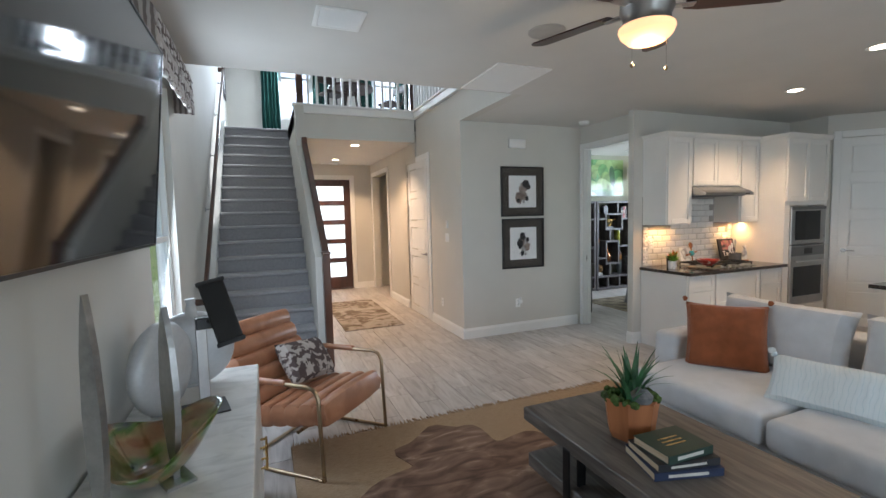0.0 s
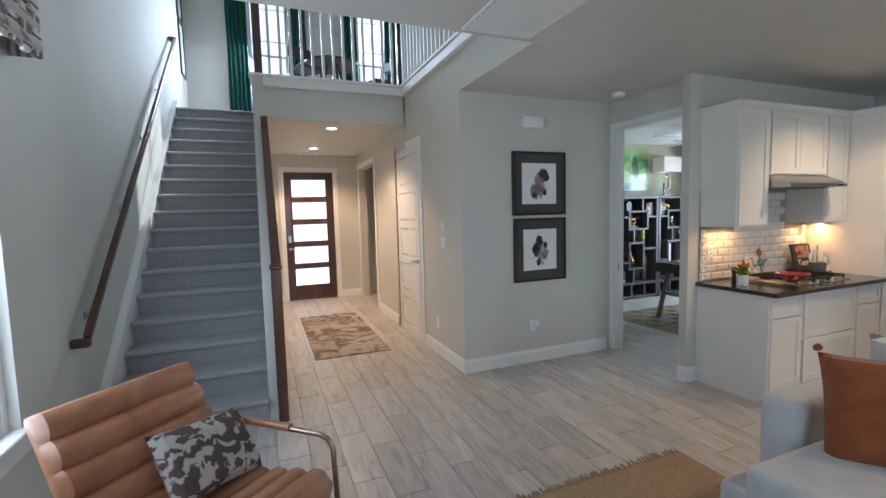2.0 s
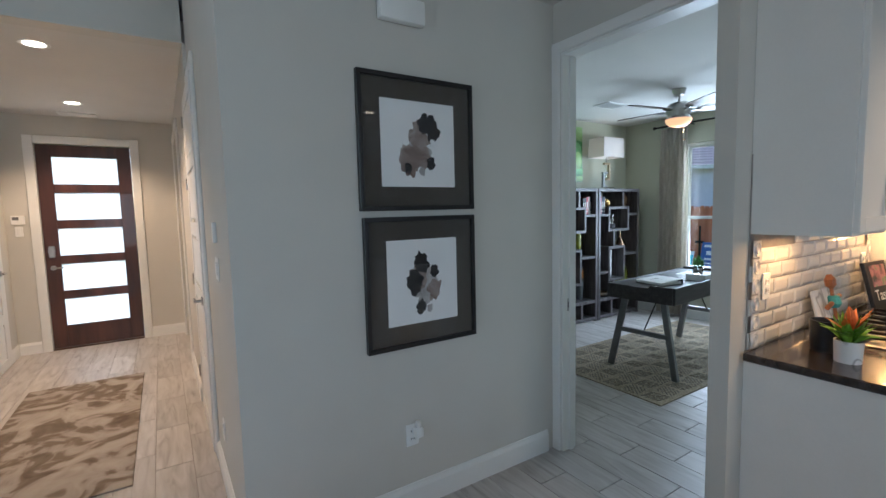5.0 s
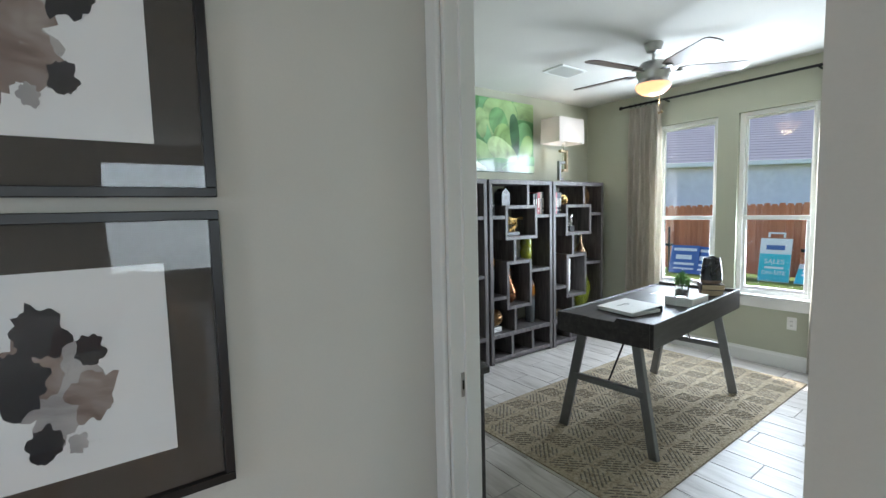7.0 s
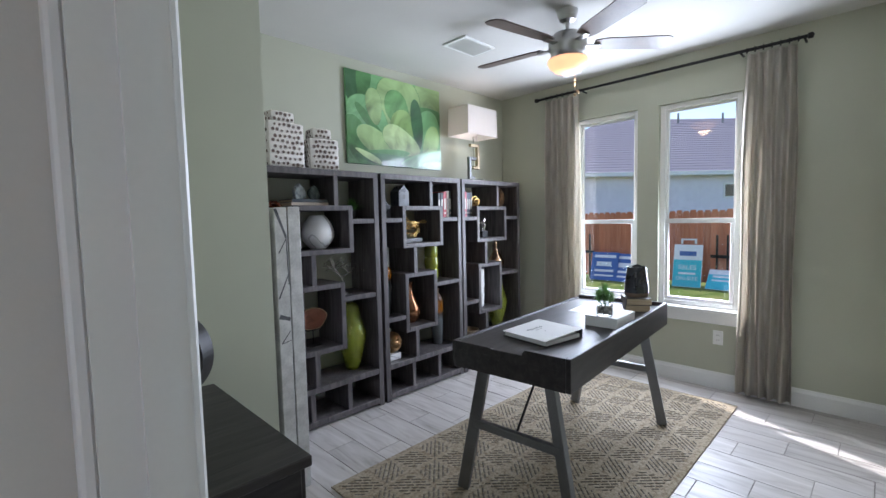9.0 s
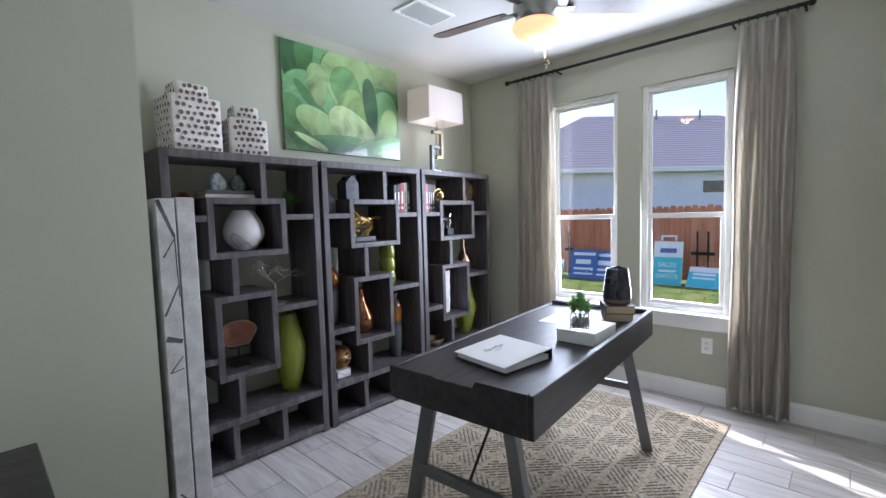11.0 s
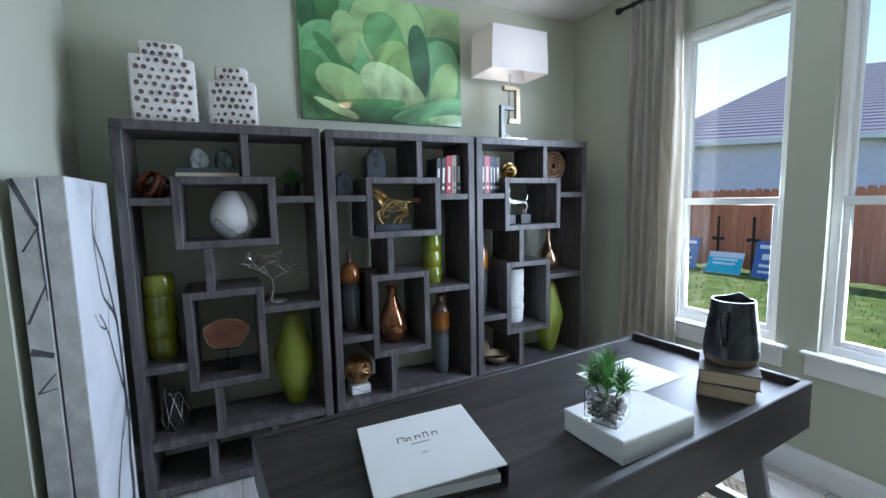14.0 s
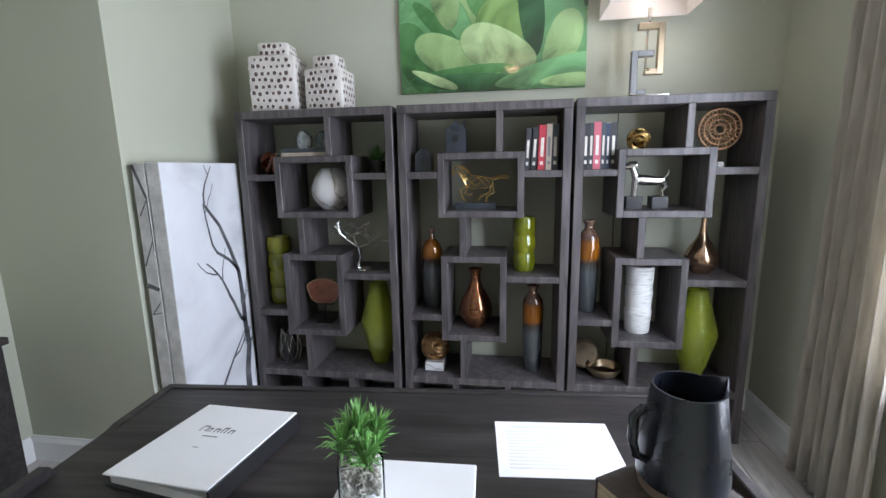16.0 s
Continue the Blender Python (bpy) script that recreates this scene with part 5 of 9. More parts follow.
def petal(u, v, a, b, ang, m, k, rim):
    """One painted petal: a soft egg outline about (u, v), clipped to the panel."""
    ol = []
    for i in range(40):
        q = 2 * math.pi * i / 40
        f, r = a * math.cos(q), b * math.sin(q) * (1 + 0.22 * math.cos(q)) * (1 + 0.03 * math.sin(3 * q + k))
        ol.append((u + f * math.cos(ang) - r * math.sin(ang), v + f * math.sin(ang) + r * math.cos(ang)))

    def sheet(name, scale, depth, material, up):
        clean = []
        for x, z in ol:
            p = Vector((min(1.034, max(0.001, u + (x - u) * scale)), min(0.739, max(0.001, v + (z - v) * scale))))
            if not clean or (p - clean[-1]).length > 1e-4:
                clean.append(p)
        bm = bmesh.new()
        bm.faces.new([bm.verts.new((p.x, depth, p.y)) for p in clean])
        return part(name, bm, material, up)

    o = sheet("painted_petal", 1.0, -0.0225 - 0.0004 * k, M_PETALS[m], t)
    sheet("painted_outline", 1.018, -0.0223 - 0.0004 * k, M_PETALS[rim], o)


for k, (u, v, a, b, ang, m, rim) in enumerate((
        (0.88, 0.62, 0.30, 0.18, 20, 3, 5), (0.92, 0.49, 0.20, 0.07, -8, 0, 5), (0.97, 0.37, 0.12, 0.03, -10, 3, 1),
        (0.06, 0.62, 0.20, 0.09, 105, 4, 0), (0.17, 0.66, 0.17, 0.07, 85, 0, 4),
        (0.54, 0.50, 0.29, 0.235, 92, 3, 0), (0.22, 0.29, 0.29, 0.20, 128, 5, 0), (0.10, 0.18, 0.22, 0.11, 115, 0, 5), (0.24, 0.33, 0.22, 0.04, 135, 0, 1),
        (0.27, 0.48, 0.15, 0.08, 97, 3, 0), (0.53, 0.47, 0.19, 0.12, 118, 1, 0), (0.58, 0.36, 0.14, 0.12, 130, 2, 0),
        (0.86, 0.29, 0.25, 0.14, 78, 5, 0), (0.90, 0.22, 0.19, 0.09, 70, 3, 5), (0.74, 0.39, 0.22, 0.068, 96, 4, 0),
        (0.33, 0.17, 0.26, 0.10, 155, 3, 5), (0.56, 0.22, 0.22, 0.11, 160, 6, 1), (0.36, 0.105, 0.28, 0.03, 4, 0, 1), (0.38, 0.05, 0.32, 0.05, -3, 4, 0), (0.20, 0.07, 0.14, 0.026, -22, 6, 1),
        (0.84, 0.09, 0.30, 0.06, 12, 5, 1), (0.95, 0.04, 0.16, 0.035, 2, 3, 1))):
    petal(u, v, a, b, radians(ang), m, k, rim)

# birch canvases leaning on the projecting wall
M_CANVAS = ramp_mat("birch_canvas_white", [(0.3, 0.52, 0.53, 0.55), (0.5, 0.68, 0.69, 0.71), (0.7, 0.76, 0.77, 0.79)], 3, 0.7, "noise", 0.6, 8, 0.15)
M_CANVASE = mat("canvas_edge_grey", (0.60, 0.59, 0.57), 0.8, 0.12, 12, 0.15, 90)
M_BRANCH = ramp_mat("painted_branch", [(0.35, 0.03, 0.03, 0.035), (0.65, 0.14, 0.14, 0.15)], 12, 0.7)


def birch(label, m, w, h, seed, n, side=()):
    t = thing("tree_canvas", label, "canvas", m)
    part("canvas_edge", box(0, 0.0006, 0, w, 0.064, h, 0.002), M_CANVASE, t, "grey canvas side")
    part("canvas_face", box(0.002, -0.0006, 0.002, w - 0.002, 0.002, h - 0.002), M_CANVAS, t)
    bm = bmesh.new()
    rnd = random.Random(seed)
    def limb(x, z, a, ln, r, depth):
        pts = [(x, z)]
        for s in range(9):
            a = 0.9 * a + rnd.uniform(-0.34, 0.34)
            x, z = x + math.sin(a) * ln / 9, z + math.cos(a) * ln / 9
            if not (0.008 < x < w - 0.008 and 0.008 < z < h - 0.008):
                break
            pts.append((x, z))
            if depth and s > 0 and rnd.random() < 0.42:
                limb(x, z, a + rnd.choice((-1, 1)) * rnd.uniform(0.5, 1.0), ln * 0.36, r * 0.5 * (1 - s * 0.07), depth - 1)
        if len(pts) > 1:
            left, right = [], []
            for i, (px, pz) in enumerate(pts):
                q = pts[min(i + 1, len(pts) - 1)], pts[max(i - 1, 0)]
                d = Vector((q[0][0] - q[1][0], q[0][1] - q[1][1])).normalized()
                rr = r * (1 - 0.75 * i / (len(pts) - 1)) + 0.001
                left.append(bm.verts.new((px - d.y * rr, -0.0014, pz + d.x * rr)))
                right.append(bm.verts.new((px + d.y * rr, -0.0014, pz - d.x * rr)))
            for i in range(len(pts) - 1):
                bm.faces.new((left[i], right[i], right[i + 1], left[i + 1]))
    for i in range(n):
        limb(w * (i + 0.5) / n, 0.01, rnd.uniform(-0.1, 0.1), h * rnd.uniform(0.9, 1.0), (0.014, 0.030)[i % 2], 2)
    for ya, za, yb, zb, r in side:
        d = Vector((yb - ya, zb - za)).normalized() * r
        bm.faces.new([bm.verts.new((-0.0012, y, z)) for y, z in ((ya - d.y, za + d.x), (ya + d.y, za - d.x), (yb + d.y * 0.7, zb - d.x * 0.7), (yb - d.y * 0.7, zb + d.x * 0.7))])
    part("painted_tree", bm, M_BRANCH, t)
    return t


# both stand upright side by side at the projecting wall
birch("deep box canvas painted with bare grey branches, beside the shelf", Matrix.Translation((5.462, 6.26, 0)) @ Matrix.Rotation(radians(90), 4, "Z"), 0.57, 1.495, 5, 2)
birch("second deep branch canvas behind the first", Matrix.Translation((5.391, 6.26, 0)) @ Matrix.Rotation(radians(90), 4, "Z"), 0.55, 1.49, 9, 2,
      ((0.060, 1.485, 0.008, 1.34, 0.008), (0.008, 1.34, 0.003, 1.10, 0.003), (0.05, 1.26, 0.01, 1.33, 0.003), (0.058, 1.03, 0.004, 1.15, 0.004), (0.06, 0.94, 0.004, 0.92, 0.012), (0.055, 0.80, 0.006, 0.86, 0.003), (0.055, 0.80, 0.004, 0.81, 0.0025), (0.05, 0.30, 0.006, 0.24, 0.004)))

settle(made, Matrix.Translation((-0.095, 0.069, 0)) @ Matrix.Scale(1.012, 4))

# desk, standing a little askew
made = {ob.name for ob in bpy.data.objects}
DX0, DX1, DY0, DY1, DZ = 0.0, 1.51, 0.0, 0.64, 0.836
desk = thing("desk", "dark stained wooden desk with a tray rim on grey metal legs", "desk")
part("desktop", box(DX0, DY0 + 0.024, DZ - 0.06, DX1, DY1 - 0.024, DZ - 0.025, 0.002), M_DESK, desk)
part("front_board", box(DX0, DY0, DZ - 0.15, DX1, DY0 + 0.024, DZ, 0.003), M_DESK, desk)
part("back_board", box(DX0, DY1 - 0.024, DZ - 0.15, DX1, DY1, DZ - 0.02, 0.003), M_DESK, desk)
part("end_board", box(DX1 - 0.024, DY0 + 0.0245, DZ - 0.15, DX1 - 0.0005, DY1 - 0.0245, DZ, 0.003), M_DESK, desk)
e = [(DY0 + 0.0245, DZ - 0.15), (DY1 - 0.0245, DZ - 0.15), (DY1 - 0.0245, DZ - 0.02), (DY1 - 0.22, DZ - 0.02), (DY1 - 0.24, DZ - 0.024), (DY1 - 0.26, DZ - 0.038), (DY0 + 0.26, DZ - 0.038), (DY0 + 0.24, DZ - 0.03), (DY0 + 0.22, DZ), (DY0 + 0.0245, DZ)]
part("end_board", prism(bmesh.new(), e, DX0 + 0.0005, DX0 + 0.024, "x"), M_DESK, desk)
for px in (0, 1):
    x = DX0 + 0.09 if px == 0 else DX1 - 0.09
    s = -1 if px == 0 else 1
    for y, sy in ((DY0 + 0.14, -1), (DY1 - 0.14, 1)):
        m = Matrix.Identity(4)
        a, b = Vector((x, y, DZ - 0.145)), Vector((x + s * 0.03, y + sy * 0.13, 0.012))
        q = Matrix.Translation((a + b) / 2) @ (b - a).to_track_quat("Z", "X").to_matrix().to_4x4()
        part("leg", box(-0.03, -0.016, -(b - a).length / 2, 0.03, 0.016, (b - a).length / 2, 0.003, q), M_GREYMETAL, desk, "grey metal leg")
    part("leg_brace", box(x + s * 0.014 - 0.016, DY0 + 0.08, 0.36, x + s * 0.014 + 0.016, DY1 - 0.08, 0.40, 0.002), M_GREYMETAL, desk)
    part("top_plate", box(x - 0.03, DY0 + 0.06, DZ - 0.162, x + 0.03, DY1 - 0.06, DZ - 0.1505, 0.002), M_GREYMETAL, desk)
    part("tie_rod", rod(bmesh.new(), (x, (DY0 + DY1) / 2, 0.39), (x - s * 0.34, (DY0 + DY1) / 2, DZ - 0.08), 0.006), M_BLACKM, desk)

settle(made, Matrix.Translation((5.963, 5.141, 0)) @ Matrix.Rotation(radians(4.5), 4, "Z"))
DT = DZ - 0.025
# binder
b = thing("binder", "white ring binder lying on the desk", "binder", Matrix.Translation((6.273, 5.476, DT)) @ Matrix.Rotation(radians(-8.5), 4, "Z"))
part("back_cover", box(-0.14, -0.145, 0, 0.14, 0.145, 0.004, 0.001), M_BLACK, b, "black inner board")
part("sheet_stack", box(-0.13, -0.138, 0.0042, 0.125, 0.138, 0.024, 0.001), M_PAPER, b)
part("front_cover", box(-0.14, -0.145, 0.0245, 0.14, 0.145, 0.029, 0.0015, Matrix.Translation((-0.14, 0, 0)) @ Matrix.Rotation(radians(-4.0), 4, "Y") @ Matrix.Translation((0.14, 0, 0))), M_PAPER, b, "white front cover")
fm = Matrix.Translation((-0.14, 0, 0)) @ Matrix.Rotation(radians(-4.0), 4, "Y") @ Matrix.Translation((0.14, 0, 0.0293))
part("spine", box(0.135, -0.145, 0.0005, 0.141, 0.145, 0.046, 0.0015), M_BLACK, b, "black spine edge")
bm = bmesh.new()
for i, (ln, hh) in enumerate(((0.018, 0.022), (0.012, 0.015), (0.014, 0.015), (0.013, 0.022), (0.014, 0.015))):
    x0 = -0.058 + 0.021 * i
    bx(bm, x0, 0.03, 0, x0 + 0.003, 0.03 + hh, 0.0006, 0, fm)
    bx(bm, x0 + 0.0031, 0.03 + hh - 0.004, 0, x0 + ln, 0.03 + hh, 0.0006, 0, fm)
    bx(bm, x0 + ln - 0.003, 0.03, 0, x0 + ln, 0.03 + hh - 0.0041, 0.0006, 0, fm)
part("printed_mark", bm, M_INK, b, "grey printed mark")
bm = bmesh.new()
bx(bm, -0.03, 0.012, 0, 0.015, 0.0145, 0.0005, 0, fm)
bx(bm, -0.015, -0.03, 0, 0.0, -0.0285, 0.0005, 0, fm)
part("printed_lines", bm, M_INK, b)

# printed sheet
b = thing("paper_sheet", "printed white sheet lying on the desk", "paper", Matrix.Translation((7.076, 5.601, DT)) @ Matrix.Rotation(radians(4.5), 4, "Z"))
part("sheet", box(-0.14, -0.105, 0.0003, 0.14, 0.105, 0.0012), M_PAPER, b)
M_FAINT = mat("faint_print", (0.66, 0.66, 0.68), 0.7, 0.02, 8, 0.0, 80)
bm = bmesh.new()
rnd = random.Random(3)
for i in range(12):
    y = 0.06 - i * 0.0125
    bx(bm, -0.115, y, 0.0013, -0.115 + rnd.uniform(0.12, 0.23), y + 0.0045, 0.0016)
bx(bm, -0.10, 0.078, 0.0013, 0.08, 0.086, 0.0016)
part("printed_lines", bm, M_FAINT, b)

# white box with plant
b = thing("white_box", "flat white lidded box on the desk", "box", Matrix.Translation((6.773, 5.341, DT)) @ Matrix.Rotation(radians(2), 4, "Z"))
part("box_body", box(-0.128, -0.092, 0.001, 0.128, 0.092, 0.05, 0.002), M_WHITE, b)
part("lid", box(-0.13, -0.094, 0.05, 0.13, 0.094, 0.06, 0.003), M_PAPER, b)
p = thing("desk_plant", "small spiky green plant in a square glass of gravel", "plant", Matrix.Translation((6.693, 5.336, DT + 0.0605)) @ Matrix.Rotation(radians(20), 4, "Z") @ Matrix.Scale(0.98, 4))
M_CLEAR = glass("clear_glass", (0.96, 0.98, 0.97))
gb = bmesh.new()
bx(gb, -0.042, -0.042, 0, 0.042, 0.042, 0.082, 0.006, None, 2)
bmesh.ops.delete(gb, geom=[f for f in gb.faces if f.calc_center_median().z > 0.0815], context="FACES")
go = part("glass_cube", gb, M_CLEAR, p, "clear square glass", True)
gm = go.modifiers.new("thick", "SOLIDIFY")
gm.thickness = 0.003
go.visible_shadow = False
gr = bmesh.new()
rnd = random.Random(11)
for i in range(420):
    c = Vector((rnd.uniform(-0.033, 0.033), rnd.uniform(-0.033, 0.033), rnd.uniform(0.009, 0.052)))
    bmesh.ops.create_icosphere(gr, subdivisions=1, radius=rnd.uniform(0.003, 0.006), matrix=Matrix.Translation(c))
tagged(part("gravel", gr, ramp_mat("mixed_gravel", [(0.3, 0.08, 0.07, 0.06), (0.5, 0.3, 0.27, 0.23), (0.7, 0.55, 0.52, 0.48)], 60, 0.8), p, "mixed grey gravel"), kind="stuff")
M_NEEDLE = mat("spiky_leaf_green", (0.17, 0.36, 0.10), 0.45, 0.35, 24, 0.05, 80)
st_, lf = bmesh.new(), bmesh.new()
for i, (dx, dy, h) in enumerate(((0.0, 0.0, 0.13), (0.03, 0.012, 0.105), (-0.03, -0.01, 0.11), (0.012, -0.03, 0.09), (-0.012, 0.03, 0.10))):
    rod(st_, (dx * 0.3, dy * 0.3, 0.04), (dx, dy, h), 0.0025, 0.002, 6)
    for j, z in enumerate((0.0, -0.02)):
        s = bmesh.new()
        tufts(s, 40, 0.004, 0.074 - 0.008 * j, 20 + 5 * i + j, 0.0028, 0, 1.2)
        s.transform(Matrix.Translation((dx, dy, h + z)))
        tmpm = bpy.data.meshes.new("tmp")
        s.to_mesh(tmpm)
        lf.from_mesh(tmpm)
        bpy.data.meshes.remove(tmpm)
        s.free()
part("stems", st_, M_LEAF, p)
part("leaves", lf, M_NEEDLE, p)

# books and jug
M_BKBR = mat("worn_brown_cover", (0.07, 0.055, 0.045), 0.6, 0.2, 14, 0.2, 90)
mm = Matrix.Translation((7.245, 5.381, DT)) @ Matrix.Rotation(radians(29), 4, "Z")
for i, (w, d, z0, z1, r) in enumerate(((0.092, 0.074, 0.0, 0.044, 0), (0.096, 0.077, 0.0445, 0.086, 4))):
    t = thing("old_book", "old book with a dark cover and browned pages", "book", mm @ Matrix.Rotation(radians(r), 4, "Z"), group="books under the jug")
    book(t, "cover", -w, -d, z0, w, d, z1, M_BKBR, "+y")
M_JUG = mat("matt_black_glaze", (0.010, 0.012, 0.018), 0.28, 0.2, 10, 0.03, 120, coat=0.3)
M_CLAY = mat("bare_clay", (0.16, 0.11, 0.08), 0.8, 0.1, 20, 0.2, 120)
j = thing("jug", "matt black jug with a bare clay foot, standing on two books", "jug", Matrix.Translation((7.266, 5.388, DT + 0.0865)) @ Matrix.Rotation(radians(198), 4, "Z") @ Matrix.Diagonal((0.97, 0.97, 0.90, 1.0)))
part("foot", lathe(bmesh.new(), [(0.066, 0), (0.072, 0.004), (0.077, 0.028)], 36), M_CLAY, j, "bare clay foot", True)
bm = lathe(bmesh.new(), [(0.077, 0.028), (0.0775, 0.05), (0.072, 0.11), (0.064, 0.175), (0.060, 0.215), (0.056, 0.215), (0.059, 0.17), (0.066, 0.09), (0.06, 0.03), (0.01, 0.026)], 48)
for v in bm.verts:
    if v.co.z > 0.165 and v.co.x < -0.03 and abs(v.co.y) < 0.03:
        f = (v.co.z - 0.165) / 0.05 * (1 - abs(v.co.y) / 0.03)
        v.co.x -= 0.020 * f
        v.co.z += 0.010 * f
part("body", bm, M_JUG, j, "", True)
part("handle", tube(bmesh.new(), [(0.058, 0, 0.178), (0.085, 0, 0.182), (0.102, 0, 0.165), (0.103, 0, 0.12), (0.094, 0, 0.085), (0.074, 0, 0.072)], [0.008, 0.008, 0.009, 0.009, 0.008, 0.008], 10), M_JUG, j, "", True)

# rug under the desk
rx0, rx1, ry0, ry1 = 5.49, 8.08, 4.965, 6.30
t = thing("office_rug", "woven jute rug with a pattern of small dashes under the desk", "rug")
part("rug_base", box(rx0, ry0, -0.0005, rx1, ry1, 0.009, 0.003), M_ORUG, t)
dash = bmesh.new()
rnd = random.Random(6)
cell = 0.17
nx, ny = int((rx1 - rx0 - 0.06) / cell), int((ry1 - ry0 - 0.06) / cell)
for i in range(nx):
    for jn in range(ny):
        cx, cy = rx0 + 0.03 + (i + 0.5) * (rx1 - rx0 - 0.06) / nx, ry0 + 0.03 + (jn + 0.5) * (ry1 - ry0 - 0.06) / ny
        ang = 0.785 if (i + jn) % 2 else -0.785
        mr = Matrix.Translation((cx, cy, 0)) @ Matrix.Rotation(ang, 4, "Z")
        for k in range(-3, 4):
            half = cell * 0.66 - abs(k) * cell * 0.17
            x = -half
            while x < half - 0.012:
                ln = min(rnd.uniform(0.03, 0.065), half - x)
                z = 0.0125
                w = 0.0052
                vs = [dash.verts.new(mr @ Vector(q)) for q in ((x, k * 0.025 - w, 0.0092), (x + ln, k * 0.025 - w, 0.0092), (x + ln, k * 0.025, z), (x, k * 0.025, z), (x + ln, k * 0.025 + w, 0.0092), (x, k * 0.025 + w, 0.0092))]
                dash.faces.new((vs[0], vs[1], vs[2], vs[3]))
                dash.faces.new((vs[3], vs[2], vs[4], vs[5]))
                x += ln + 0.007
tagged(part("weave", dash, M_ORUGD, t, "raised darker woven dashes"), kind="stuff")

# curtains
def curtain(label, x, y0, y1, z0, z1, folds, material, axis="x", depth=0.035, seed=0, group=""):
    t = thing("curtain", label, "curtain", group=group)
    bm = bmesh.new()
    n = folds * 10
    rnd = random.Random(seed)
    ph = [rnd.uniform(0.75, 1.25) for _ in range(folds + 1)]
    rows = 14
    grid = []
    for r in range(rows + 1):
        f = r / rows
        z = z1 + (z0 - z1) * f
        row = []
        for i in range(n + 1):
            s = i / n
            k = s * folds
            amp = depth * (0.55 + 0.45 * f) * ph[int(k) if k < folds else folds]
            pinch = 1.0 - 0.10 * (1 - f) ** 3
            u = (y0 + y1) / 2 + (s - 0.5) * (y1 - y0) * pinch + 0.006 * math.sin(9 * f + k * 2 + seed)
            off = amp * math.sin(2 * math.pi * k + 0.5 * math.sin(3 * f + seed))
            row.append(bm.verts.new((x + off, u, z) if axis == "x" else (u, x + off, z)))
        grid.append(row)
    for r in range(rows):
        for i in range(n):
            bm.faces.new((grid[r][i], grid[r][i + 1], grid[r + 1][i + 1], grid[r + 1][i]))
    o = part("fabric", bm, material, t, "", True)
    s = o.modifiers.new("thick", "SOLIDIFY")
    s.thickness = 0.002
    return t


CG = "linen curtains at the office windows"
curtain("grey linen curtain hanging in folds to the floor", 8.305, 6.33, 6.74, 0.03, 2.585, 6, M_CURTAIN, seed=1, group=CG)
curtain("grey linen curtain hanging in folds to the floor", 8.305, 4.69, 5.025, 0.03, 2.585, 5, M_CURTAIN, seed=2, group=CG)
t = thing("curtain_rod", "thin black curtain rod with rings over the windows", "curtain rod")
part("rod", rod(bmesh.new(), (8.305, 4.65, 2.622), (8.305, 6.81, 2.622), 0.012, n=12), M_BLACKM, t)
for y in (4.64, 6.82):
    part("finial", lathe(bmesh.new(), [(0.004, -0.02), (0.02, -0.012), (0.02, 0.012), (0.004, 0.02)], 14, Matrix.Translation((8.305, y, 2.622)) @ Matrix.Rotation(math.pi / 2, 4, "X")), M_BLACKM, t)
for y in (5.04, 6.31, 4.67):
    part("bracket", tube(bmesh.new(), [(OX1, y, 2.607), (8.32, y, 2.607), (8.305, y, 2.609)], 0.008), M_BLACKM, t)
for y in [4.705 + 0.05 * i for i in range(7)] + [6.345 + 0.06 * i for i in range(7)]:
    part("ring", tube(bmesh.new(), [(8.305 + 0.018 * math.cos(a), y, 2.619 + 0.02 * math.sin(a)) for a in (2 * math.pi * k / 12 for k in range(12))], 0.0028, 5, True), M_BLACKM, t)


# wall outlets and switches
def outlet(label, m, switch=0):
    t = thing("wall_switch" if switch else "wall_outlet", label, "switch" if switch else "outlet", m)
    w = 0.036 + 0.023 * max(0, switch - 1)
    part("plate", box(-w, -0.006, -0.058, w, 0, 0.058, 0.003), M_WHITE, t)
    if switch:
        for i in range(switch):
            c = (i - (switch - 1) / 2) * 0.046
            part("rocker", box(c - 0.016, -0.010, -0.033, c + 0.016, -0.0055, 0.033, 0.002), M_TRIM, t)
    else:
        for z in (-0.02, 0.02):
            part("socket", box(-0.017, -0.008, z - 0.014, 0.017, -0.0055, z + 0.014, 0.004), M_TRIM, t)
            part("slot_pair", bx(box(-0.008, -0.0085, z - 0.004, -0.005, -0.0078, z + 0.006), 0.005, -0.0085, z - 0.004, 0.008, -0.0078, z + 0.006), M_DARK, t)


outlet("white outlet on the green wall", Matrix.Translation((OX1, 5.172, 0.42)) @ Matrix.Rotation(radians(-90), 4, "Z"))

# low dark cabinet by the door and its ring ornament
made = {ob.name for ob in bpy.data.objects}
t = thing("side_cabinet", "low dark charcoal cabinet against the office wall", "cabinet")
part("body", box(4.575, 5.40, 0.04, 4.91, 6.15, 0.77, 0.003), M_DESK, t)
part("top", box(4.57, 5.375, 0.77, 4.93, 6.165, 0.80, 0.003), M_DESK, t)
part("plinth", box(4.58, 5.48, 0, 4.88, 6.13, 0.04), M_BLACK, t)
for i in (0, 1):
    y = 5.41 + 0.37 * i
    dd = part("door", box(4.91, y, 0.06, 4.925, y + 0.36, 0.755, 0.002), M_DESK, t)
    part("handle", rod(bmesh.new(), (4.94, y + (0.32 if i == 0 else 0.04), 0.40), (4.94, y + (0.32 if i == 0 else 0.04), 0.52), 0.006), M_BLACKM, dd)
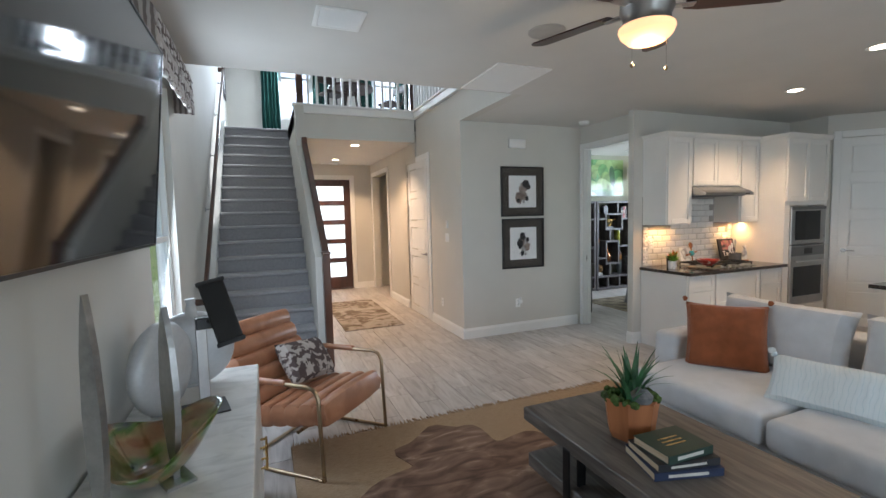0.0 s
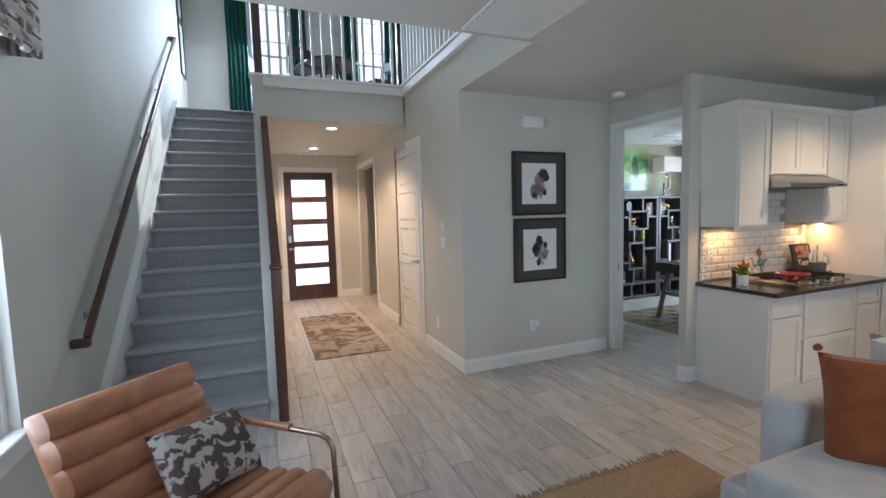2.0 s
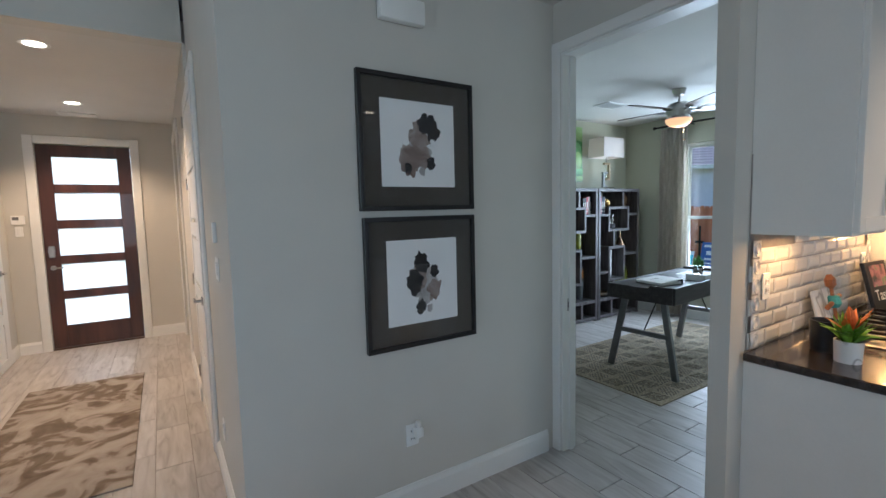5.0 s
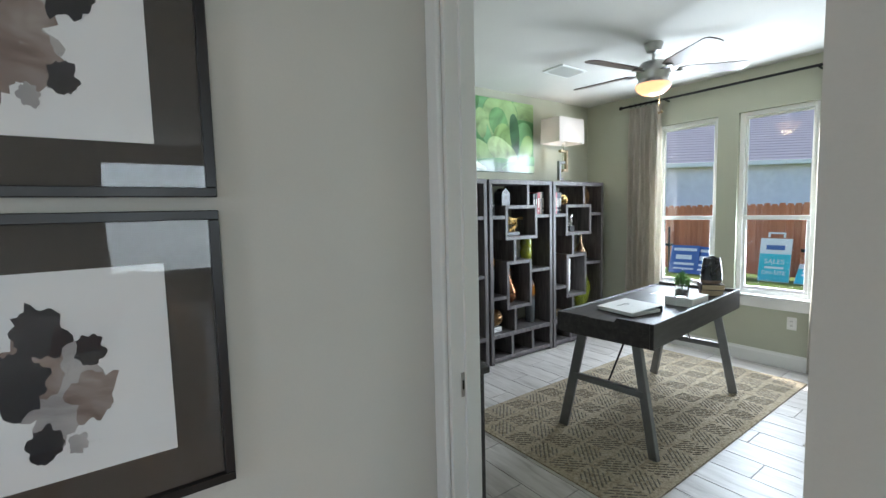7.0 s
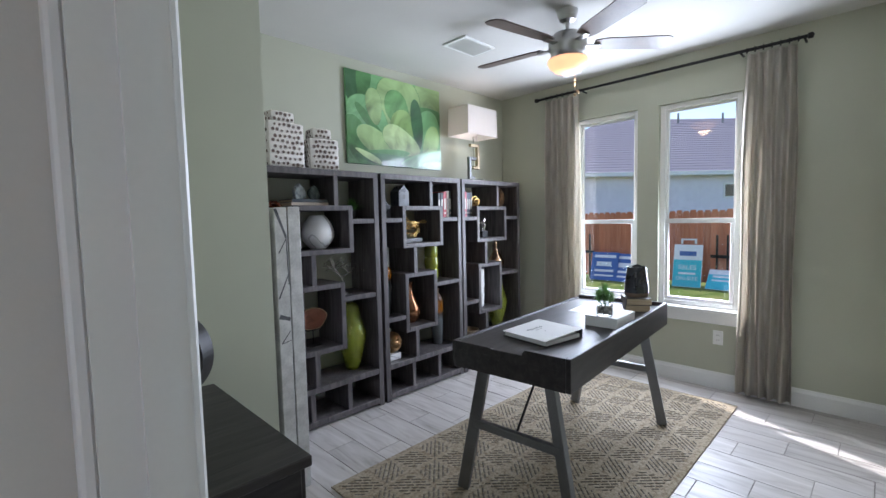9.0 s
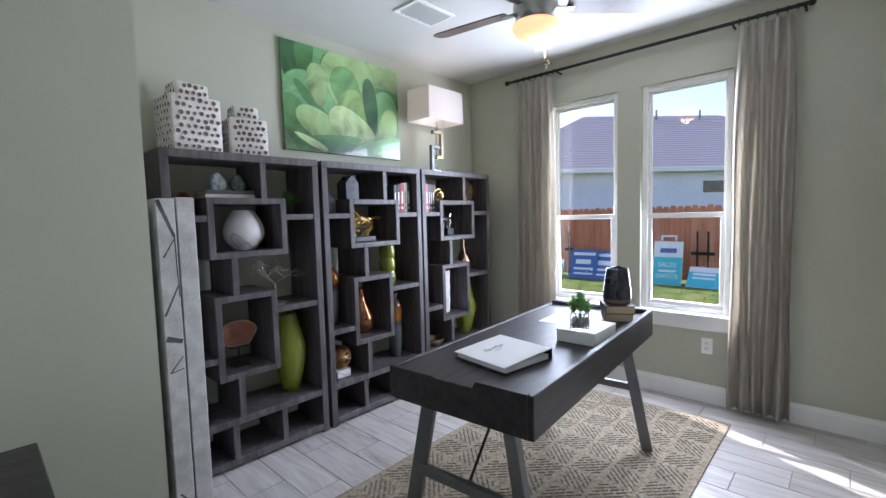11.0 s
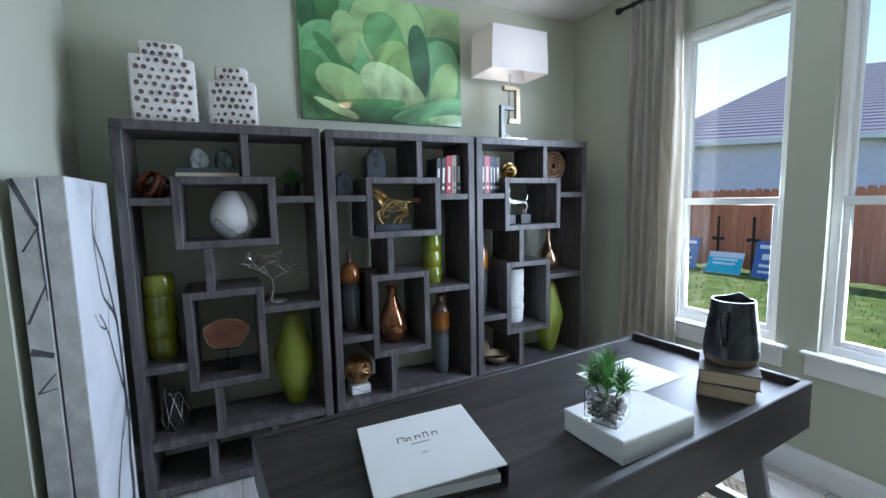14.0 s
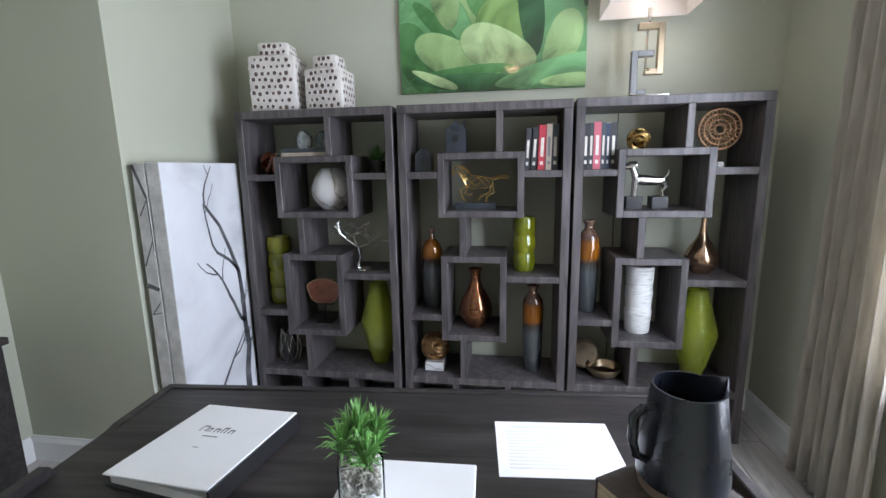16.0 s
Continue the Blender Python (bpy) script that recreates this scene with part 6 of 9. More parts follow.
for i, (z0, z1, c) in enumerate(((0.80, 0.85, 7), (0.8505, 0.898, 3), (0.8985, 0.935, 7))):
    t = thing("book", "%s book stacked on the low cabinet" % ("white", "tan", "white")[i], "book", group="books on the low cabinet")
    book(t, "cover", 4.575 + 0.006 * i, 5.74, z0, 4.735, 5.99, z1, COVERS[c], "+x")
t = thing("ring_ornament", "black metal ring sculpture with a wooden lining, on a stem", "ornament", pose(4.625, 5.535, 0.8005))
part("base", box(-0.06, -0.06, 0, 0.06, 0.06, 0.014, 0.003), M_BLACKM, t)
part("stem", box(-0.008, -0.008, 0.014, 0.008, 0.008, 0.20, 0.002), M_BLACKM, t)
mr = Matrix.Translation((0, 0, 0.31)) @ Matrix.Rotation(radians(48), 4, "Z") @ Matrix.Rotation(math.pi / 2, 4, "Y")


def hoop(name, radius, lobe, wall, half, material, label=""):
    """A flat band bent into a ring, its radius swinging four times round."""
    bm = bmesh.new()
    strip = []
    for i in range(64):
        q = 2 * math.pi * i / 64
        r = radius + lobe * math.cos(4 * q)
        strip.append([bm.verts.new(mr @ Vector((rr * math.cos(q), rr * math.sin(q), z))) for rr, z in ((r, -half), (r, half), (r - wall, half), (r - wall, -half))])
    for i in range(64):
        for j in range(4):
            bm.faces.new((strip[i][j], strip[(i + 1) % 64][j], strip[(i + 1) % 64][(j + 1) % 4], strip[i][(j + 1) % 4]))
    part(name, bm, material, t, label)


hoop("ring", 0.116, 0.0, 0.010, 0.028, M_BLACKM)
hoop("wooden_lining", 0.084, 0.020, 0.005, 0.024, M_SLAB, "light wooden lobed lining")

settle(made, Matrix.Translation((-0.045, -0.06, 0)))

# sample boards hung on the south wall
made = {ob.name for ob in bpy.data.objects}
SAMP = [mat("sample_" + n, c, 0.5, 0.1, 14, 0.1, 90) for n, c in (("brown", (0.13, 0.06, 0.04)), ("grey", (0.35, 0.34, 0.33)), ("white", (0.72, 0.72, 0.70)), ("tan", (0.36, 0.25, 0.16)), ("dark", (0.05, 0.045, 0.04)))]
rnd = random.Random(12)
for z, k in ((1.95, 0), (1.34, 3)):
    for i in range(7):
        x = 7.98 - 0.19 * i
        t = thing("sample_board", "%s finish sample board hanging on wall hooks" % ("brown", "grey", "white", "tan", "dark")[(i * 2 + k) % 5], "sample board", group="sample boards on the office wall")
        y0 = 4.112 + 0.012 * (i % 2)
        part("board", box(x - 0.085, y0, z - 0.30, x + 0.085, y0 + 0.02, z + 0.27 * rnd.uniform(0.7, 1), 0.002), SAMP[(i * 2 + k) % 5], t)
        for s in range(2):
            part("sample_chip", box(x - 0.07, y0 + 0.02, z - 0.26 + 0.2 * s, x + 0.07, y0 + 0.032, z - 0.10 + 0.2 * s, 0.002), SAMP[rnd.randrange(5)], t)
        part("hook", tube(bmesh.new(), [(x, 4.108, z - 0.33), (x, 4.18, z - 0.335), (x, 4.205, z - 0.30)], 0.006, 6), M_BLACKM, t)

settle(made, Matrix.Translation((-0.03, 0.007, 0)))

# ---- living room ----
M_LEATHER = ramp_mat("tan_leather", [(0.25, 0.26, 0.105, 0.05), (0.5, 0.37, 0.165, 0.085), (0.75, 0.45, 0.22, 0.12)], 6, 0.36, "noise", 0.6, 8, 0.15, coat=0.1)
M_SOFA = mat("pale_grey_upholstery", (0.56, 0.57, 0.58), 0.95, 0.04, 10, 0.6, 500, spec=0.15, sheen=0.3)
M_RUST = mat("rust_cotton", (0.24, 0.075, 0.028), 0.95, 0.1, 12, 0.7, 220, spec=0.1, sheen=0.3)
M_TEAL = ramp_mat("pale_blue_pattern_cloth", [(0.42, 0.62, 0.66, 0.66), (0.5, 0.36, 0.47, 0.49), (0.58, 0.62, 0.66, 0.66)], 7, 0.9, "wave", 6, 3, 0.4)
M_PATT = ramp_mat("brown_white_pattern_cloth", [(0.0, 0.07, 0.05, 0.05), (0.49, 0.085, 0.06, 0.055), (0.53, 0.40, 0.35, 0.31), (1.0, 0.46, 0.41, 0.37)], 17, 0.95, "noise", 0.7, 2, 0.5)
M_JUTE = ramp_mat("jute_rug", [(0.3, 0.26, 0.175, 0.105), (0.5, 0.36, 0.26, 0.165), (0.7, 0.45, 0.34, 0.23)], 12, 0.95, "noise", 0.4, 6, 0.9, (2, 30, 1), spec=0.1)
M_HIDE = ramp_mat("brindle_cowhide", [(0.28, 0.05, 0.026, 0.016), (0.45, 0.13, 0.072, 0.045), (0.60, 0.22, 0.135, 0.09), (0.76, 0.42, 0.32, 0.25)], 3.2, 0.8, "noise", 1.2, 9, 0.4, (1, 2.6, 1))
M_TABLE = ramp_mat("weathered_grey_oak", [(0.25, 0.045, 0.038, 0.032), (0.5, 0.10, 0.088, 0.076), (0.72, 0.17, 0.15, 0.13), (0.85, 0.23, 0.21, 0.19)], 3.0, 0.42, "noise", 1.0, 9, 0.35, (9, 1, 9))
M_POT = ramp_mat("orange_wood_pot", [(0.3, 0.26, 0.09, 0.03), (0.6, 0.40, 0.15, 0.055), (0.8, 0.48, 0.20, 0.08)], 10, 0.5, "noise", 0.5, 5, 0.2, (1, 1, 0.2))
M_MOSS = mat("moss", (0.06, 0.10, 0.02), 0.95, 0.4, 30, 0.9, 160)
M_ALOE = mat("aloe_green", (0.045, 0.13, 0.055), 0.45, 0.3, 12, 0.05, 80)
M_CONSOLE = ramp_mat("white_marbled_wood", [(0.3, 0.50, 0.49, 0.46), (0.5, 0.66, 0.65, 0.62), (0.75, 0.74, 0.73, 0.70)], 5, 0.3, "noise", 1.4, 8, 0.1, (1, 2, 1))

# jute rug with fringe, cowhide
t = thing("jute_rug", "natural jute rug with a short fringe", "rug")
part("rug", box(0.37, 0.2, 0.0, 3.22, 3.13, 0.012, 0.003), M_JUTE, t)
bm = bmesh.new()
rnd = random.Random(1)
x = 0.38
while x < 3.21:
    w, l = rnd.uniform(0.008, 0.014), rnd.uniform(0.03, 0.07)
    dx = rnd.uniform(-0.015, 0.015)
    prism(bm, [(x, 3.128), (x + w, 3.128), (x + w * 0.6 + dx, 3.13 + l), (x + w * 0.3 + dx, 3.13 + l)], 0.001, rnd.uniform(0.008, 0.013))
    x += w + rnd.uniform(0.002, 0.012)
tagged(part("fringe", bm, M_JUTE, t, "frayed jute fringe"), kind="stuff")
t = thing("cowhide", "brown and white brindled cowhide lying on the jute rug", "rug")
ol = []
for k in range(72):
    a = 2 * math.pi * k / 72
    r = 0.62 * (1 + 0.28 * math.cos(4 * a + 0.3) ** 3 + 0.07 * math.sin(7 * a) + 0.02 * math.sin(19 * a))
    ol.append((1.42 + 1.05 * r * math.cos(a + 0.2), 2.30 + 0.92 * r * math.sin(a + 0.2)))
part("hide", prism(bmesh.new(), ol, 0.0125, 0.018), M_HIDE, t)

# coffee table
t = thing("coffee_table", "low coffee table of weathered grey wood slabs on black straps", "coffee table")
cx0, cx1, cy0, cy1 = 1.62, 2.36, 0.76, 2.14
part("tabletop", box(cx0, cy0, 0.385, cx1, cy1, 0.46, 0.005), M_TABLE, t)
part("lower_shelf", box(cx0 + 0.01, cy0 + 0.01, 0.12, cx1 - 0.01, cy1 - 0.03, 0.20, 0.005), M_TABLE, t)
for xx in (cx0 + 0.05, cx1 - 0.10):
    for yy in (cy0 + 0.2, cy1 - 0.42):
        part("leg", bx(box(xx, yy, 0.0185, xx + 0.05, yy + 0.012, 0.119, 0.002), xx, yy, 0.201, xx + 0.05, yy + 0.012, 0.3845, 0.002), M_BLACKM, t, "black metal strap leg")
for yy in (cy0 + 0.2, cy1 - 0.42):
    part("strap", box(cx0 - 0.006, yy, 0.10, cx0 + 0.004, yy + 0.05, 0.40, 0.002), M_BLACKM, t)

# pot with aloe
t = thing("aloe_pot", "aloe plant with moss in a faceted orange wooden pot", "plant", pose(1.93, 1.64, 0.46, 0, 0, 15) @ Matrix.Scale(1.22, 4))
part("pot", lathe(bmesh.new(), [(0.082, 0), (0.095, 0.03), (0.112, 0.165), (0.098, 0.165), (0.094, 0.14)], 7), M_POT, t)
ms = bmesh.new()
for i in range(60):
    a, r = rnd.uniform(0, 6.283), 0.1 * math.sqrt(rnd.random())
    bmesh.ops.create_icosphere(ms, subdivisions=1, radius=rnd.uniform(0.012, 0.022), matrix=Matrix.Translation((r * math.cos(a), r * math.sin(a), 0.155 + rnd.uniform(0, 0.015))))
tagged(part("moss", ms, M_MOSS, t, "green moss"), kind="stuff")


def blade(bm, a, tilt, ln, w, z, r0=0.01):
    pts = []
    for s in range(6):
        f = s / 5
        tt = tilt * (0.55 + 0.6 * f)
        pts.append(Vector((math.cos(a) * (r0 + ln * f * math.sin(tt)), math.sin(a) * (r0 + ln * f * math.sin(tt)), z + ln * f * math.cos(tt))))
    side = Vector((-math.sin(a), math.cos(a), 0))
    rows = []
    for f, p in zip((0, .2, .4, .6, .8, 1), pts):
        ww = w * (1 - f ** 1.6) + 0.0008
        up = Vector((-math.cos(a), -math.sin(a), 0.6)).normalized() * ww * 0.45
        rows.append([bm.verts.new(q) for q in (p - side * ww, p - up * 0.4, p + side * ww, p + up * 0.3)])
    for r, q in zip(rows, rows[1:]):
        for k in range(4):
            bm.faces.new((r[k], r[(k + 1) % 4], q[(k + 1) % 4], q[k]))


ab = bmesh.new()
for c, n, ln in (((0, 0.0), 16, 0.24), ((0.055, 0.02), 11, 0.20), ((-0.05, -0.03), 9, 0.16)):
    for i in range(n):
        s = bmesh.new()
        blade(s, 2.4 * i, 0.15 + 0.75 * i / n, ln * rnd.uniform(0.8, 1.05), 0.012, 0.15)
        s.transform(Matrix.Translation((*c, 0)))
        me = bpy.data.meshes.new("tmp")
        s.to_mesh(me)
        ab.from_mesh(me)
        bpy.data.meshes.remove(me)
        s.free()
part("leaves", ab, M_ALOE, t, "pointed green leaves", True)
part("stone", lathe(bmesh.new(), [(0.01, 0.15), (0.04, 0.16), (0.045, 0.19), (0.02, 0.215)], 12, Matrix.Translation((-0.02, -0.055, 0))), mat("grey_pebble", (0.15, 0.15, 0.15), 0.7, 0.2, 20, 0.2, 80), t, "grey pebble", True)

# stack of books
for i, (w, d, z0, z1, c, r, lb) in enumerate(((0.155, 0.12, 0.46, 0.495, 6, -8, "navy blue"), (0.145, 0.11, 0.4955, 0.528, 0, -4, "black"), (0.125, 0.098, 0.5285, 0.565, 4, 6, "dark green"))):
    t = thing("coffee_table_book", "%s hardback in the stack on the coffee table" % lb, "book", Matrix.Translation((1.90, 1.37, 0)) @ Matrix.Rotation(radians(-8 + r), 4, "Z"), group="books on the coffee table")
    book(t, "cover", -w, -d, z0, w, d, z1, COVERS[c] if i < 2 else mat("dark_green_cover", (0.02, 0.045, 0.03), 0.5, 0.1, 12, 0.1, 90), "-y")
    part("spine_lettering", box(-w * 0.6, -d - 0.0012, z0 + 0.011, w * 0.55, -d + 0.0005, z1 - 0.011), M_FOIL, t)
    if i == 2:
        bm = bmesh.new()
        for yy in (0.02, -0.005, -0.03):
            bx(bm, -0.06, yy, z1, 0.05, yy + 0.008, z1 + 0.0008)
        part("cover_lettering", bm, M_GOLD, t)

# sofa, facing west
t = thing("sofa", "pale grey upholstered sofa with loose cushions", "sofa")
part("base", box(2.78, 0.1, 0.06, 3.98, 2.56, 0.27, 0.03, None, 2), M_SOFA, t)
part("arm", box(3.12, 2.40, 0.07, 4.02, 2.60, 0.63, 0.05, None, 3), M_SOFA, t, "", True)
part("back_frame", box(3.80, 0.1, 0.07, 4.05, 2.41, 0.72, 0.05, None, 3), M_SOFA, t, "", True)
for y0, y1 in ((1.50, 2.395), (0.60, 1.49), (-0.3, 0.59)):
    b = box(2.70, y0, 0.272, 3.72, y1, 0.455, 0.05, None, 4)
    for v in b.verts:
        if v.co.z > 0.4:
            v.co.z += 0.02 * math.sin(math.pi * (v.co.y - y0) / (y1 - y0))
    part("seat_cushion", b, M_SOFA, t, "", True)
for y, s in ((1.98, 1), (1.08, 2), (0.2, 3)):
    m = Matrix.Translation((3.66, y, 0.665)) @ Matrix.Rotation(radians(-90), 4, "Z") @ Matrix.Rotation(radians(76), 4, "X")
    part("back_cushion", cushion(0.88, 0.50, 0.27, 0.28, 14, m, s, 0.15), M_SOFA, t, "", True)
for yy in (0.2, 2.45):
    for xx in (2.85, 3.9):
        part("foot", rod(bmesh.new(), (xx, yy, 0.0), (xx, yy, 0.07), 0.02, 0.025), M_BLACK, t)
p = thing("rust_pillow", "rust-coloured cotton pillow with corner tassels on the sofa", "pillow", Matrix.Translation((3.34, 2.15, 0.645)) @ Matrix.Rotation(radians(-52), 4, "Z") @ Matrix.Rotation(radians(68), 4, "X"))
part("pillow", cushion(0.52, 0.50, 0.22, 0.36, 18, None, 4, 0.35), M_RUST, p, "", True)
for sx in (-1, 1):
    part("tassel", tufts(bmesh.new(), 14, 0.008, 0.05, 5 + sx, 0.004).copy() if False else lathe(bmesh.new(), [(0.004, 0), (0.016, 0.012), (0.010, 0.03), (0.018, 0.05)], 8, Matrix.Translation((0.265 * sx, 0.265, 0))), M_RUST, p)
p = thing("lumbar_pillow", "pale blue patterned lumbar pillow on the sofa", "pillow", Matrix.Translation((3.15, 1.40, 0.565)) @ Matrix.Rotation(radians(-74), 4, "Z") @ Matrix.Rotation(radians(52), 4, "X"))
part("pillow", cushion(0.60, 0.30, 0.15, 0.32, 14, None, 6, 0.2), M_TEAL, p, "", True)
for sx in (-1, 1):
    part("tassel", lathe(bmesh.new(), [(0.004, 0), (0.02, 0.012), (0.012, 0.03), (0.022, 0.06)], 8, Matrix.Translation((0.295 * sx, 0.14, 0))), M_TEAL, p)

# leather lounge chair
c = thing("lounge_chair", "tan leather channelled lounge chair on a brass tube frame", "chair", Matrix.Translation((0.53, 3.13, 0)) @ Matrix.Rotation(radians(46.5), 4, "Z"))


def channels(w, length, n, thick, m):
    """A padded panel with n rounded rolls across its length (y)."""
    bm = bmesh.new()
    top, bot = [], []
    steps = n * 8
    for i in range(steps + 1):
        f = i / steps
        bulge = abs(math.sin(math.pi * f * n)) ** 0.55
        for side, lst in ((1, top), (-1, bot)):
            z = side * thick * (0.5 + (0.28 * bulge if side > 0 else 0.1 * bulge))
            if i in (0, steps):
                z *= 0.55
            lst.append([bm.verts.new(m @ Vector((x, f * length, z * zz))) for x, zz in ((-w / 2, 0.35), (-w / 2 + 0.02, 0.85), (-w / 4, 1.0), (0, 1.02), (w / 4, 1.0), (w / 2 - 0.02, 0.85), (w / 2, 0.35))])
    for lst, flip in ((top, False), (bot, True)):
        for a, b in zip(lst, lst[1:]):
            for k in range(6):
                q = (a[k], a[k + 1], b[k + 1], b[k])
                bm.faces.new(q[::-1] if flip else q)
    for k in (0, 6):
        for i in range(steps):
            bm.faces.new((top[i][k], top[i + 1][k], bot[i + 1][k], bot[i][k]))
    for i in (0, steps):
        for k in range(6):
            bm.faces.new((top[i][k], top[i][k + 1], bot[i][k + 1], bot[i][k]))
    bmesh.ops.recalc_face_normals(bm, faces=bm.faces[:])
    return bm


# local frame: -y is the front
part("seat", channels(0.66, 0.66, 6, 0.12, Matrix.Translation((0, -0.36, 0.385)) @ Matrix.Rotation(radians(-9), 4, "X")), M_LEATHER, c, "", True)
part("backrest", channels(0.66, 0.60, 5, 0.12, Matrix.Translation((0, 0.25, 0.33)) @ Matrix.Rotation(radians(61), 4, "X")), M_LEATHER, c, "", True)
for sx in (-1, 1):
    x = 0.375 * sx
    pts = [(x, -0.36, 0.014), (x, -0.345, 0.40), (x, -0.34, 0.52), (x, -0.315, 0.565), (x, -0.27, 0.58), (x, 0.30, 0.575)]
    part("arm_frame", tube(bmesh.new(), pts + [(x * 0.97, 0.36, 0.56), (x * 0.95, 0.40, 0.50)], 0.013, 10), M_BRONZE, c, "brass tube arm", True)
    part("arm_pad", tube(bmesh.new(), [(x, -0.10, 0.585), (x, 0.28, 0.58)], 0.02, 10), M_LEATHER, c, "tan leather arm wrap", True)
    part("side_rail", tube(bmesh.new(), [(x, -0.37, 0.014), (x, 0.28, 0.014), (x, 0.34, 0.03), (x, 0.42, 0.5)], 0.013, 10), M_BRONZE, c, "", True)
part("cross_bar", rod(rod(bmesh.new(), (-0.375, -0.18, 0.29), (0.375, -0.18, 0.29), 0.011), (-0.375, 0.37, 0.22), (0.375, 0.37, 0.22), 0.011), M_BRONZE, c)
part("floor_bar", rod(bmesh.new(), (-0.375, 0.28, 0.014), (0.375, 0.28, 0.014), 0.012), M_BRONZE, c)
p = thing("patterned_pillow", "brown and white woven pillow leaning in the leather chair", "pillow", c.matrix_basis @ Matrix.Translation((0.11, 0.13, 0.56)) @ Matrix.Rotation(radians(8), 4, "Y") @ Matrix.Rotation(radians(52), 4, "X"))
part("pillow", cushion(0.46, 0.32, 0.15, 0.32, 14, None, 9, 0.2), M_PATT, p, "", True)

# television
M_SCREEN = mat("black_glass_screen", (0.006, 0.006, 0.007), 0.06, 0.0, 4, 0.0, 60, spec=0.6, rvar=0.01)
tv = thing("television", "large black television tilted on the wall", "television", Matrix.Translation((-0.236, 2.60, 1.465)) @ Matrix.Rotation(radians(5.4), 4, "Y"))
part("case", box(-0.05, -1.67, 0, -0.002, 0, 0.955, 0.004), M_BLACK, tv)
part("screen", box(-0.003, -1.66, 0.012, 0.0, -0.01, 0.945), M_SCREEN, tv)
part("bezel", bx(bx(bx(box(-0.004, -1.67, 0, 0.003, 0, 0.011), -0.004, -1.67, 0.946, 0.003, 0, 0.955), -0.004, -1.67, 0.011, 0.003, -1.661, 0.946), -0.004, -0.009, 0.011, 0.003, 0, 0.946), M_BLACK, tv)
part("mount", box(-0.16, -1.1, 0.25, -0.05, -0.5, 0.7), M_BLACKM, tv)

# roman shade over the window
M_SHADEP = ramp_mat("basket_weave_print", [(0.35, 0.20, 0.17, 0.155), (0.5, 0.34, 0.30, 0.275), (0.65, 0.46, 0.42, 0.39)], 9, 0.95, "wave", 3.0, 2, 0.3)
t = thing("window_valance", "grey and white lattice print fabric valance over the window", "valance")
bm = bmesh.new()
rows = []
for k in range(15):
    f = k / 14
    z = 2.735 - 0.31 * f
    xx = -0.22 + 0.022 * abs(math.sin(f * math.pi * 3)) + 0.012 * f
    rows.append([bm.verts.new((xx if 0 < i < 9 else -0.33, 2.78 + (4.03 - 2.78) * (0 if i == 0 else 1 if i == 9 else (i - 1) / 7), z - 0.015 * math.sin(math.pi * min(1, max(0, (i - 1) / 7))) * f)) for i in range(10)])
for a, b in zip(rows, rows[1:]):
    for i in range(9):
        bm.faces.new((a[i], a[i + 1], b[i + 1], b[i]))
o = part("fabric", bm, M_SHADEP, t)
s = o.modifiers.new("thick", "SOLIDIFY")
s.thickness = 0.006
M_DARKBAND = mat("dark_lattice_band", (0.17, 0.14, 0.13), 0.95, 0.1, 20, 0.3, 200)
M_LIGHTBAND = mat("pale_lattice_band", (0.56, 0.53, 0.50), 0.95, 0.06, 20, 0.3, 200)
bm, bm2 = bmesh.new(), bmesh.new()
for i in range(11):
    for j in range(4):
        y, z = 2.82 + 0.112 * i, 2.70 - 0.075 * j
        if (i + j) % 2:
            bx(bm, -0.212, y, z - 0.055, -0.190, y + 0.10, z, 0.004)
            bx(bm2, -0.196, y + 0.03, z - 0.055, -0.188, y + 0.05, z, 0.003)
        else:
            bx(bm2, -0.212, y + 0.02, z - 0.07, -0.191, y + 0.075, z + 0.01, 0.004)
            bx(bm, -0.194, y + 0.005, z - 0.04, -0.187, y + 0.095, z - 0.028, 0.003)
part("dark_bands", bm, M_DARKBAND, t, "dark printed lattice")
part("light_bands", bm2, M_LIGHTBAND, t, "pale printed lattice")

# console
t = thing("console", "white marbled console cabinet with brass pulls under the television", "console")
part("body", box(-0.30, 0.90, 0.08, 0.19, 2.72, 0.715, 0.004), M_CONSOLE, t)
part("top", box(-0.315, 0.88, 0.715, 0.205, 2.74, 0.745, 0.004), M_CONSOLE, t)
for i in range(4):
    y = 0.92 + 0.45 * i
    d = part("door", box(0.19, y, 0.10, 0.204, y + 0.44, 0.70, 0.003), M_CONSOLE, t)
    part("pull", rod(rod(rod(bmesh.new(), (0.232, y + (0.40 if i % 2 == 0 else 0.04), 0.38), (0.232, y + (0.40 if i % 2 == 0 else 0.04), 0.50), 0.006), (0.204, y + (0.40 if i % 2 == 0 else 0.04), 0.39), (0.232, y + (0.40 if i % 2 == 0 else 0.04), 0.39), 0.005), (0.204, y + (0.40 if i % 2 == 0 else 0.04), 0.49), (0.232, y + (0.40 if i % 2 == 0 else 0.04), 0.49), 0.005), M_GOLD, d, "brass pull")
for yy in (0.95, 2.67):
    for xx in (-0.27, 0.16):
        part("foot", rod(bmesh.new(), (xx, yy, 0), (xx, yy, 0.08), 0.018, 0.022), M_GOLD, t)
M_PEWTER = mat("hammered_pewter", (0.40, 0.40, 0.39), 0.36, 0.12, 14, 0.35, 60, 0.9)
M_SATIN = mat("satin_white_silver", (0.55, 0.56, 0.57), 0.45, 0.06, 8, 0.1, 70, 0.25)


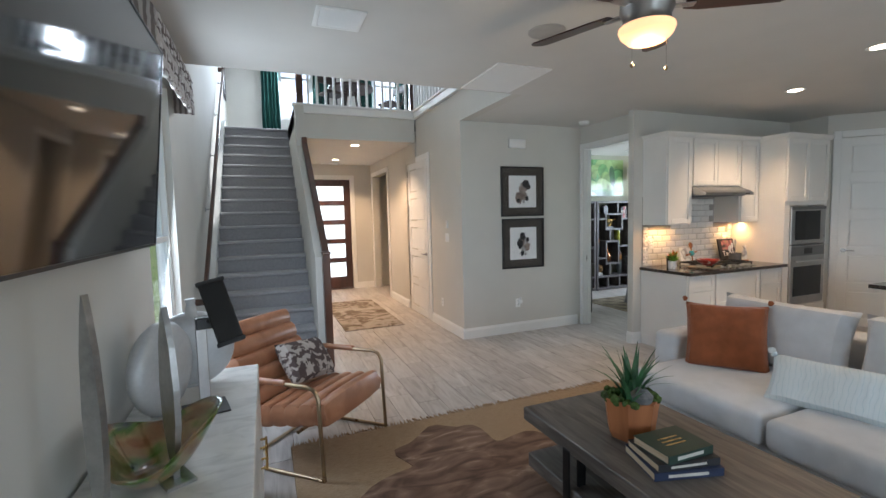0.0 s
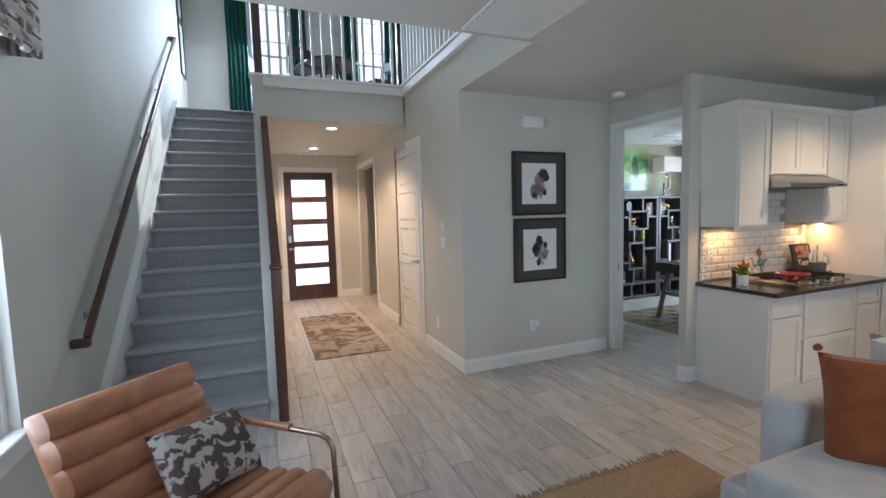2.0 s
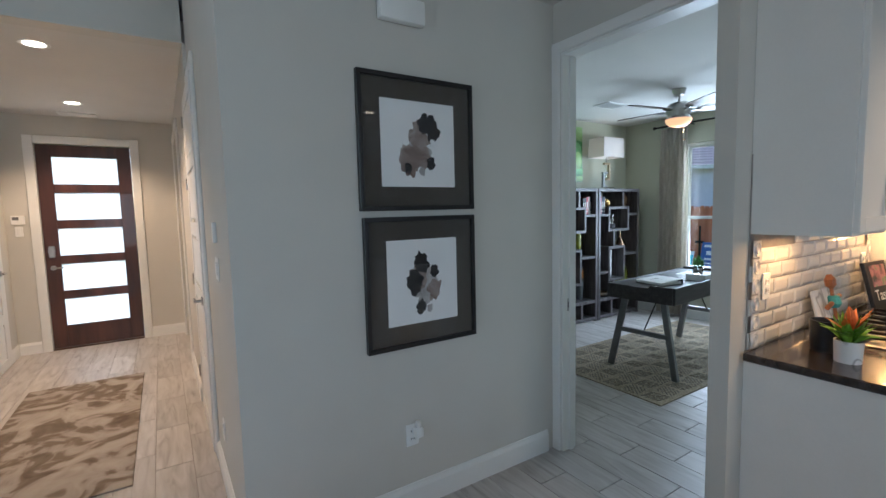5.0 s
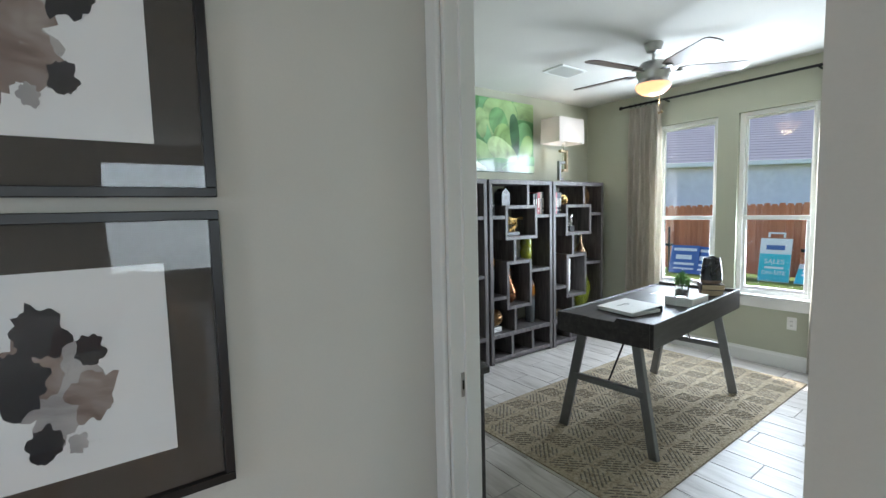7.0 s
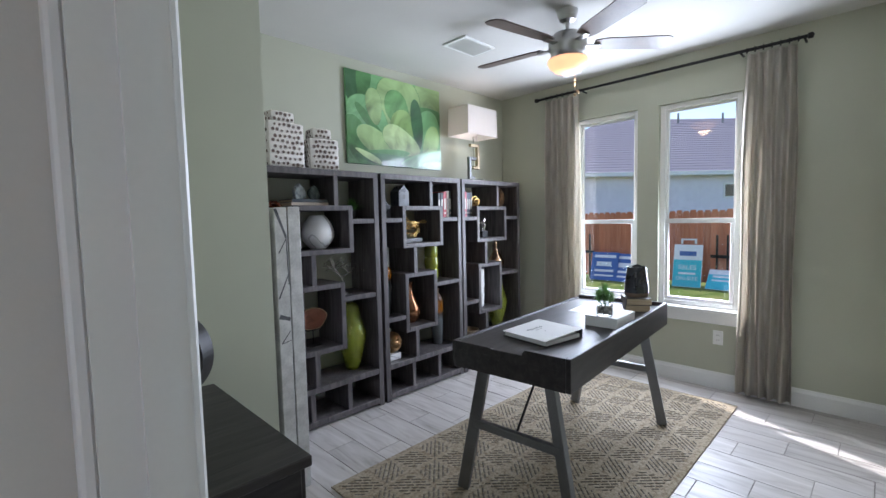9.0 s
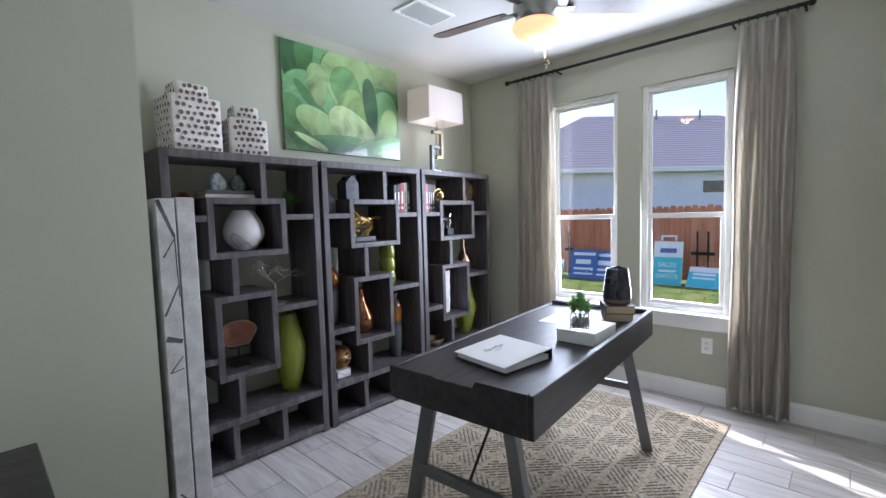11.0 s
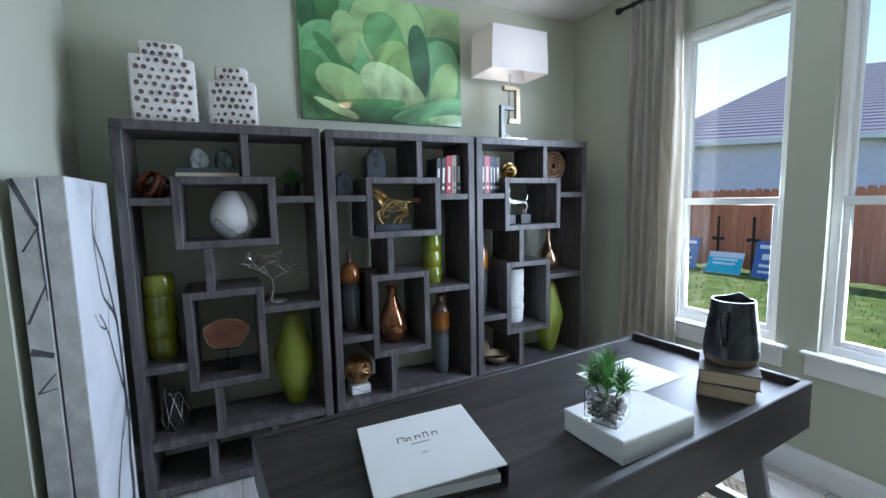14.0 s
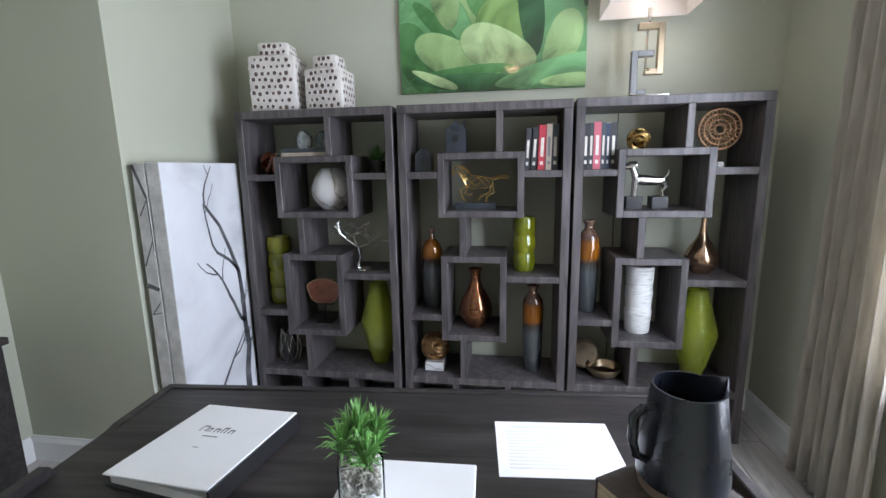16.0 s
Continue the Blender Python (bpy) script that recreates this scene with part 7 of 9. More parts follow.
def leaf_blade(label, x, y, h, w, turn):
    t = thing("leaf_sculpture", label, "sculpture", Matrix.Translation((x, y, 0.745)) @ Matrix.Rotation(radians(turn), 4, "Z"), group="silver leaf sculptures")
    prof = [(0.0, 0.012), (0.12, 0.016), (0.17, 0.5 * w), (0.35, 0.92 * w), (0.55, w), (0.78, 0.75 * w), (0.93, 0.32 * w), (1.0, 0.06 * w)]
    ol = [(-b, h * a) for a, b in prof] + [(b, h * a) for a, b in prof[::-1]]
    o = part("leaf", prism(bmesh.new(), ol, -0.009, 0.009, "y"), M_PEWTER, t)
    part("foot", box(-0.06, -0.045, 0, 0.06, 0.045, 0.012, 0.003), M_PEWTER, t)


leaf_blade("tall pointed silver leaf sculpture on the console", -0.135, 1.30, 0.665, 0.026, -30)
leaf_blade("shorter rounded silver leaf sculpture on the console", -0.03, 1.60, 0.57, 0.062, -62)


def disc_vase(label, x, y, r, turn, neck):
    t = thing("disc_vase", label, "vase", Matrix.Translation((x, y, 0.745)) @ Matrix.Rotation(radians(turn), 4, "Z"))
    bm = lathe(bmesh.new(), [(0.01, -0.052), (r * 0.6, -0.05), (r * 0.9, -0.036), (r, -0.012), (r, 0.012), (r * 0.9, 0.036), (r * 0.6, 0.05), (0.01, 0.052)], 40, Matrix.Translation((0, 0, r)) @ Matrix.Rotation(math.pi / 2, 4, "X"))
    part("disc", bm, M_SATIN, t, "", True)
    part("foot", box(-0.06, -0.035, 0, 0.06, 0.035, 0.012, 0.004), M_SATIN, t)
    if neck:
        part("neck", lathe(bmesh.new(), [(0.05, 2 * r - 0.03), (0.028, 2 * r), (0.02, 2 * r + 0.04), (0.026, 2 * r + 0.065), (0.02, 2 * r + 0.066)], 20), M_SATIN, t, "", True)


disc_vase("round flat silver vase on the console", -0.17, 2.22, 0.20, 70, False)
disc_vase("white round flat vase with a short neck on the console", -0.09, 2.53, 0.19, 12, True)
t = thing("tablet_stand", "tablet clamped on a steel post with a black base plate", "tablet stand", pose(-0.005, 2.17, 0.745, 0, 0, 12))
part("base_plate", box(-0.09, -0.09, 0, 0.09, 0.09, 0.008, 0.002), M_BLACK, t)
part("post", box(-0.022, -0.014, 0.008, 0.022, 0.014, 0.385, 0.003), M_METAL, t, "brushed steel post")
part("clamp", rod(bx(bmesh.new(), -0.02, -0.035, 0.365, 0.06, 0.03, 0.415, 0.004), (0.03, -0.03, 0.395), (0.06, -0.055, 0.43), 0.014), M_BLACK, t)
part("tablet", box(-0.052, -0.012, -0.145, 0.052, 0.0, 0.145, 0.006, Matrix.Translation((0.075, -0.06, 0.44)) @ Matrix.Rotation(radians(-22), 4, "X") @ Matrix.Rotation(radians(-12), 4, "Y")), M_SCREEN, t, "black tablet")
part("grip", bx(bx(bmesh.new(), -0.058, -0.016, -0.149, 0.058, 0.006, -0.13, 0.003, Matrix.Translation((0.075, -0.06, 0.44)) @ Matrix.Rotation(radians(-22), 4, "X") @ Matrix.Rotation(radians(-12), 4, "Y")), -0.058, -0.016, 0.13, 0.058, 0.006, 0.149, 0.003, Matrix.Translation((0.075, -0.06, 0.44)) @ Matrix.Rotation(radians(-22), 4, "X") @ Matrix.Rotation(radians(-12), 4, "Y")), M_BLACK, t)
t = thing("art_glass_bowl", "amber and green art glass bowl on the console", "bowl", pose(-0.10, 1.66, 0.745))
bm = bmesh.new()
rings = []
for k in range(9):
    f = k / 8
    rings.append([bm.verts.new(((0.05 + 0.13 * f ** 0.8) * (1 + 0.2 * f * math.sin(3 * a + 0.6)) * math.cos(a), (0.05 + 0.16 * f ** 0.8) * (1 + 0.2 * f * math.sin(3 * a + 0.6)) * math.sin(a), 0.003 + 0.15 * f ** 1.5 * (1 + 0.3 * math.sin(2 * a + 1)))) for a in (2 * math.pi * i / 40 for i in range(40))])
for a, b in zip(rings, rings[1:]):
    for i in range(40):
        bm.faces.new((a[i], a[(i + 1) % 40], b[(i + 1) % 40], b[i]))
bm.faces.new(rings[0][::-1])
M_ARTG = ramp_mat("swirled_art_glass", [(0.3, 0.35, 0.10, 0.02), (0.45, 0.60, 0.42, 0.20), (0.55, 0.12, 0.30, 0.02), (0.7, 0.02, 0.04, 0.02)], 5, 0.04, "noise", 2.5, 3, 0, coat=1.0)
M_ARTG.node_tree.nodes["Principled BSDF"].inputs["Transmission Weight"].default_value = 0.65
o = part("bowl", bm, M_ARTG, t, "", True)
s = o.modifiers.new("thick", "SOLIDIFY")
s.thickness = 0.005


# ceiling fans, lights, vents
M_BLADE = ramp_mat("dark_walnut_blade", [(0.3, 0.020, 0.010, 0.008), (0.6, 0.05, 0.024, 0.018), (0.8, 0.08, 0.04, 0.03)], 4, 0.35, "noise", 0.6, 6, 0.1, (1, 8, 8))
M_BLADEG = mat("grey_brown_blade", (0.13, 0.10, 0.085), 0.4, 0.15, 6, 0.05, 60)
M_BOWL = glow("lit_frosted_bowl", (1.0, 0.55, 0.26), 0.7)


def ceiling_fan(label, x, y, z, drop, turn, r, blade_mat, chains):
    f = thing("ceiling_fan", label, "ceiling fan", pose(x, y, 0, 0, 0, turn))
    part("canopy", lathe(bmesh.new(), [(0.02, H - 0.07), (0.05, H - 0.06), (0.065, H - 0.02), (0.068, H)], 28), M_METAL, f, "", True)
    part("downrod", rod(bmesh.new(), (0, 0, z + 0.08), (0, 0, H - 0.06), 0.012), M_METAL, f)
    part("motor", lathe(bmesh.new(), [(0.03, z + 0.10), (0.09, z + 0.085), (0.118, z + 0.05), (0.122, z), (0.105, z - 0.035), (0.11, z - 0.06), (0.125, z - 0.075)], 36), M_METAL, f, "brushed nickel motor housing", True)
    part("light_bowl", lathe(bmesh.new(), [(0.125, z - 0.076), (0.127, z - 0.088), (0.115, z - 0.115), (0.085, z - 0.142), (0.04, z - 0.157), (0.005, z - 0.16)], 36), M_BOWL, f, "lit frosted glass bowl", True)
    for k in range(5):
        m = Matrix.Rotation(2 * math.pi * k / 5, 4, "Z")
        b = part("blade", prism(bmesh.new(), [(0.17, -0.045), (0.24, -0.062), (r - 0.04, -0.07), (r - 0.01, -0.05), (r, 0), (r - 0.01, 0.05), (r - 0.04, 0.07), (0.24, 0.062), (0.17, 0.045)], -0.004, 0.004, "z", m @ Matrix.Translation((0, 0, z + 0.02)) @ Matrix.Rotation(radians(-11), 4, "X")), blade_mat, f)
        part("blade_iron", box(0.10, -0.022, z + 0.004, 0.21, 0.022, z + 0.012, 0.003, m), M_METAL, b)
    for sx, ln in chains:
        a = radians(sx)
        cx, cy = 0.085 * math.cos(a), 0.085 * math.sin(a)
        ch = part("pull_chain", rod(bmesh.new(), (cx, cy, z - 0.06 - ln), (cx, cy, z - 0.06), 0.0016, n=5), M_CHROME, f)
        part("chain_ball", lathe(bmesh.new(), [(0.002, -0.012), (0.010, -0.004), (0.009, 0.006), (0.002, 0.012)], 12, Matrix.Translation((cx, cy, z - 0.06 - ln))), M_BRONZE, ch, "", True)


ceiling_fan("ceiling fan with dark wood blades and a lit bowl", 2.0, 1.63, 2.52, 0.2, -33, 0.63, M_BLADE, ((-150, 0.20), (-20, 0.22)))
ceiling_fan("ceiling fan with brown blades and a lit bowl in the office", 6.975, 5.72, 2.51, 0.2, 26, 0.66, M_BLADEG, ((-130, 0.24), (-30, 0.22)))


def vent(label, x0, y0, x1, y1, n, along_x=True, z=H, back=None):
    t = thing("ceiling_vent", label, "vent")
    w = 0.025
    part("frame", bx(bx(bx(box(x0, y0, z - 0.012, x1, y0 + w, z, 0.003), x0, y1 - w, z - 0.012, x1, y1, z, 0.003), x0, y0 + w, z - 0.012, x0 + w, y1 - w, z, 0.003), x1 - w, y0 + w, z - 0.012, x1, y1 - w, z, 0.003), M_WHITE, t)
    part("backing", box(x0 + w, y0 + w, z - 0.003, x1 - w, y1 - w, z - 0.0005), back or M_GREYMETAL, t)
    for i in range(n):
        f = (i + 0.5) / n
        if along_x:
            y = y0 + w + (y1 - y0 - 2 * w) * f
            m = Matrix.Translation(((x0 + x1) / 2, y, z - 0.008)) @ Matrix.Rotation(radians(-16), 4, "X")
            part("slat", box(-(x1 - x0) / 2 + w, -(y1 - y0) / n * 0.41, -0.001, (x1 - x0) / 2 - w, (y1 - y0) / n * 0.41, 0.001, 0, m), M_WHITE, t)
        else:
            xx = x0 + w + (x1 - x0 - 2 * w) * f
            m = Matrix.Translation((xx, (y0 + y1) / 2, z - 0.008)) @ Matrix.Rotation(radians(22), 4, "Y")
            part("slat", box(-(x1 - x0) / n * 0.48, -(y1 - y0) / 2 + w, -0.001, (x1 - x0) / n * 0.48, (y1 - y0) / 2 - w, 0.001, 0, m), M_WHITE, t)


vent("white ceiling air vent with slats", 0.60, 2.55, 0.88, 2.82, 9, False)
vent("large white return air grille in the ceiling", 2.0, 3.05, 2.50, 3.74, 9, True)
vent("white ceiling air vent in the office", 6.755, 6.40, 7.10, 6.635, 8, False)
vent("white ceiling air vent near the entrance", 1.45, 9.58, 1.80, 9.75, 6, True)


def can(label, x, y):
    t = thing("downlight", label, "downlight", group="recessed downlights")
    part("trim_ring", lathe(bmesh.new(), [(0.062, H - 0.0005), (0.085, H - 0.004), (0.088, H - 0.0015), (0.088, H)], 28, Matrix.Translation((x, y, 0))), M_WHITE, t, "", True)
    part("lens", lathe(bmesh.new(), [(0.062, H - 0.003), (0.01, H - 0.0025)], 24, Matrix.Translation((x, y, 0))), M_CANGLOW, t, "lit lens")


for q in ((1.70, 7.20), (1.66, 9.06), (5.26, 2.85), (4.55, 1.88)):
    can("round recessed ceiling downlight, lit", *q)
t = thing("ceiling_speaker", "round flush ceiling loudspeaker", "loudspeaker")
part("grille", lathe(bmesh.new(), [(0.118, H), (0.118, H - 0.005), (0.11, H - 0.008), (0.01, H - 0.009)], 36, Matrix.Translation((2.02, 2.45, 0))), mat("grey_speaker_mesh", (0.42, 0.41, 0.39), 0.7, 0.05, 20, 0.4, 400), t, "", True)
t = thing("smoke_detector", "round white smoke detector on the ceiling", "smoke detector")
part("body", lathe(bmesh.new(), [(0.065, H), (0.065, H - 0.02), (0.055, H - 0.035), (0.03, H - 0.042), (0.004, H - 0.043)], 28, Matrix.Translation((4.16, 4.67, 0))), M_WHITE, t, "", True)

# ---- kitchen ----
made = {ob.name for ob in bpy.data.objects}
def shaker(parent, name, x0, z0, x1, z1, y, m=None, rail=0.055):
    """A shaker front: frame proud of a flat panel; front faces -y."""
    bm = bmesh.new()
    bx(bm, x0, y - 0.019, z0, x0 + rail, y, z1, 0.002)
    bx(bm, x1 - rail, y - 0.019, z0, x1, y, z1, 0.002)
    bx(bm, x0 + rail, y - 0.0188, z0, x1 - rail, y, z0 + rail, 0.002)
    bx(bm, x0 + rail, y - 0.0188, z1 - rail, x1 - rail, y, z1, 0.002)
    bx(bm, x0 + rail - 0.002, y - 0.008, z0 + rail - 0.002, x1 - rail + 0.002, y - 0.001, z1 - rail + 0.002)
    return part(name, bm, M_CAB, parent)


KY, KF = 3.954, 3.34
BASE = ((4.385, 4.80, "single"), (4.802, 5.55, "drawers"), (5.552, 5.935, "single"))
for x0, x1, k in BASE:
    t = thing("base_cabinet", "white shaker base cabinet with %s" % ("two wide drawers" if k == "drawers" else "a drawer over a door"), "cabinet", group="kitchen base cabinets")
    part("body", box(x0, KF, 0.11, x1, KY, 0.878), M_CAB, t)
    part("toe_kick", box(x0 + (0.0 if x0 > 4.4 else 0.0), KF + 0.07, 0, x1, KY, 0.109), M_CAB, t)
    if k == "drawers":
        shaker(t, "drawer_front", x0 + 0.015, 0.12, x1 - 0.015, 0.485, KF)
        shaker(t, "drawer_front", x0 + 0.015, 0.495, x1 - 0.015, 0.865, KF)
    else:
        shaker(t, "drawer_front", x0 + 0.015, 0.70, x1 - 0.015, 0.865, KF, None, 0.04)
        shaker(t, "door", x0 + 0.015, 0.12, x1 - 0.015, 0.69, KF)
t = thing("countertop", "dark polished stone countertop", "countertop")
part("slab", box(4.345, 3.26, 0.88, 5.937, KY - 0.012, 0.914, 0.004), M_COUNTER, t)

UP = ((4.40, 4.79, 1.41, 1), (4.792, 5.60, 1.845, 2), (5.602, 5.935, 1.41, 1))
for x0, x1, z0, n in UP:
    t = thing("wall_cabinet", "white shaker wall cabinet with %s" % ("two doors over the hood" if n == 2 else "one door"), "cabinet", group="kitchen wall cabinets")
    part("body", box(x0, 3.63, z0, x1, KY, 2.39), M_CAB, t)
    for i in range(n):
        w = (x1 - x0 - 0.02) / n
        shaker(t, "door", x0 + 0.01 + w * i + 0.002, z0 + 0.012, x0 + 0.01 + w * (i + 1) - 0.002, 2.38, 3.63)
    part("crown", prism(bmesh.new(), [(3.62, 2.39), (KY, 2.39), (KY, 2.44), (3.585, 2.44), (3.59, 2.425), (3.612, 2.405)], x0, x1, "x"), M_CAB, t)
crown_end = thing("crown_return", "white crown moulding along the cabinet end", "crown moulding")
part("crown", prism(bmesh.new(), [(4.4, 2.39), (4.365, 2.44), (4.4, 2.44)], 3.59, KY, "y"), M_CAB, crown_end)

t = thing("range_hood", "stainless steel range hood under the cabinets", "range hood")
part("body", prism(bmesh.new(), [(3.95, 1.735), (3.95, 1.843), (3.62, 1.843), (3.50, 1.79), (3.46, 1.76), (3.46, 1.735)], 4.795, 5.597, "x"), M_METAL, t)
part("filter", box(4.85, 3.52, 1.728, 5.54, 3.9, 1.7345), M_GREYMETAL, t)
part("lip", box(4.795, 3.452, 1.735, 5.597, 3.4595, 1.765, 0.002), M_METAL, t)
part("button", box(5.45, 3.449, 1.745, 5.52, 3.4525, 1.757), M_BLACK, t)

# tall cabinet with ovens
t = thing("oven_cabinet", "tall white cabinet holding a microwave and an oven", "cabinet")
part("body", bx(bx(bx(bx(box(5.94, 3.32, 0.10, 6.76, KY, 0.395), 5.94, 3.32, 1.60, 6.76, KY, 2.39), 5.94, 3.32, 0.395, 6.04, KY, 1.60), 6.72, 3.32, 0.395, 6.76, KY, 1.60), 6.04, 3.5, 0.395, 6.72, KY, 1.60), M_CAB, t)
part("toe_kick", box(5.94, 3.39, 0, 6.76, KY, 0.099), M_CAB, t)
shaker(t, "door", 5.955, 1.65, 6.348, 2.38, 3.32)
shaker(t, "door", 6.352, 1.65, 6.745, 2.38, 3.32)
shaker(t, "drawer_front", 5.955, 0.115, 6.745, 0.375, 3.32)
part("crown", prism(bmesh.new(), [(3.30, 2.39), (KY, 2.39), (KY, 2.44), (3.265, 2.44), (3.27, 2.425), (3.292, 2.405)], 5.925, 6.775, "x"), M_CAB, t)
mw = thing("microwave", "built-in stainless steel microwave with a dark window", "microwave")
part("front", box(6.045, 3.30, 1.13, 6.715, 3.34, 1.585, 0.004), M_METAL, mw)
part("window", box(6.12, 3.296, 1.18, 6.60, 3.3005, 1.53), M_SCREEN, mw, "dark glass window")
part("control_panel", box(6.045, 3.297, 1.545, 6.715, 3.3003, 1.58), M_GREYMETAL, mw)
ov = thing("wall_oven", "built-in stainless steel wall oven", "oven")
part("front", box(6.045, 3.30, 0.40, 6.715, 3.34, 1.12, 0.004), M_METAL, ov)
part("control_panel", box(6.06, 3.297, 0.99, 6.70, 3.3003, 1.10), M_GREYMETAL, ov)
part("display", box(6.30, 3.2955, 1.01, 6.46, 3.2972, 1.08), M_BLACK, ov)
part("window", box(6.11, 3.296, 0.50, 6.65, 3.3005, 0.86), M_SCREEN, ov, "dark glass window")
part("handle", rod(rod(rod(bmesh.new(), (6.08, 3.255, 0.93), (6.68, 3.255, 0.93), 0.011), (6.12, 3.30, 0.93), (6.12, 3.255, 0.93), 0.008), (6.64, 3.30, 0.93), (6.64, 3.255, 0.93), 0.008), M_CHROME, ov, "", True)

# backsplash tiles
M_TILE = mat("glossy_white_tile", (0.76, 0.74, 0.71), 0.14, 0.02, 6, 0.04, 30, coat=0.5, islands=0.03)
sp = tagged(new("backsplash"), "glossy white bevelled wall tiles behind the cooktop", "backsplash", kind="structure")
part("bedding", box(4.395, KY - 0.004, 0.915, 5.935, KY - 0.0005, 1.74), M_GROUT, sp)
tw, th = 0.148, 0.072


def tile_mesh():
    b = bmesh.new()
    prism(b, [(0.002, 0.002), (tw - 0.002, 0.002), (tw - 0.002, th - 0.002), (0.002, th - 0.002)], -0.006, 0, "y")
    v = [b.verts.new(q) for q in ((0.016, -0.011, 0.016), (tw - 0.016, -0.011, 0.016), (tw - 0.016, -0.011, th - 0.016), (0.016, -0.011, th - 0.016), (0.002, -0.0061, 0.002), (tw - 0.002, -0.0061, 0.002), (tw - 0.002, -0.0061, th - 0.002), (0.002, -0.0061, th - 0.002))]
    b.faces.new((v[0], v[1], v[2], v[3]))
    for i in range(4):
        b.faces.new((v[4 + i], v[4 + (i + 1) % 4], v[(i + 1) % 4], v[i]))
    return b


tile0 = part("tile", tile_mesh(), M_TILE, sp)
tile0.location = (4.398, KY - 0.0045, 0.916)
nrow = 0
z = 0.916
while z + th < 1.74:
    x = 4.398 - (tw / 2 if nrow % 2 else 0)
    while x + tw < 5.94:
        ok = x >= 4.39 and (z + th < 1.412 or (x > 4.79 and x + tw < 5.60))
        if ok and not (nrow == 0 and x < 4.40):
            o = new("tile", tile0.data)
            o.parent = sp
            o.location = (x, KY - 0.0045, z)
        x += tw
    z += th
    nrow += 1
# relief border tiles
M_RELIEF = M_TILE
for cx in (4.435, 5.885):
    for k in range(6):
        zc = 0.956 + 0.078 * k
        bm = bmesh.new()
        bx(bm, cx - 0.036, KY - 0.017, zc - 0.036, cx + 0.036, KY - 0.0158, zc + 0.036, 0.0005)
        for r in (0.028, 0.016):
            tube(bm, [(cx + r * math.cos(a), KY - 0.017, zc + r * math.sin(a)) for a in (2 * math.pi * i / 14 for i in range(14))], 0.004, 5, True)
        part("relief_tile", bm, M_TILE, sp, "square tile with raised rings", True)

# cooktop
ck = thing("cooktop", "steel gas cooktop with black iron grates", "cooktop")
part("pan", box(4.84, 3.38, 0.9145, 5.56, 3.86, 0.922, 0.003), M_METAL, ck)
for i in range(3):
    x0 = 4.86 + 0.232 * i
    g = bmesh.new()
    for q in ((x0, 3.41, x0 + 0.215, 3.422), (x0, 3.818, x0 + 0.215, 3.83), (x0, 3.422, x0 + 0.012, 3.818), (x0 + 0.203, 3.422, x0 + 0.215, 3.818), (x0 + 0.1, 3.422, x0 + 0.112, 3.818), (x0 + 0.012, 3.61, x0 + 0.1, 3.622), (x0 + 0.112, 3.61, x0 + 0.203, 3.622)):
        bx(g, q[0], q[1], 0.946, q[2], q[3], 0.960, 0.003)
    for q in ((x0 + 0.004, 3.414), (x0 + 0.203, 3.414), (x0 + 0.004, 3.82), (x0 + 0.203, 3.82)):
        bx(g, q[0], q[1], 0.9222, q[0] + 0.01, q[1] + 0.01, 0.947)
    part("grate", g, M_BLACK, ck, "black cast iron grate")
    for y in (3.51, 3.73):
        part("burner", lathe(bmesh.new(), [(0.04, 0.9222), (0.04, 0.93), (0.028, 0.938), (0.004, 0.939)], 18, Matrix.Translation((x0 + 0.106, y, 0))), M_BLACK, ck, "", True)
for i in range(5):
    part("knob", lathe(bmesh.new(), [(0.018, 0.9222), (0.017, 0.94), (0.004, 0.941)], 14, Matrix.Translation((5.0 + 0.1 * i, 3.395, 0))), M_METAL, ck, "", True)

# things on the counter
t = thing("counter_plant", "leafy plant with an orange bloom in a pale pot", "plant", pose(4.55, 3.66, 0.914))
part("pot", lathe(bmesh.new(), [(0.042, 0), (0.045, 0.06), (0.046, 0.085), (0.04, 0.085), (0.038, 0.07)], 20), M_PORC, t, "", True)
part("leaves", tufts(bmesh.new(), 34, 0.02, 0.15, 31, 0.014, 0.075, 1.0), mat("bright_leaf", (0.14, 0.30, 0.03), 0.45, 0.3, 20, 0.1, 80), t)
part("bloom", tufts(bmesh.new(), 10, 0.01, 0.12, 32, 0.016, 0.12, 0.1), mat("orange_bloom", (0.55, 0.16, 0.03), 0.5, 0.2, 20, 0.1, 80), t, "orange bloom")
t = thing("black_crock", "small black pot behind the plant", "pot", pose(4.65, 3.76, 0.914))
part("body", lathe(bmesh.new(), [(0.05, 0), (0.055, 0.1), (0.056, 0.13), (0.05, 0.13), (0.045, 0.1)], 20), M_BLACK, t, "", True)
t = thing("red_bowl", "wide shallow red patterned bowl on the counter", "bowl", pose(4.80, 3.42, 0.923 + 0.036))
part("bowl", lathe(bmesh.new(), [(0.05, 0), (0.055, 0.008), (0.10, 0.035), (0.125, 0.062), (0.12, 0.063), (0.09, 0.038), (0.01, 0.016)], 30), ramp_mat("red_white_glaze", [(0.4, 0.26, 0.025, 0.02), (0.55, 0.36, 0.05, 0.035), (0.62, 0.6, 0.42, 0.36)], 26, 0.25, "noise", 0.5, 3, 0, coat=0.5), t, "", True)
t = thing("cutting_board", "white marble board with crossed wooden handles leaning on the tiles", "board", pose(5.03, 3.86, 0.9145, -12))
part("board", box(-0.09, 0, 0, 0.09, 0.014, 0.20, 0.004), M_PORC, t)
t = thing("wooden_utensils", "wooden spatulas with a teal tie against the tiles", "utensils", pose(5.12, 3.85, 0.9145, -10))
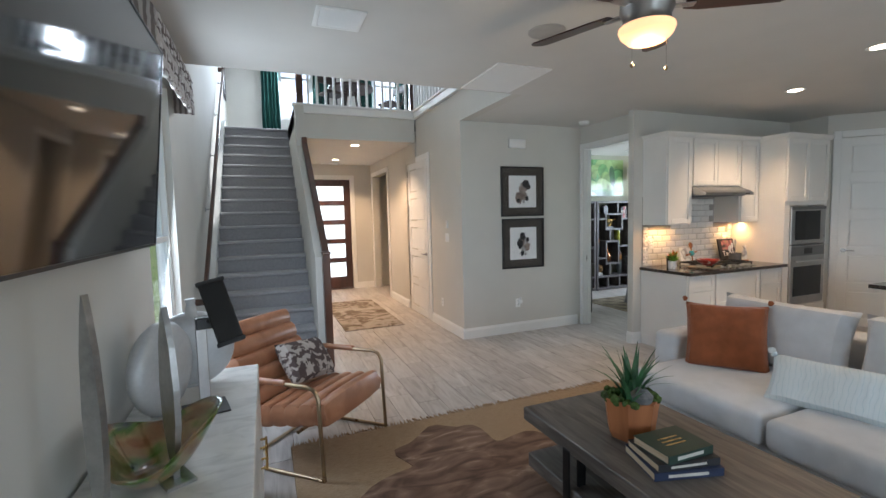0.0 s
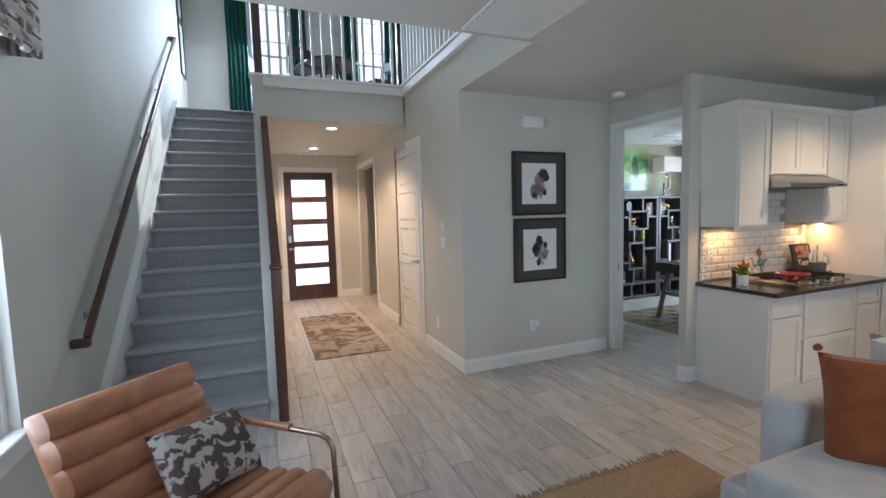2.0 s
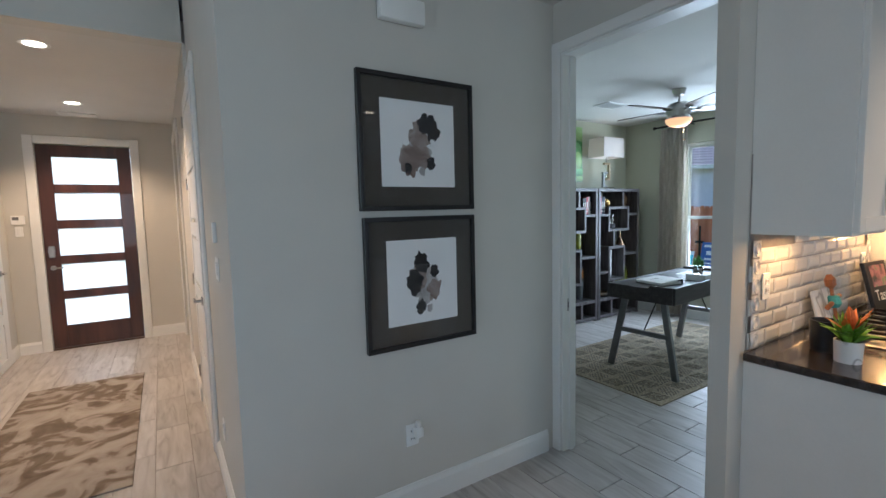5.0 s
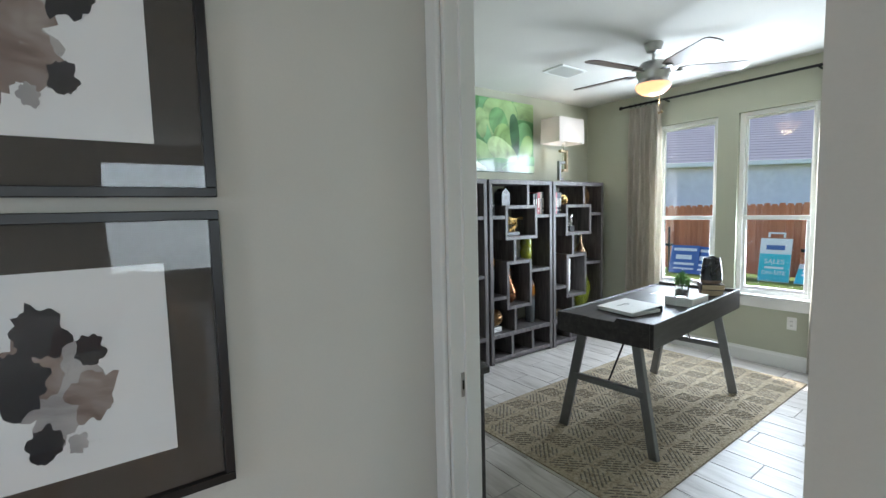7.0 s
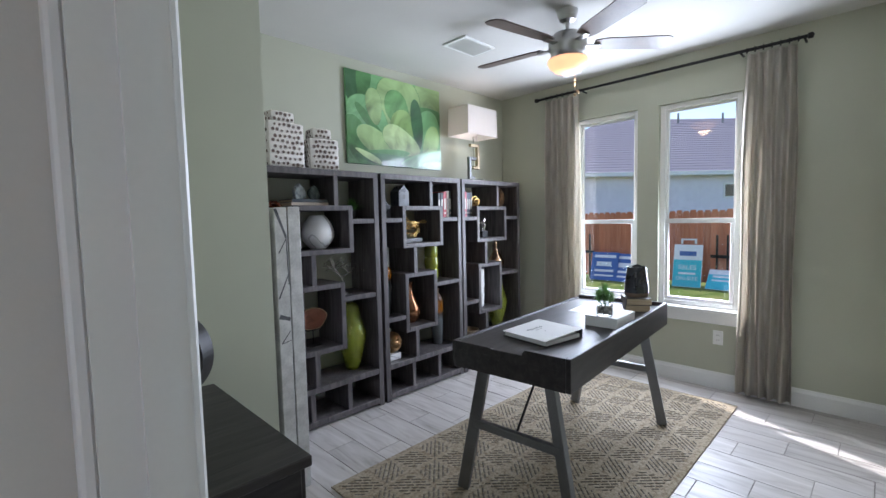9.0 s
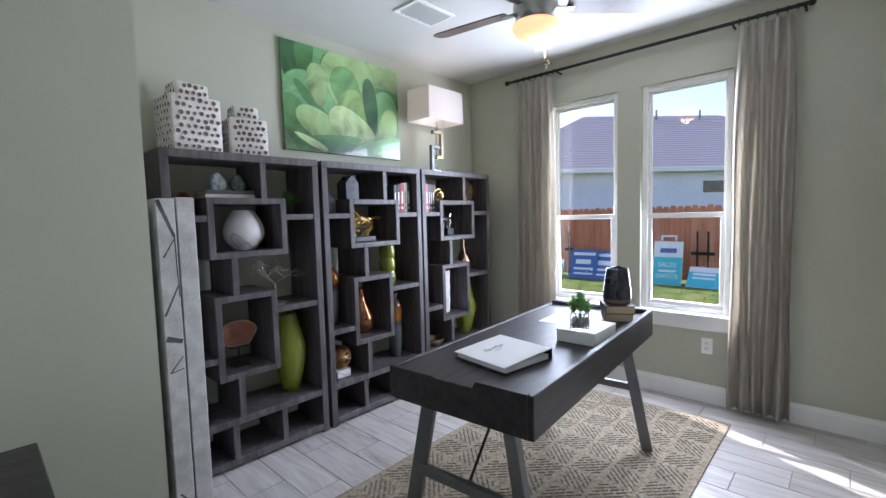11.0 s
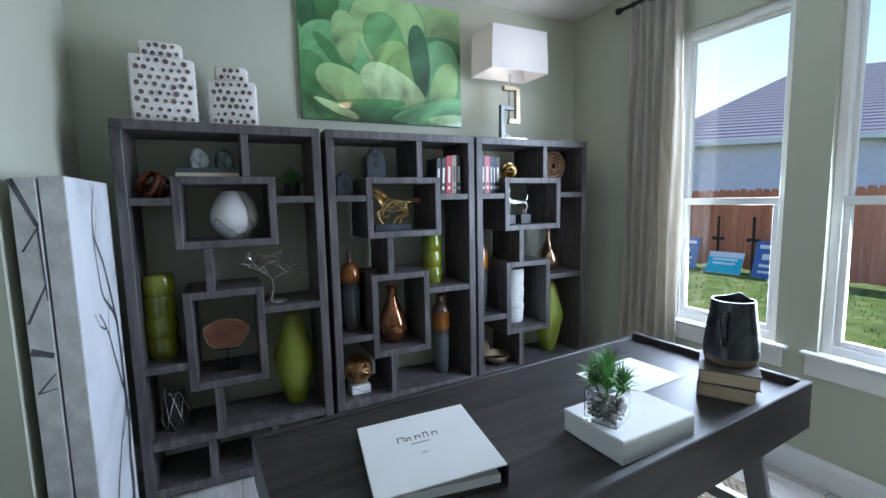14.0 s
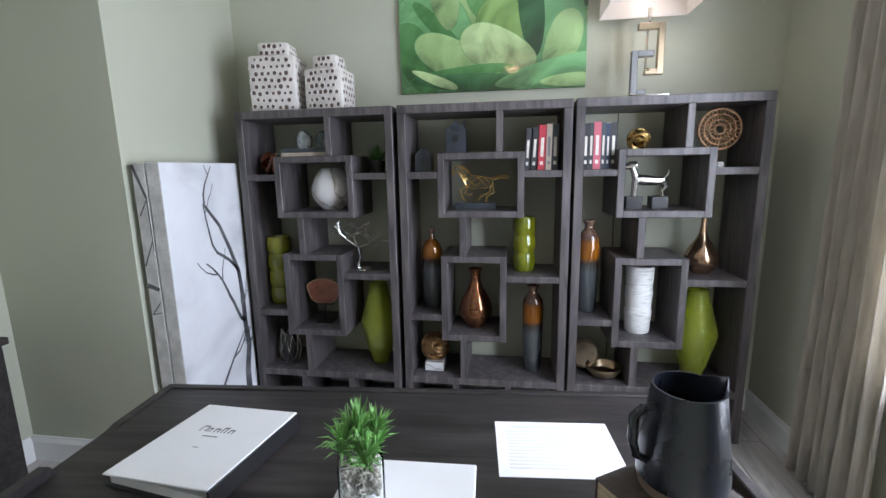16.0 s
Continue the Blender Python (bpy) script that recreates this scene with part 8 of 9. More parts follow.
part("spoon", rod(lathe(bmesh.new(), [(0.004, 0.19), (0.022, 0.21), (0.024, 0.24), (0.01, 0.265)], 10), (0, 0, 0), (0, 0, 0.2), 0.008), M_POT, t)
part("cross_piece", rod(bmesh.new(), (-0.09, 0, 0.11), (0.09, 0, 0.15), 0.011), M_POT, t)
part("tie", lathe(bmesh.new(), [(0.02, 0.10), (0.032, 0.12), (0.026, 0.155), (0.018, 0.16)], 10), mat("teal_tie", (0.05, 0.28, 0.28), 0.6, 0.1, 20, 0.2, 90), t, "teal ribbon")
t = thing("cook_book", "dark cookery book standing open on the counter", "book", pose(5.70, 3.80, 0.9145, -14, 0, -6))
part("cover", box(-0.125, 0, 0, 0.125, 0.02, 0.29, 0.003), COVERS[0], t)
part("cover_picture", box(-0.08, -0.0008, 0.15, 0.10, 0.0004, 0.27), ramp_mat("food_picture", [(0.4, 0.03, 0.03, 0.03), (0.55, 0.5, 0.2, 0.22), (0.65, 0.15, 0.3, 0.12), (0.8, 0.7, 0.6, 0.55)], 14, 0.4), t, "printed food picture")
words("cover_title", "Taste", 0.085, M_PAPER, t, Matrix.Translation((0.01, -0.0016, 0.10)) @ Matrix.Rotation(math.pi / 2, 4, "X"))
t = thing("utensil_crock", "grey stoneware crock with white spoons", "crock", pose(5.60, 3.66, 0.9145))
part("body", lathe(bmesh.new(), [(0.06, 0), (0.066, 0.02), (0.066, 0.115), (0.07, 0.12), (0.06, 0.12), (0.055, 0.1)], 24), mat("grey_stoneware", (0.12, 0.115, 0.11), 0.6, 0.15, 20, 0.15, 90), t, "", True)
for a, b in ((-0.05, 0.2), (0.01, 0.24), (-0.09, 0.17)):
    part("spoon", lathe(rod(bmesh.new(), (0, 0, 0.03), (a, 0.01, b), 0.006), [(0.004, -0.03), (0.024, 0.0), (0.02, 0.03), (0.004, 0.05)], 10, Matrix.Translation((a, 0.01, b)), 1.0, 0.35), M_PORC, t, "white spoon", True)
t = thing("white_canister", "white bottle and low dish at the counter end", "canister", pose(5.85, 3.72, 0.9145))
part("bottle", lathe(bmesh.new(), [(0.03, 0.02), (0.032, 0.12), (0.02, 0.15), (0.018, 0.19), (0.012, 0.2)], 18), M_PORC, t, "", True)
part("dish", lathe(bmesh.new(), [(0.05, 0), (0.055, 0.018), (0.04, 0.0185)], 20), M_POT, t, "", True)
outlet("white outlet on the tiled wall", Matrix.Translation((4.52, KY - 0.017, 1.18)))
outlet("white outlet on the tiled wall", Matrix.Translation((5.78, KY - 0.017, 1.18)))

settle(made, Matrix.Translation((0.02, 0.0, 0)))

# island
t = thing("kitchen_island", "white kitchen island with a dark stone top", "kitchen island")
part("body", box(5.06, 0.75, 0, 6.4, 2.0, 0.878), M_CAB, t)
part("top", box(4.98, 0.68, 0.88, 6.48, 2.08, 0.914, 0.004), M_COUNTER, t)
for i in range(3):
    b = bmesh.new()
    bx(b, 5.045, 0.80 + 0.40 * i, 0.12, 5.0595, 1.17 + 0.40 * i, 0.84, 0.003)
    part("side_panel", b, M_CAB, t)

# ---- hall and loft ----
M_HRUG = ramp_mat("faded_brown_grey_rug", [(0.3, 0.15, 0.115, 0.09), (0.45, 0.22, 0.18, 0.145), (0.52, 0.36, 0.32, 0.28), (0.7, 0.45, 0.41, 0.37)], 4.2, 0.95, "noise", 1.4, 5, 0.5, spec=0.1)
t = thing("hall_rug", "faded brown and grey abstract rug in the hall", "rug")
part("rug", box(1.25, 6.11, 0.0, 2.11, 8.32, 0.012, 0.003), M_HRUG, t)
M_MAT = mat("brown_picture_mat", (0.055, 0.045, 0.036), 0.7, 0.04, 10, 0.1, 200)
M_FRAME = mat("black_picture_frame", (0.012, 0.010, 0.010), 0.35, 0.1, 10, 0.05, 90)
M_INKP = ramp_mat("ink_blot_art", [(0.0, 0.80, 0.80, 0.79), (0.47, 0.80, 0.80, 0.79), (0.52, 0.42, 0.38, 0.36), (0.60, 0.15, 0.11, 0.10), (0.75, 0.02, 0.018, 0.02)], 5.5, 0.6, "noise", 0.9, 6)
GLAZE = pane_glass("picture_glass")
M_INK1 = mat("black_ink", (0.012, 0.010, 0.012), 0.6, 0.3, 14, 0, 60)
M_INK2 = ramp_mat("brown_ink_wash", [(0.3, 0.13, 0.075, 0.06), (0.55, 0.33, 0.27, 0.24), (0.75, 0.55, 0.51, 0.48)], 9, 0.7, "noise", 1, 5)
M_INK3 = ramp_mat("grey_ink_wash", [(0.3, 0.26, 0.24, 0.24), (0.6, 0.52, 0.50, 0.49)], 9, 0.7, "noise", 1, 5)


def framed(label, m, w, h, blots, seed, mw=0.115, group=""):
    t = thing("framed_picture", label, "picture", m, group)
    f = 0.022
    part("frame", bx(bx(bx(box(0, -0.028, 0, w, 0, f, 0.002), 0, -0.028, h - f, w, 0, h, 0.002), 0, -0.0278, f, f, 0, h - f, 0.002), w - f, -0.0278, f, w, 0, h - f, 0.002), M_FRAME, t)
    part("mat_board", box(f, -0.012, f, w - f, -0.002, h - f), M_MAT, t, "dark brown mat")
    part("print", box(mw, -0.0135, mw, w - mw, -0.0121, h - mw), M_PAPER, t, "white paper")
    rnd = random.Random(seed)
    k = 0
    for (u, v, r, mi) in blots:
        ol = []
        for s in range(40):
            a = 2 * math.pi * s / 40
            q = r * (1 + 0.45 * noise.noise((math.cos(a) * 2.2 + seed * 7 + k, math.sin(a) * 2.2, k * 1.7)) + 0.18 * noise.noise((math.cos(a) * 6 + k, math.sin(a) * 6, seed)))
            ol.append((w * u + 0.8 * q * math.cos(a), h * v + 1.1 * q * math.sin(a)))
        bm = bmesh.new()
        bm.faces.new([bm.verts.new((x, -0.0137 - 0.0002 * k, z)) for x, z in ol])
        part("ink_blot", bm, (M_INK1, M_INK2, M_INK3)[mi], t)
        k += 1
    g = part("glass", box(f, -0.0215, f, w - f, -0.0205, h - f), GLAZE, t)
    g.visible_shadow = False
    return t


AG = "pair of framed ink pictures"
framed("black framed ink blot picture on a dark mat, upper", Matrix.Translation((3.125, YA, 1.545)), 0.645, 0.645, ((0.50, 0.47, 0.075, 2), (0.42, 0.38, 0.07, 1), (0.54, 0.40, 0.05, 1), (0.50, 0.56, 0.07, 1), (0.60, 0.36, 0.03, 0), (0.62, 0.62, 0.055, 0), (0.55, 0.66, 0.045, 0), (0.40, 0.32, 0.025, 0), (0.52, 0.30, 0.02, 2)), 2, group=AG)
framed("black framed ink blot picture on a dark mat, lower", Matrix.Translation((3.135, YA, 0.86)), 0.635, 0.655, ((0.52, 0.48, 0.085, 2), (0.46, 0.54, 0.06, 1), (0.60, 0.42, 0.05, 1), (0.42, 0.50, 0.06, 0), (0.48, 0.64, 0.05, 0), (0.50, 0.36, 0.04, 2), (0.47, 0.30, 0.035, 0), (0.60, 0.57, 0.03, 0), (0.55, 0.28, 0.02, 2)), 5, group=AG)
HG = "framed pictures in the hall"
for y in (6.93, 7.50):
    framed("black framed picture on the hall wall", Matrix.Translation((XH, y, 1.03)) @ Matrix.Rotation(radians(90), 4, "Z"), 0.50, 1.08, ((0.5, 0.5, 0.06, 2), (0.45, 0.6, 0.05, 1)), int(y * 10), 0.10, HG)
outlet("white outlet with a plug-in freshener on the art wall", Matrix.Translation((3.365, YA, 0.395)))
t = thing("plug_freshener", "small white plug-in air freshener", "air freshener", pose(3.385, YA - 0.0085, 0.42))
part("body", box(-0.022, -0.045, -0.03, 0.022, 0, 0.02, 0.008, None, 2), M_WHITE, t, "", True)
part("bottle", lathe(bmesh.new(), [(0.012, 0.02), (0.016, 0.028), (0.014, 0.052), (0.004, 0.054)], 14, Matrix.Translation((0.0, -0.024, 0))), M_PORC, t, "", True)
t = thing("door_chime", "white door chime box high on the wall", "door chime")
part("cover", box(3.245, YA - 0.05, 2.425, 3.485, YA, 2.54, 0.012, None, 2), M_WHITE, t, "", True)
for y, z, k in ((5.52, 1.28, 2), (5.50, 1.46, 0), (5.74, 0.36, 0)):
    if k:
        outlet("white double light switch on the hall corner", Matrix.Translation((XC, y, z)) @ Matrix.Rotation(radians(-90), 4, "Z"), 2)
    elif z > 1:
        t = thing("wall_sensor", "small white wall control above the switch", "wall control", Matrix.Translation((XC, y, z)) @ Matrix.Rotation(radians(-90), 4, "Z"))
        part("case", box(-0.025, -0.018, -0.05, 0.025, 0, 0.05, 0.005, None, 2), M_WHITE, t)
    else:
        outlet("white outlet low on the hall wall", Matrix.Translation((XC, y, z)) @ Matrix.Rotation(radians(-90), 4, "Z"))
t = thing("alarm_keypad", "white alarm keypad beside the entrance door", "keypad")
part("case", box(0.93, YF - 0.022, 1.50, 1.05, YF, 1.60, 0.006, None, 2), M_WHITE, t)
part("screen", box(0.945, YF - 0.0235, 1.55, 1.0, YF - 0.0218, 1.585), M_GREYMETAL, t)
outlet("white switch beside the entrance door", Matrix.Translation((0.99, YF, 1.42)), 1)
t = thing("hall_table", "small black side table in the room off the hall", "table", pose(3.4, 9.3, 0))
part("tabletop", box(-0.2, -0.25, 0.72, 0.2, 0.25, 0.75, 0.004), M_BLACK, t)
for sx in (-0.17, 0.17):
    for sy in (-0.22, 0.22):
        part("leg", rod(bmesh.new(), (sx, sy, 0), (sx, sy, 0.72), 0.015), M_BLACKM, t)
t = thing("small_vase", "small pale vase on the black side table", "vase", pose(3.35, 9.25, 0.75))
part("body", lathe(bmesh.new(), [(0.03, 0), (0.05, 0.06), (0.02, 0.13), (0.025, 0.16)], 16), M_PORC, t, "", True)

# loft
M_GREENC = ramp_mat("dark_green_curtain", [(0.3, 0.012, 0.05, 0.042), (0.6, 0.022, 0.082, 0.07)], 8, 0.85, "noise", 0.4, 5, 0.3, (6, 6, 0.7), spec=0.15)
LG = "dark green curtains in the loft"
for a, b, s in ((0.36, 0.72, 3), (1.42, 1.76, 4), (2.42, 2.74, 5), (3.30, 3.66, 6)):
    curtain("dark green loft curtain hanging to the floor", 10.27, a, b, LOFT + 0.02, 6.18, 5, M_GREENC, "y", 0.03, s, LG)
t = thing("loft_curtain_rod", "thin dark rod over the loft windows", "curtain rod")
part("rod", rod(bmesh.new(), (0.3, 10.27, 6.20), (3.75, 10.27, 6.20), 0.012), M_BLACKM, t)
for x in (0.33, 2.05, 3.72):
    part("bracket", rod(bmesh.new(), (x, 10.27, 6.20), (x, 10.36, 6.20), 0.008), M_BLACKM, t)
M_DKWOOD = mat("dark_brown_wood", (0.045, 0.028, 0.022), 0.45, 0.2, 10, 0.1, 80)
t = thing("bar_table", "dark round bar table in the loft", "table", pose(2.0, 8.9, LOFT))
part("tabletop", lathe(bmesh.new(), [(0.01, 0.88), (0.44, 0.88), (0.45, 0.90), (0.44, 0.92), (0.01, 0.92)], 36), M_DKWOOD, t, "", True)
for k in range(4):
    a = math.pi / 4 + k * math.pi / 2
    part("leg", rod(bmesh.new(), (0.12 * math.cos(a), 0.12 * math.sin(a), 0.88), (0.36 * math.cos(a), 0.36 * math.sin(a), 0), 0.02, 0.016), M_DKWOOD, t)


def bar_stool(x, y, turn, back):
    t = thing("bar_stool", "dark wooden bar stool in the loft", "stool", pose(x, y, LOFT, 0, 0, turn), group="bar stools in the loft")
    part("seat", box(-0.2, -0.18, 0.60, 0.2, 0.18, 0.65, 0.02, None, 2), M_DKWOOD, t)
    for sx in (-1, 1):
        for sy in (-1, 1):
            part("leg", rod(bmesh.new(), (0.15 * sx, 0.13 * sy, 0.60), (0.21 * sx, 0.19 * sy, 0), 0.015), M_BLACKM, t)
    part("foot_rail", rod(rod(bmesh.new(), (-0.19, -0.17, 0.2), (0.19, -0.17, 0.2), 0.009), (-0.19, 0.17, 0.2), (0.19, 0.17, 0.2), 0.009), M_BLACKM, t)
    if back:
        part("backrest", bx(rod(rod(bmesh.new(), (-0.17, 0.16, 0.64), (-0.18, 0.22, 0.98), 0.012), (0.17, 0.16, 0.64), (0.18, 0.22, 0.98), 0.012), -0.2, 0.2, 0.86, 0.2, 0.23, 1.0, 0.006), M_DKWOOD, t)


bar_stool(1.55, 8.35, 20, True)
bar_stool(2.75, 8.75, -70, True)
bar_stool(2.25, 9.6, 170, False)
t = thing("loft_picture", "black framed print beside the top of the stairs", "picture", Matrix.Translation((XL, 9.75, 4.02)) @ Matrix.Rotation(radians(90), 4, "Z"))
part("frame", bx(bx(bx(box(0, -0.025, 0, 0.45, 0, 0.03), 0, -0.025, 0.85, 0.45, 0, 0.88), 0, -0.0248, 0.03, 0.03, 0, 0.85), 0.42, -0.0248, 0.03, 0.45, 0, 0.85), M_FRAME, t)
part("print", box(0.03, -0.012, 0.03, 0.42, -0.002, 0.85), M_CANVAS, t, "pale print")
t = thing("loft_picture", "second black framed print above it", "picture", Matrix.Translation((XL, 9.75, 4.94)) @ Matrix.Rotation(radians(90), 4, "Z"))
part("frame", bx(bx(bx(box(0, -0.025, 0, 0.45, 0, 0.03), 0, -0.025, 0.75, 0.45, 0, 0.78), 0, -0.0248, 0.03, 0.03, 0, 0.75), 0.42, -0.0248, 0.03, 0.45, 0, 0.75), M_FRAME, t)
part("print", box(0.03, -0.012, 0.03, 0.42, -0.002, 0.75), M_CANVAS, t, "pale print")

# ---- outside ----
M_GRASS = ramp_mat("lawn", [(0.3, 0.055, 0.085, 0.015), (0.5, 0.10, 0.15, 0.03), (0.7, 0.19, 0.20, 0.07)], 3.0, 0.95, "noise", 0.8, 10, 0.8, spec=0.1)
structure("ground", box(-400, -400, -0.6, 400, 400, -0.2), M_GRASS, "mown lawn round the house", "ground")
made = {ob.name for ob in bpy.data.objects}
gb = bmesh.new()
rnd = random.Random(21)
for i in range(3600):
    x, y = rnd.uniform(9.0, 15.2), rnd.uniform(2.0, 11.5)
    a, h = rnd.uniform(0, 6.283), rnd.uniform(0.03, 0.08)
    s = Vector((math.cos(a), math.sin(a), 0)) * 0.006
    v = [gb.verts.new(q) for q in (Vector((x, y, -0.2)) - s, Vector((x, y, -0.2)) + s, Vector((x + rnd.uniform(-.03, .03), y + rnd.uniform(-.03, .03), -0.2 + h)))]
    gb.faces.new(v)
tagged(part("grass", gb, M_GRASS), "grass blades in the side yard", "grass", kind="stuff")

M_FENCE = ramp_mat("red_cedar_fence", [(0.3, 0.42, 0.13, 0.06), (0.55, 0.52, 0.19, 0.10), (0.8, 0.60, 0.25, 0.14)], 3, 0.8, "noise", 0.6, 7, 0.3, (6, 6, 0.4), islands=0.12)
t = thing("fence", "red-stained cedar picket fence", "fence")
pk = prism(bmesh.new(), [(-0.069, -0.2), (0.069, -0.2), (0.069, 1.36), (0.045, 1.42), (-0.045, 1.42), (-0.069, 1.36)], -0.009, 0.009, "x")
p0 = part("picket", pk, M_FENCE, t)
p0.location = (15.4, -1.0, 0.08)
for i in range(1, 120):
    o = new("picket", p0.data)
    o.parent = t
    o.location = (15.4 + 0.004 * math.sin(i * 7.1), -1.0 + 0.143 * i, 0.08 + 0.012 * math.sin(i * 3.7))
for z in (0.1, 0.6, 1.15):
    part("rail", box(15.415, -1.1, z, 15.45, 16.1, z + 0.09), M_FENCE, t)

M_SIDING = ramp_mat("pale_lilac_siding", [(0.4, 0.74, 0.72, 0.78), (0.6, 0.80, 0.78, 0.84)], 4, 0.7)
M_ROOF = ramp_mat("grey_violet_shingle", [(0.3, 0.26, 0.225, 0.25), (0.5, 0.34, 0.30, 0.325), (0.75, 0.42, 0.38, 0.40)], 5, 0.9, "noise", 0.6, 8, 0.3, (8, 3, 8))


def neighbour(label, x, y0, y1, eave, ridge_x, ridge_z, back_x, hip0, hip1):
    t = thing("house", label, "house")
    part("wall", box(x, y0, -0.2, back_x, y1, eave), M_SIDING, t)
    courses = bmesh.new()
    z = 0.0
    while z < eave - 0.1:
        prism(courses, [(z, x - 0.001), (z + 0.19, x - 0.001), (z, x - 0.016)], y0, y1, "z", Matrix(((0, 1, 0, 0), (0, 0, 1, 0), (1, 0, 0, 0), (0, 0, 0, 1))))
        z += 0.19
    tagged(part("siding_courses", courses, M_SIDING, t), kind="stuff")
    r = bmesh.new()
    e = 0.45
    v = [r.verts.new(q) for q in ((x - e, y0 - e, eave), (x - e, y1 + e, eave), (back_x + e, y1 + e, eave), (back_x + e, y0 - e, eave), (ridge_x, y0 + hip0, ridge_z), (ridge_x, y1 - hip1, ridge_z))]
    for f in ((0, 1, 5, 4), (2, 3, 4, 5), (1, 2, 5), (3, 0, 4), (0, 3, 2, 1)):
        r.faces.new([v[i] for i in f])
    bmesh.ops.recalc_face_normals(r, faces=r.faces[:])
    ro = part("roof", r, M_ROOF, t, "grey shingle hip roof")
    # shingle courses as low steps up the near slope
    st = bmesh.new()
    n = 26
    for i in range(1, n):
        f = i / n
        xa, za = x - e + (ridge_x - x + e) * f, eave + (ridge_z - eave) * f
        ya, yb = y0 - e + (hip0 + e) * f, y1 + e - (hip1 + e) * f
        bx(st, xa - 0.02, ya, za - 0.02, xa + 0.05, yb, za + 0.014)
    tagged(part("shingle_courses", st, M_ROOF, ro), kind="stuff")
    part("fascia", box(x - e - 0.02, y0 - e, eave - 0.16, x - e, y1 + e, eave + 0.02), M_TRIM, t, "white fascia board")
    part("soffit", box(x - e, y0 - e, eave - 0.03, x, y1 + e, eave - 0.005), M_TRIM, t)
    return t


h1 = neighbour("single-storey neighbouring house with lilac siding and a grey hip roof", 0.0, -24.0, -3.0, 3.3, 7.0, 7.2, 14.0, 5.0, 7.4)
w = part("window", box(-0.04, -15.5, 2.10, 0.0, -13.1, 2.80, 0.01), M_TRIM, h1, "white house window")
part("pane", bx(box(-0.05, -15.42, 2.18, -0.039, -14.36, 2.72), -0.05, -14.24, 2.18, -0.039, -13.18, 2.72), M_SCREEN, w)
for y in (-14.5, -17.2):
    part("vent_pipe", rod(bmesh.new(), (6.2, y, 6.4), (6.2, y, 7.35), 0.06), M_GREYMETAL, h1)
h1.matrix_basis = Matrix.Translation((18.3, 18.5, 0)) @ Matrix.Rotation(radians(47), 4, "Z")
neighbour("further neighbouring house with a grey roof", 26.0, 27.0, 44.0, 3.4, 33.0, 9.0, 40.0, 5.0, 5.0)
h3 = neighbour("pale house across the lawn", -40.0, 10.0, 34.0, 5.2, -34.0, 8.5, -28.0, 5.0, 5.0)
for y in (14.0, 19.0, 24.0, 29.0):
    part("window", box(-28.0, y, 1.0, -27.95, y + 1.2, 2.4), M_SCREEN, h3, "dark house window")

# a parked car beyond the lawn
M_CAR = mat("blue_grey_car_paint", (0.10, 0.16, 0.24), 0.2, 0.05, 5, 0, 60, 0.3, coat=1.0)
c = thing("car", "blue-grey parked car beyond the lawn", "car", pose(-17.0, 14.0, -0.2, 0, 0, 80))
part("body", prism(bmesh.new(), [(-2.2, 0.3), (2.2, 0.3), (2.25, 0.75), (1.3, 0.9), (0.7, 1.4), (-1.1, 1.42), (-1.9, 0.95), (-2.2, 0.9)], -0.88, 0.88, "y"), M_CAR, c)
part("side_window", prism(bmesh.new(), [(-1.6, 0.95), (1.05, 0.93), (0.62, 1.33), (-1.05, 1.35)], -0.89, 0.89, "y"), M_SCREEN, c)
for x in (-1.4, 1.4):
    for y in (-0.8, 0.8):
        w = part("wheel", rod(bmesh.new(), (x, y - 0.1, 0.33), (x, y + 0.1, 0.33), 0.33, n=20), M_BLACK, c)
        part("rim", rod(bmesh.new(), (x, y - 0.105, 0.33), (x, y + 0.105, 0.33), 0.2, n=14), M_METAL, w)

# yard signs leaning on the fence
M_SWHITE = mat("sign_white", (0.75, 0.76, 0.78), 0.5, 0.02, 8, 0, 60)
M_STEAL = mat("sign_teal", (0.05, 0.50, 0.60), 0.5, 0.04, 8, 0, 60)
M_SNAVY = mat("sign_navy", (0.05, 0.12, 0.36), 0.5, 0.04, 8, 0, 60)
SR = Matrix.Rotation(radians(-90), 4, "Z") @ Matrix.Rotation(radians(90), 4, "X")


def yard_sign(label, x, y, z, w, h, base, bars, lean, text=(), top=None, turn=0.0):
    m = Matrix.Translation((x, y, z)) @ Matrix.Rotation(radians(-90 + turn), 4, "Z") @ Matrix.Rotation(radians(-lean), 4, "X")
    t = thing("yard_sign", label, "sign", m, group="signs along the fence")
    part("panel", box(-w / 2, 0, 0, w / 2, 0.02, h, 0.004), base, t)
    if top:
        part("band", box(-w / 2 + 0.005, -0.002, 0.01, w / 2 - 0.005, 0.0005, h * top[0]), top[1], t)
    bm = bmesh.new()
    for u0, v0, u1, v1 in bars:
        bx(bm, -w / 2 + u0 * w, -0.0045, v0 * h, -w / 2 + u1 * w, -0.0022, v1 * h)
    if bars:
        part("printed_bars", bm, M_SWHITE if base != M_SWHITE or top else M_SNAVY, t)
    for s, size, v, mm in text:
        words("lettering", s, size, mm, t, Matrix.Translation((0, -0.004, v * h)) @ Matrix.Rotation(math.pi / 2, 4, "X"))
    return t


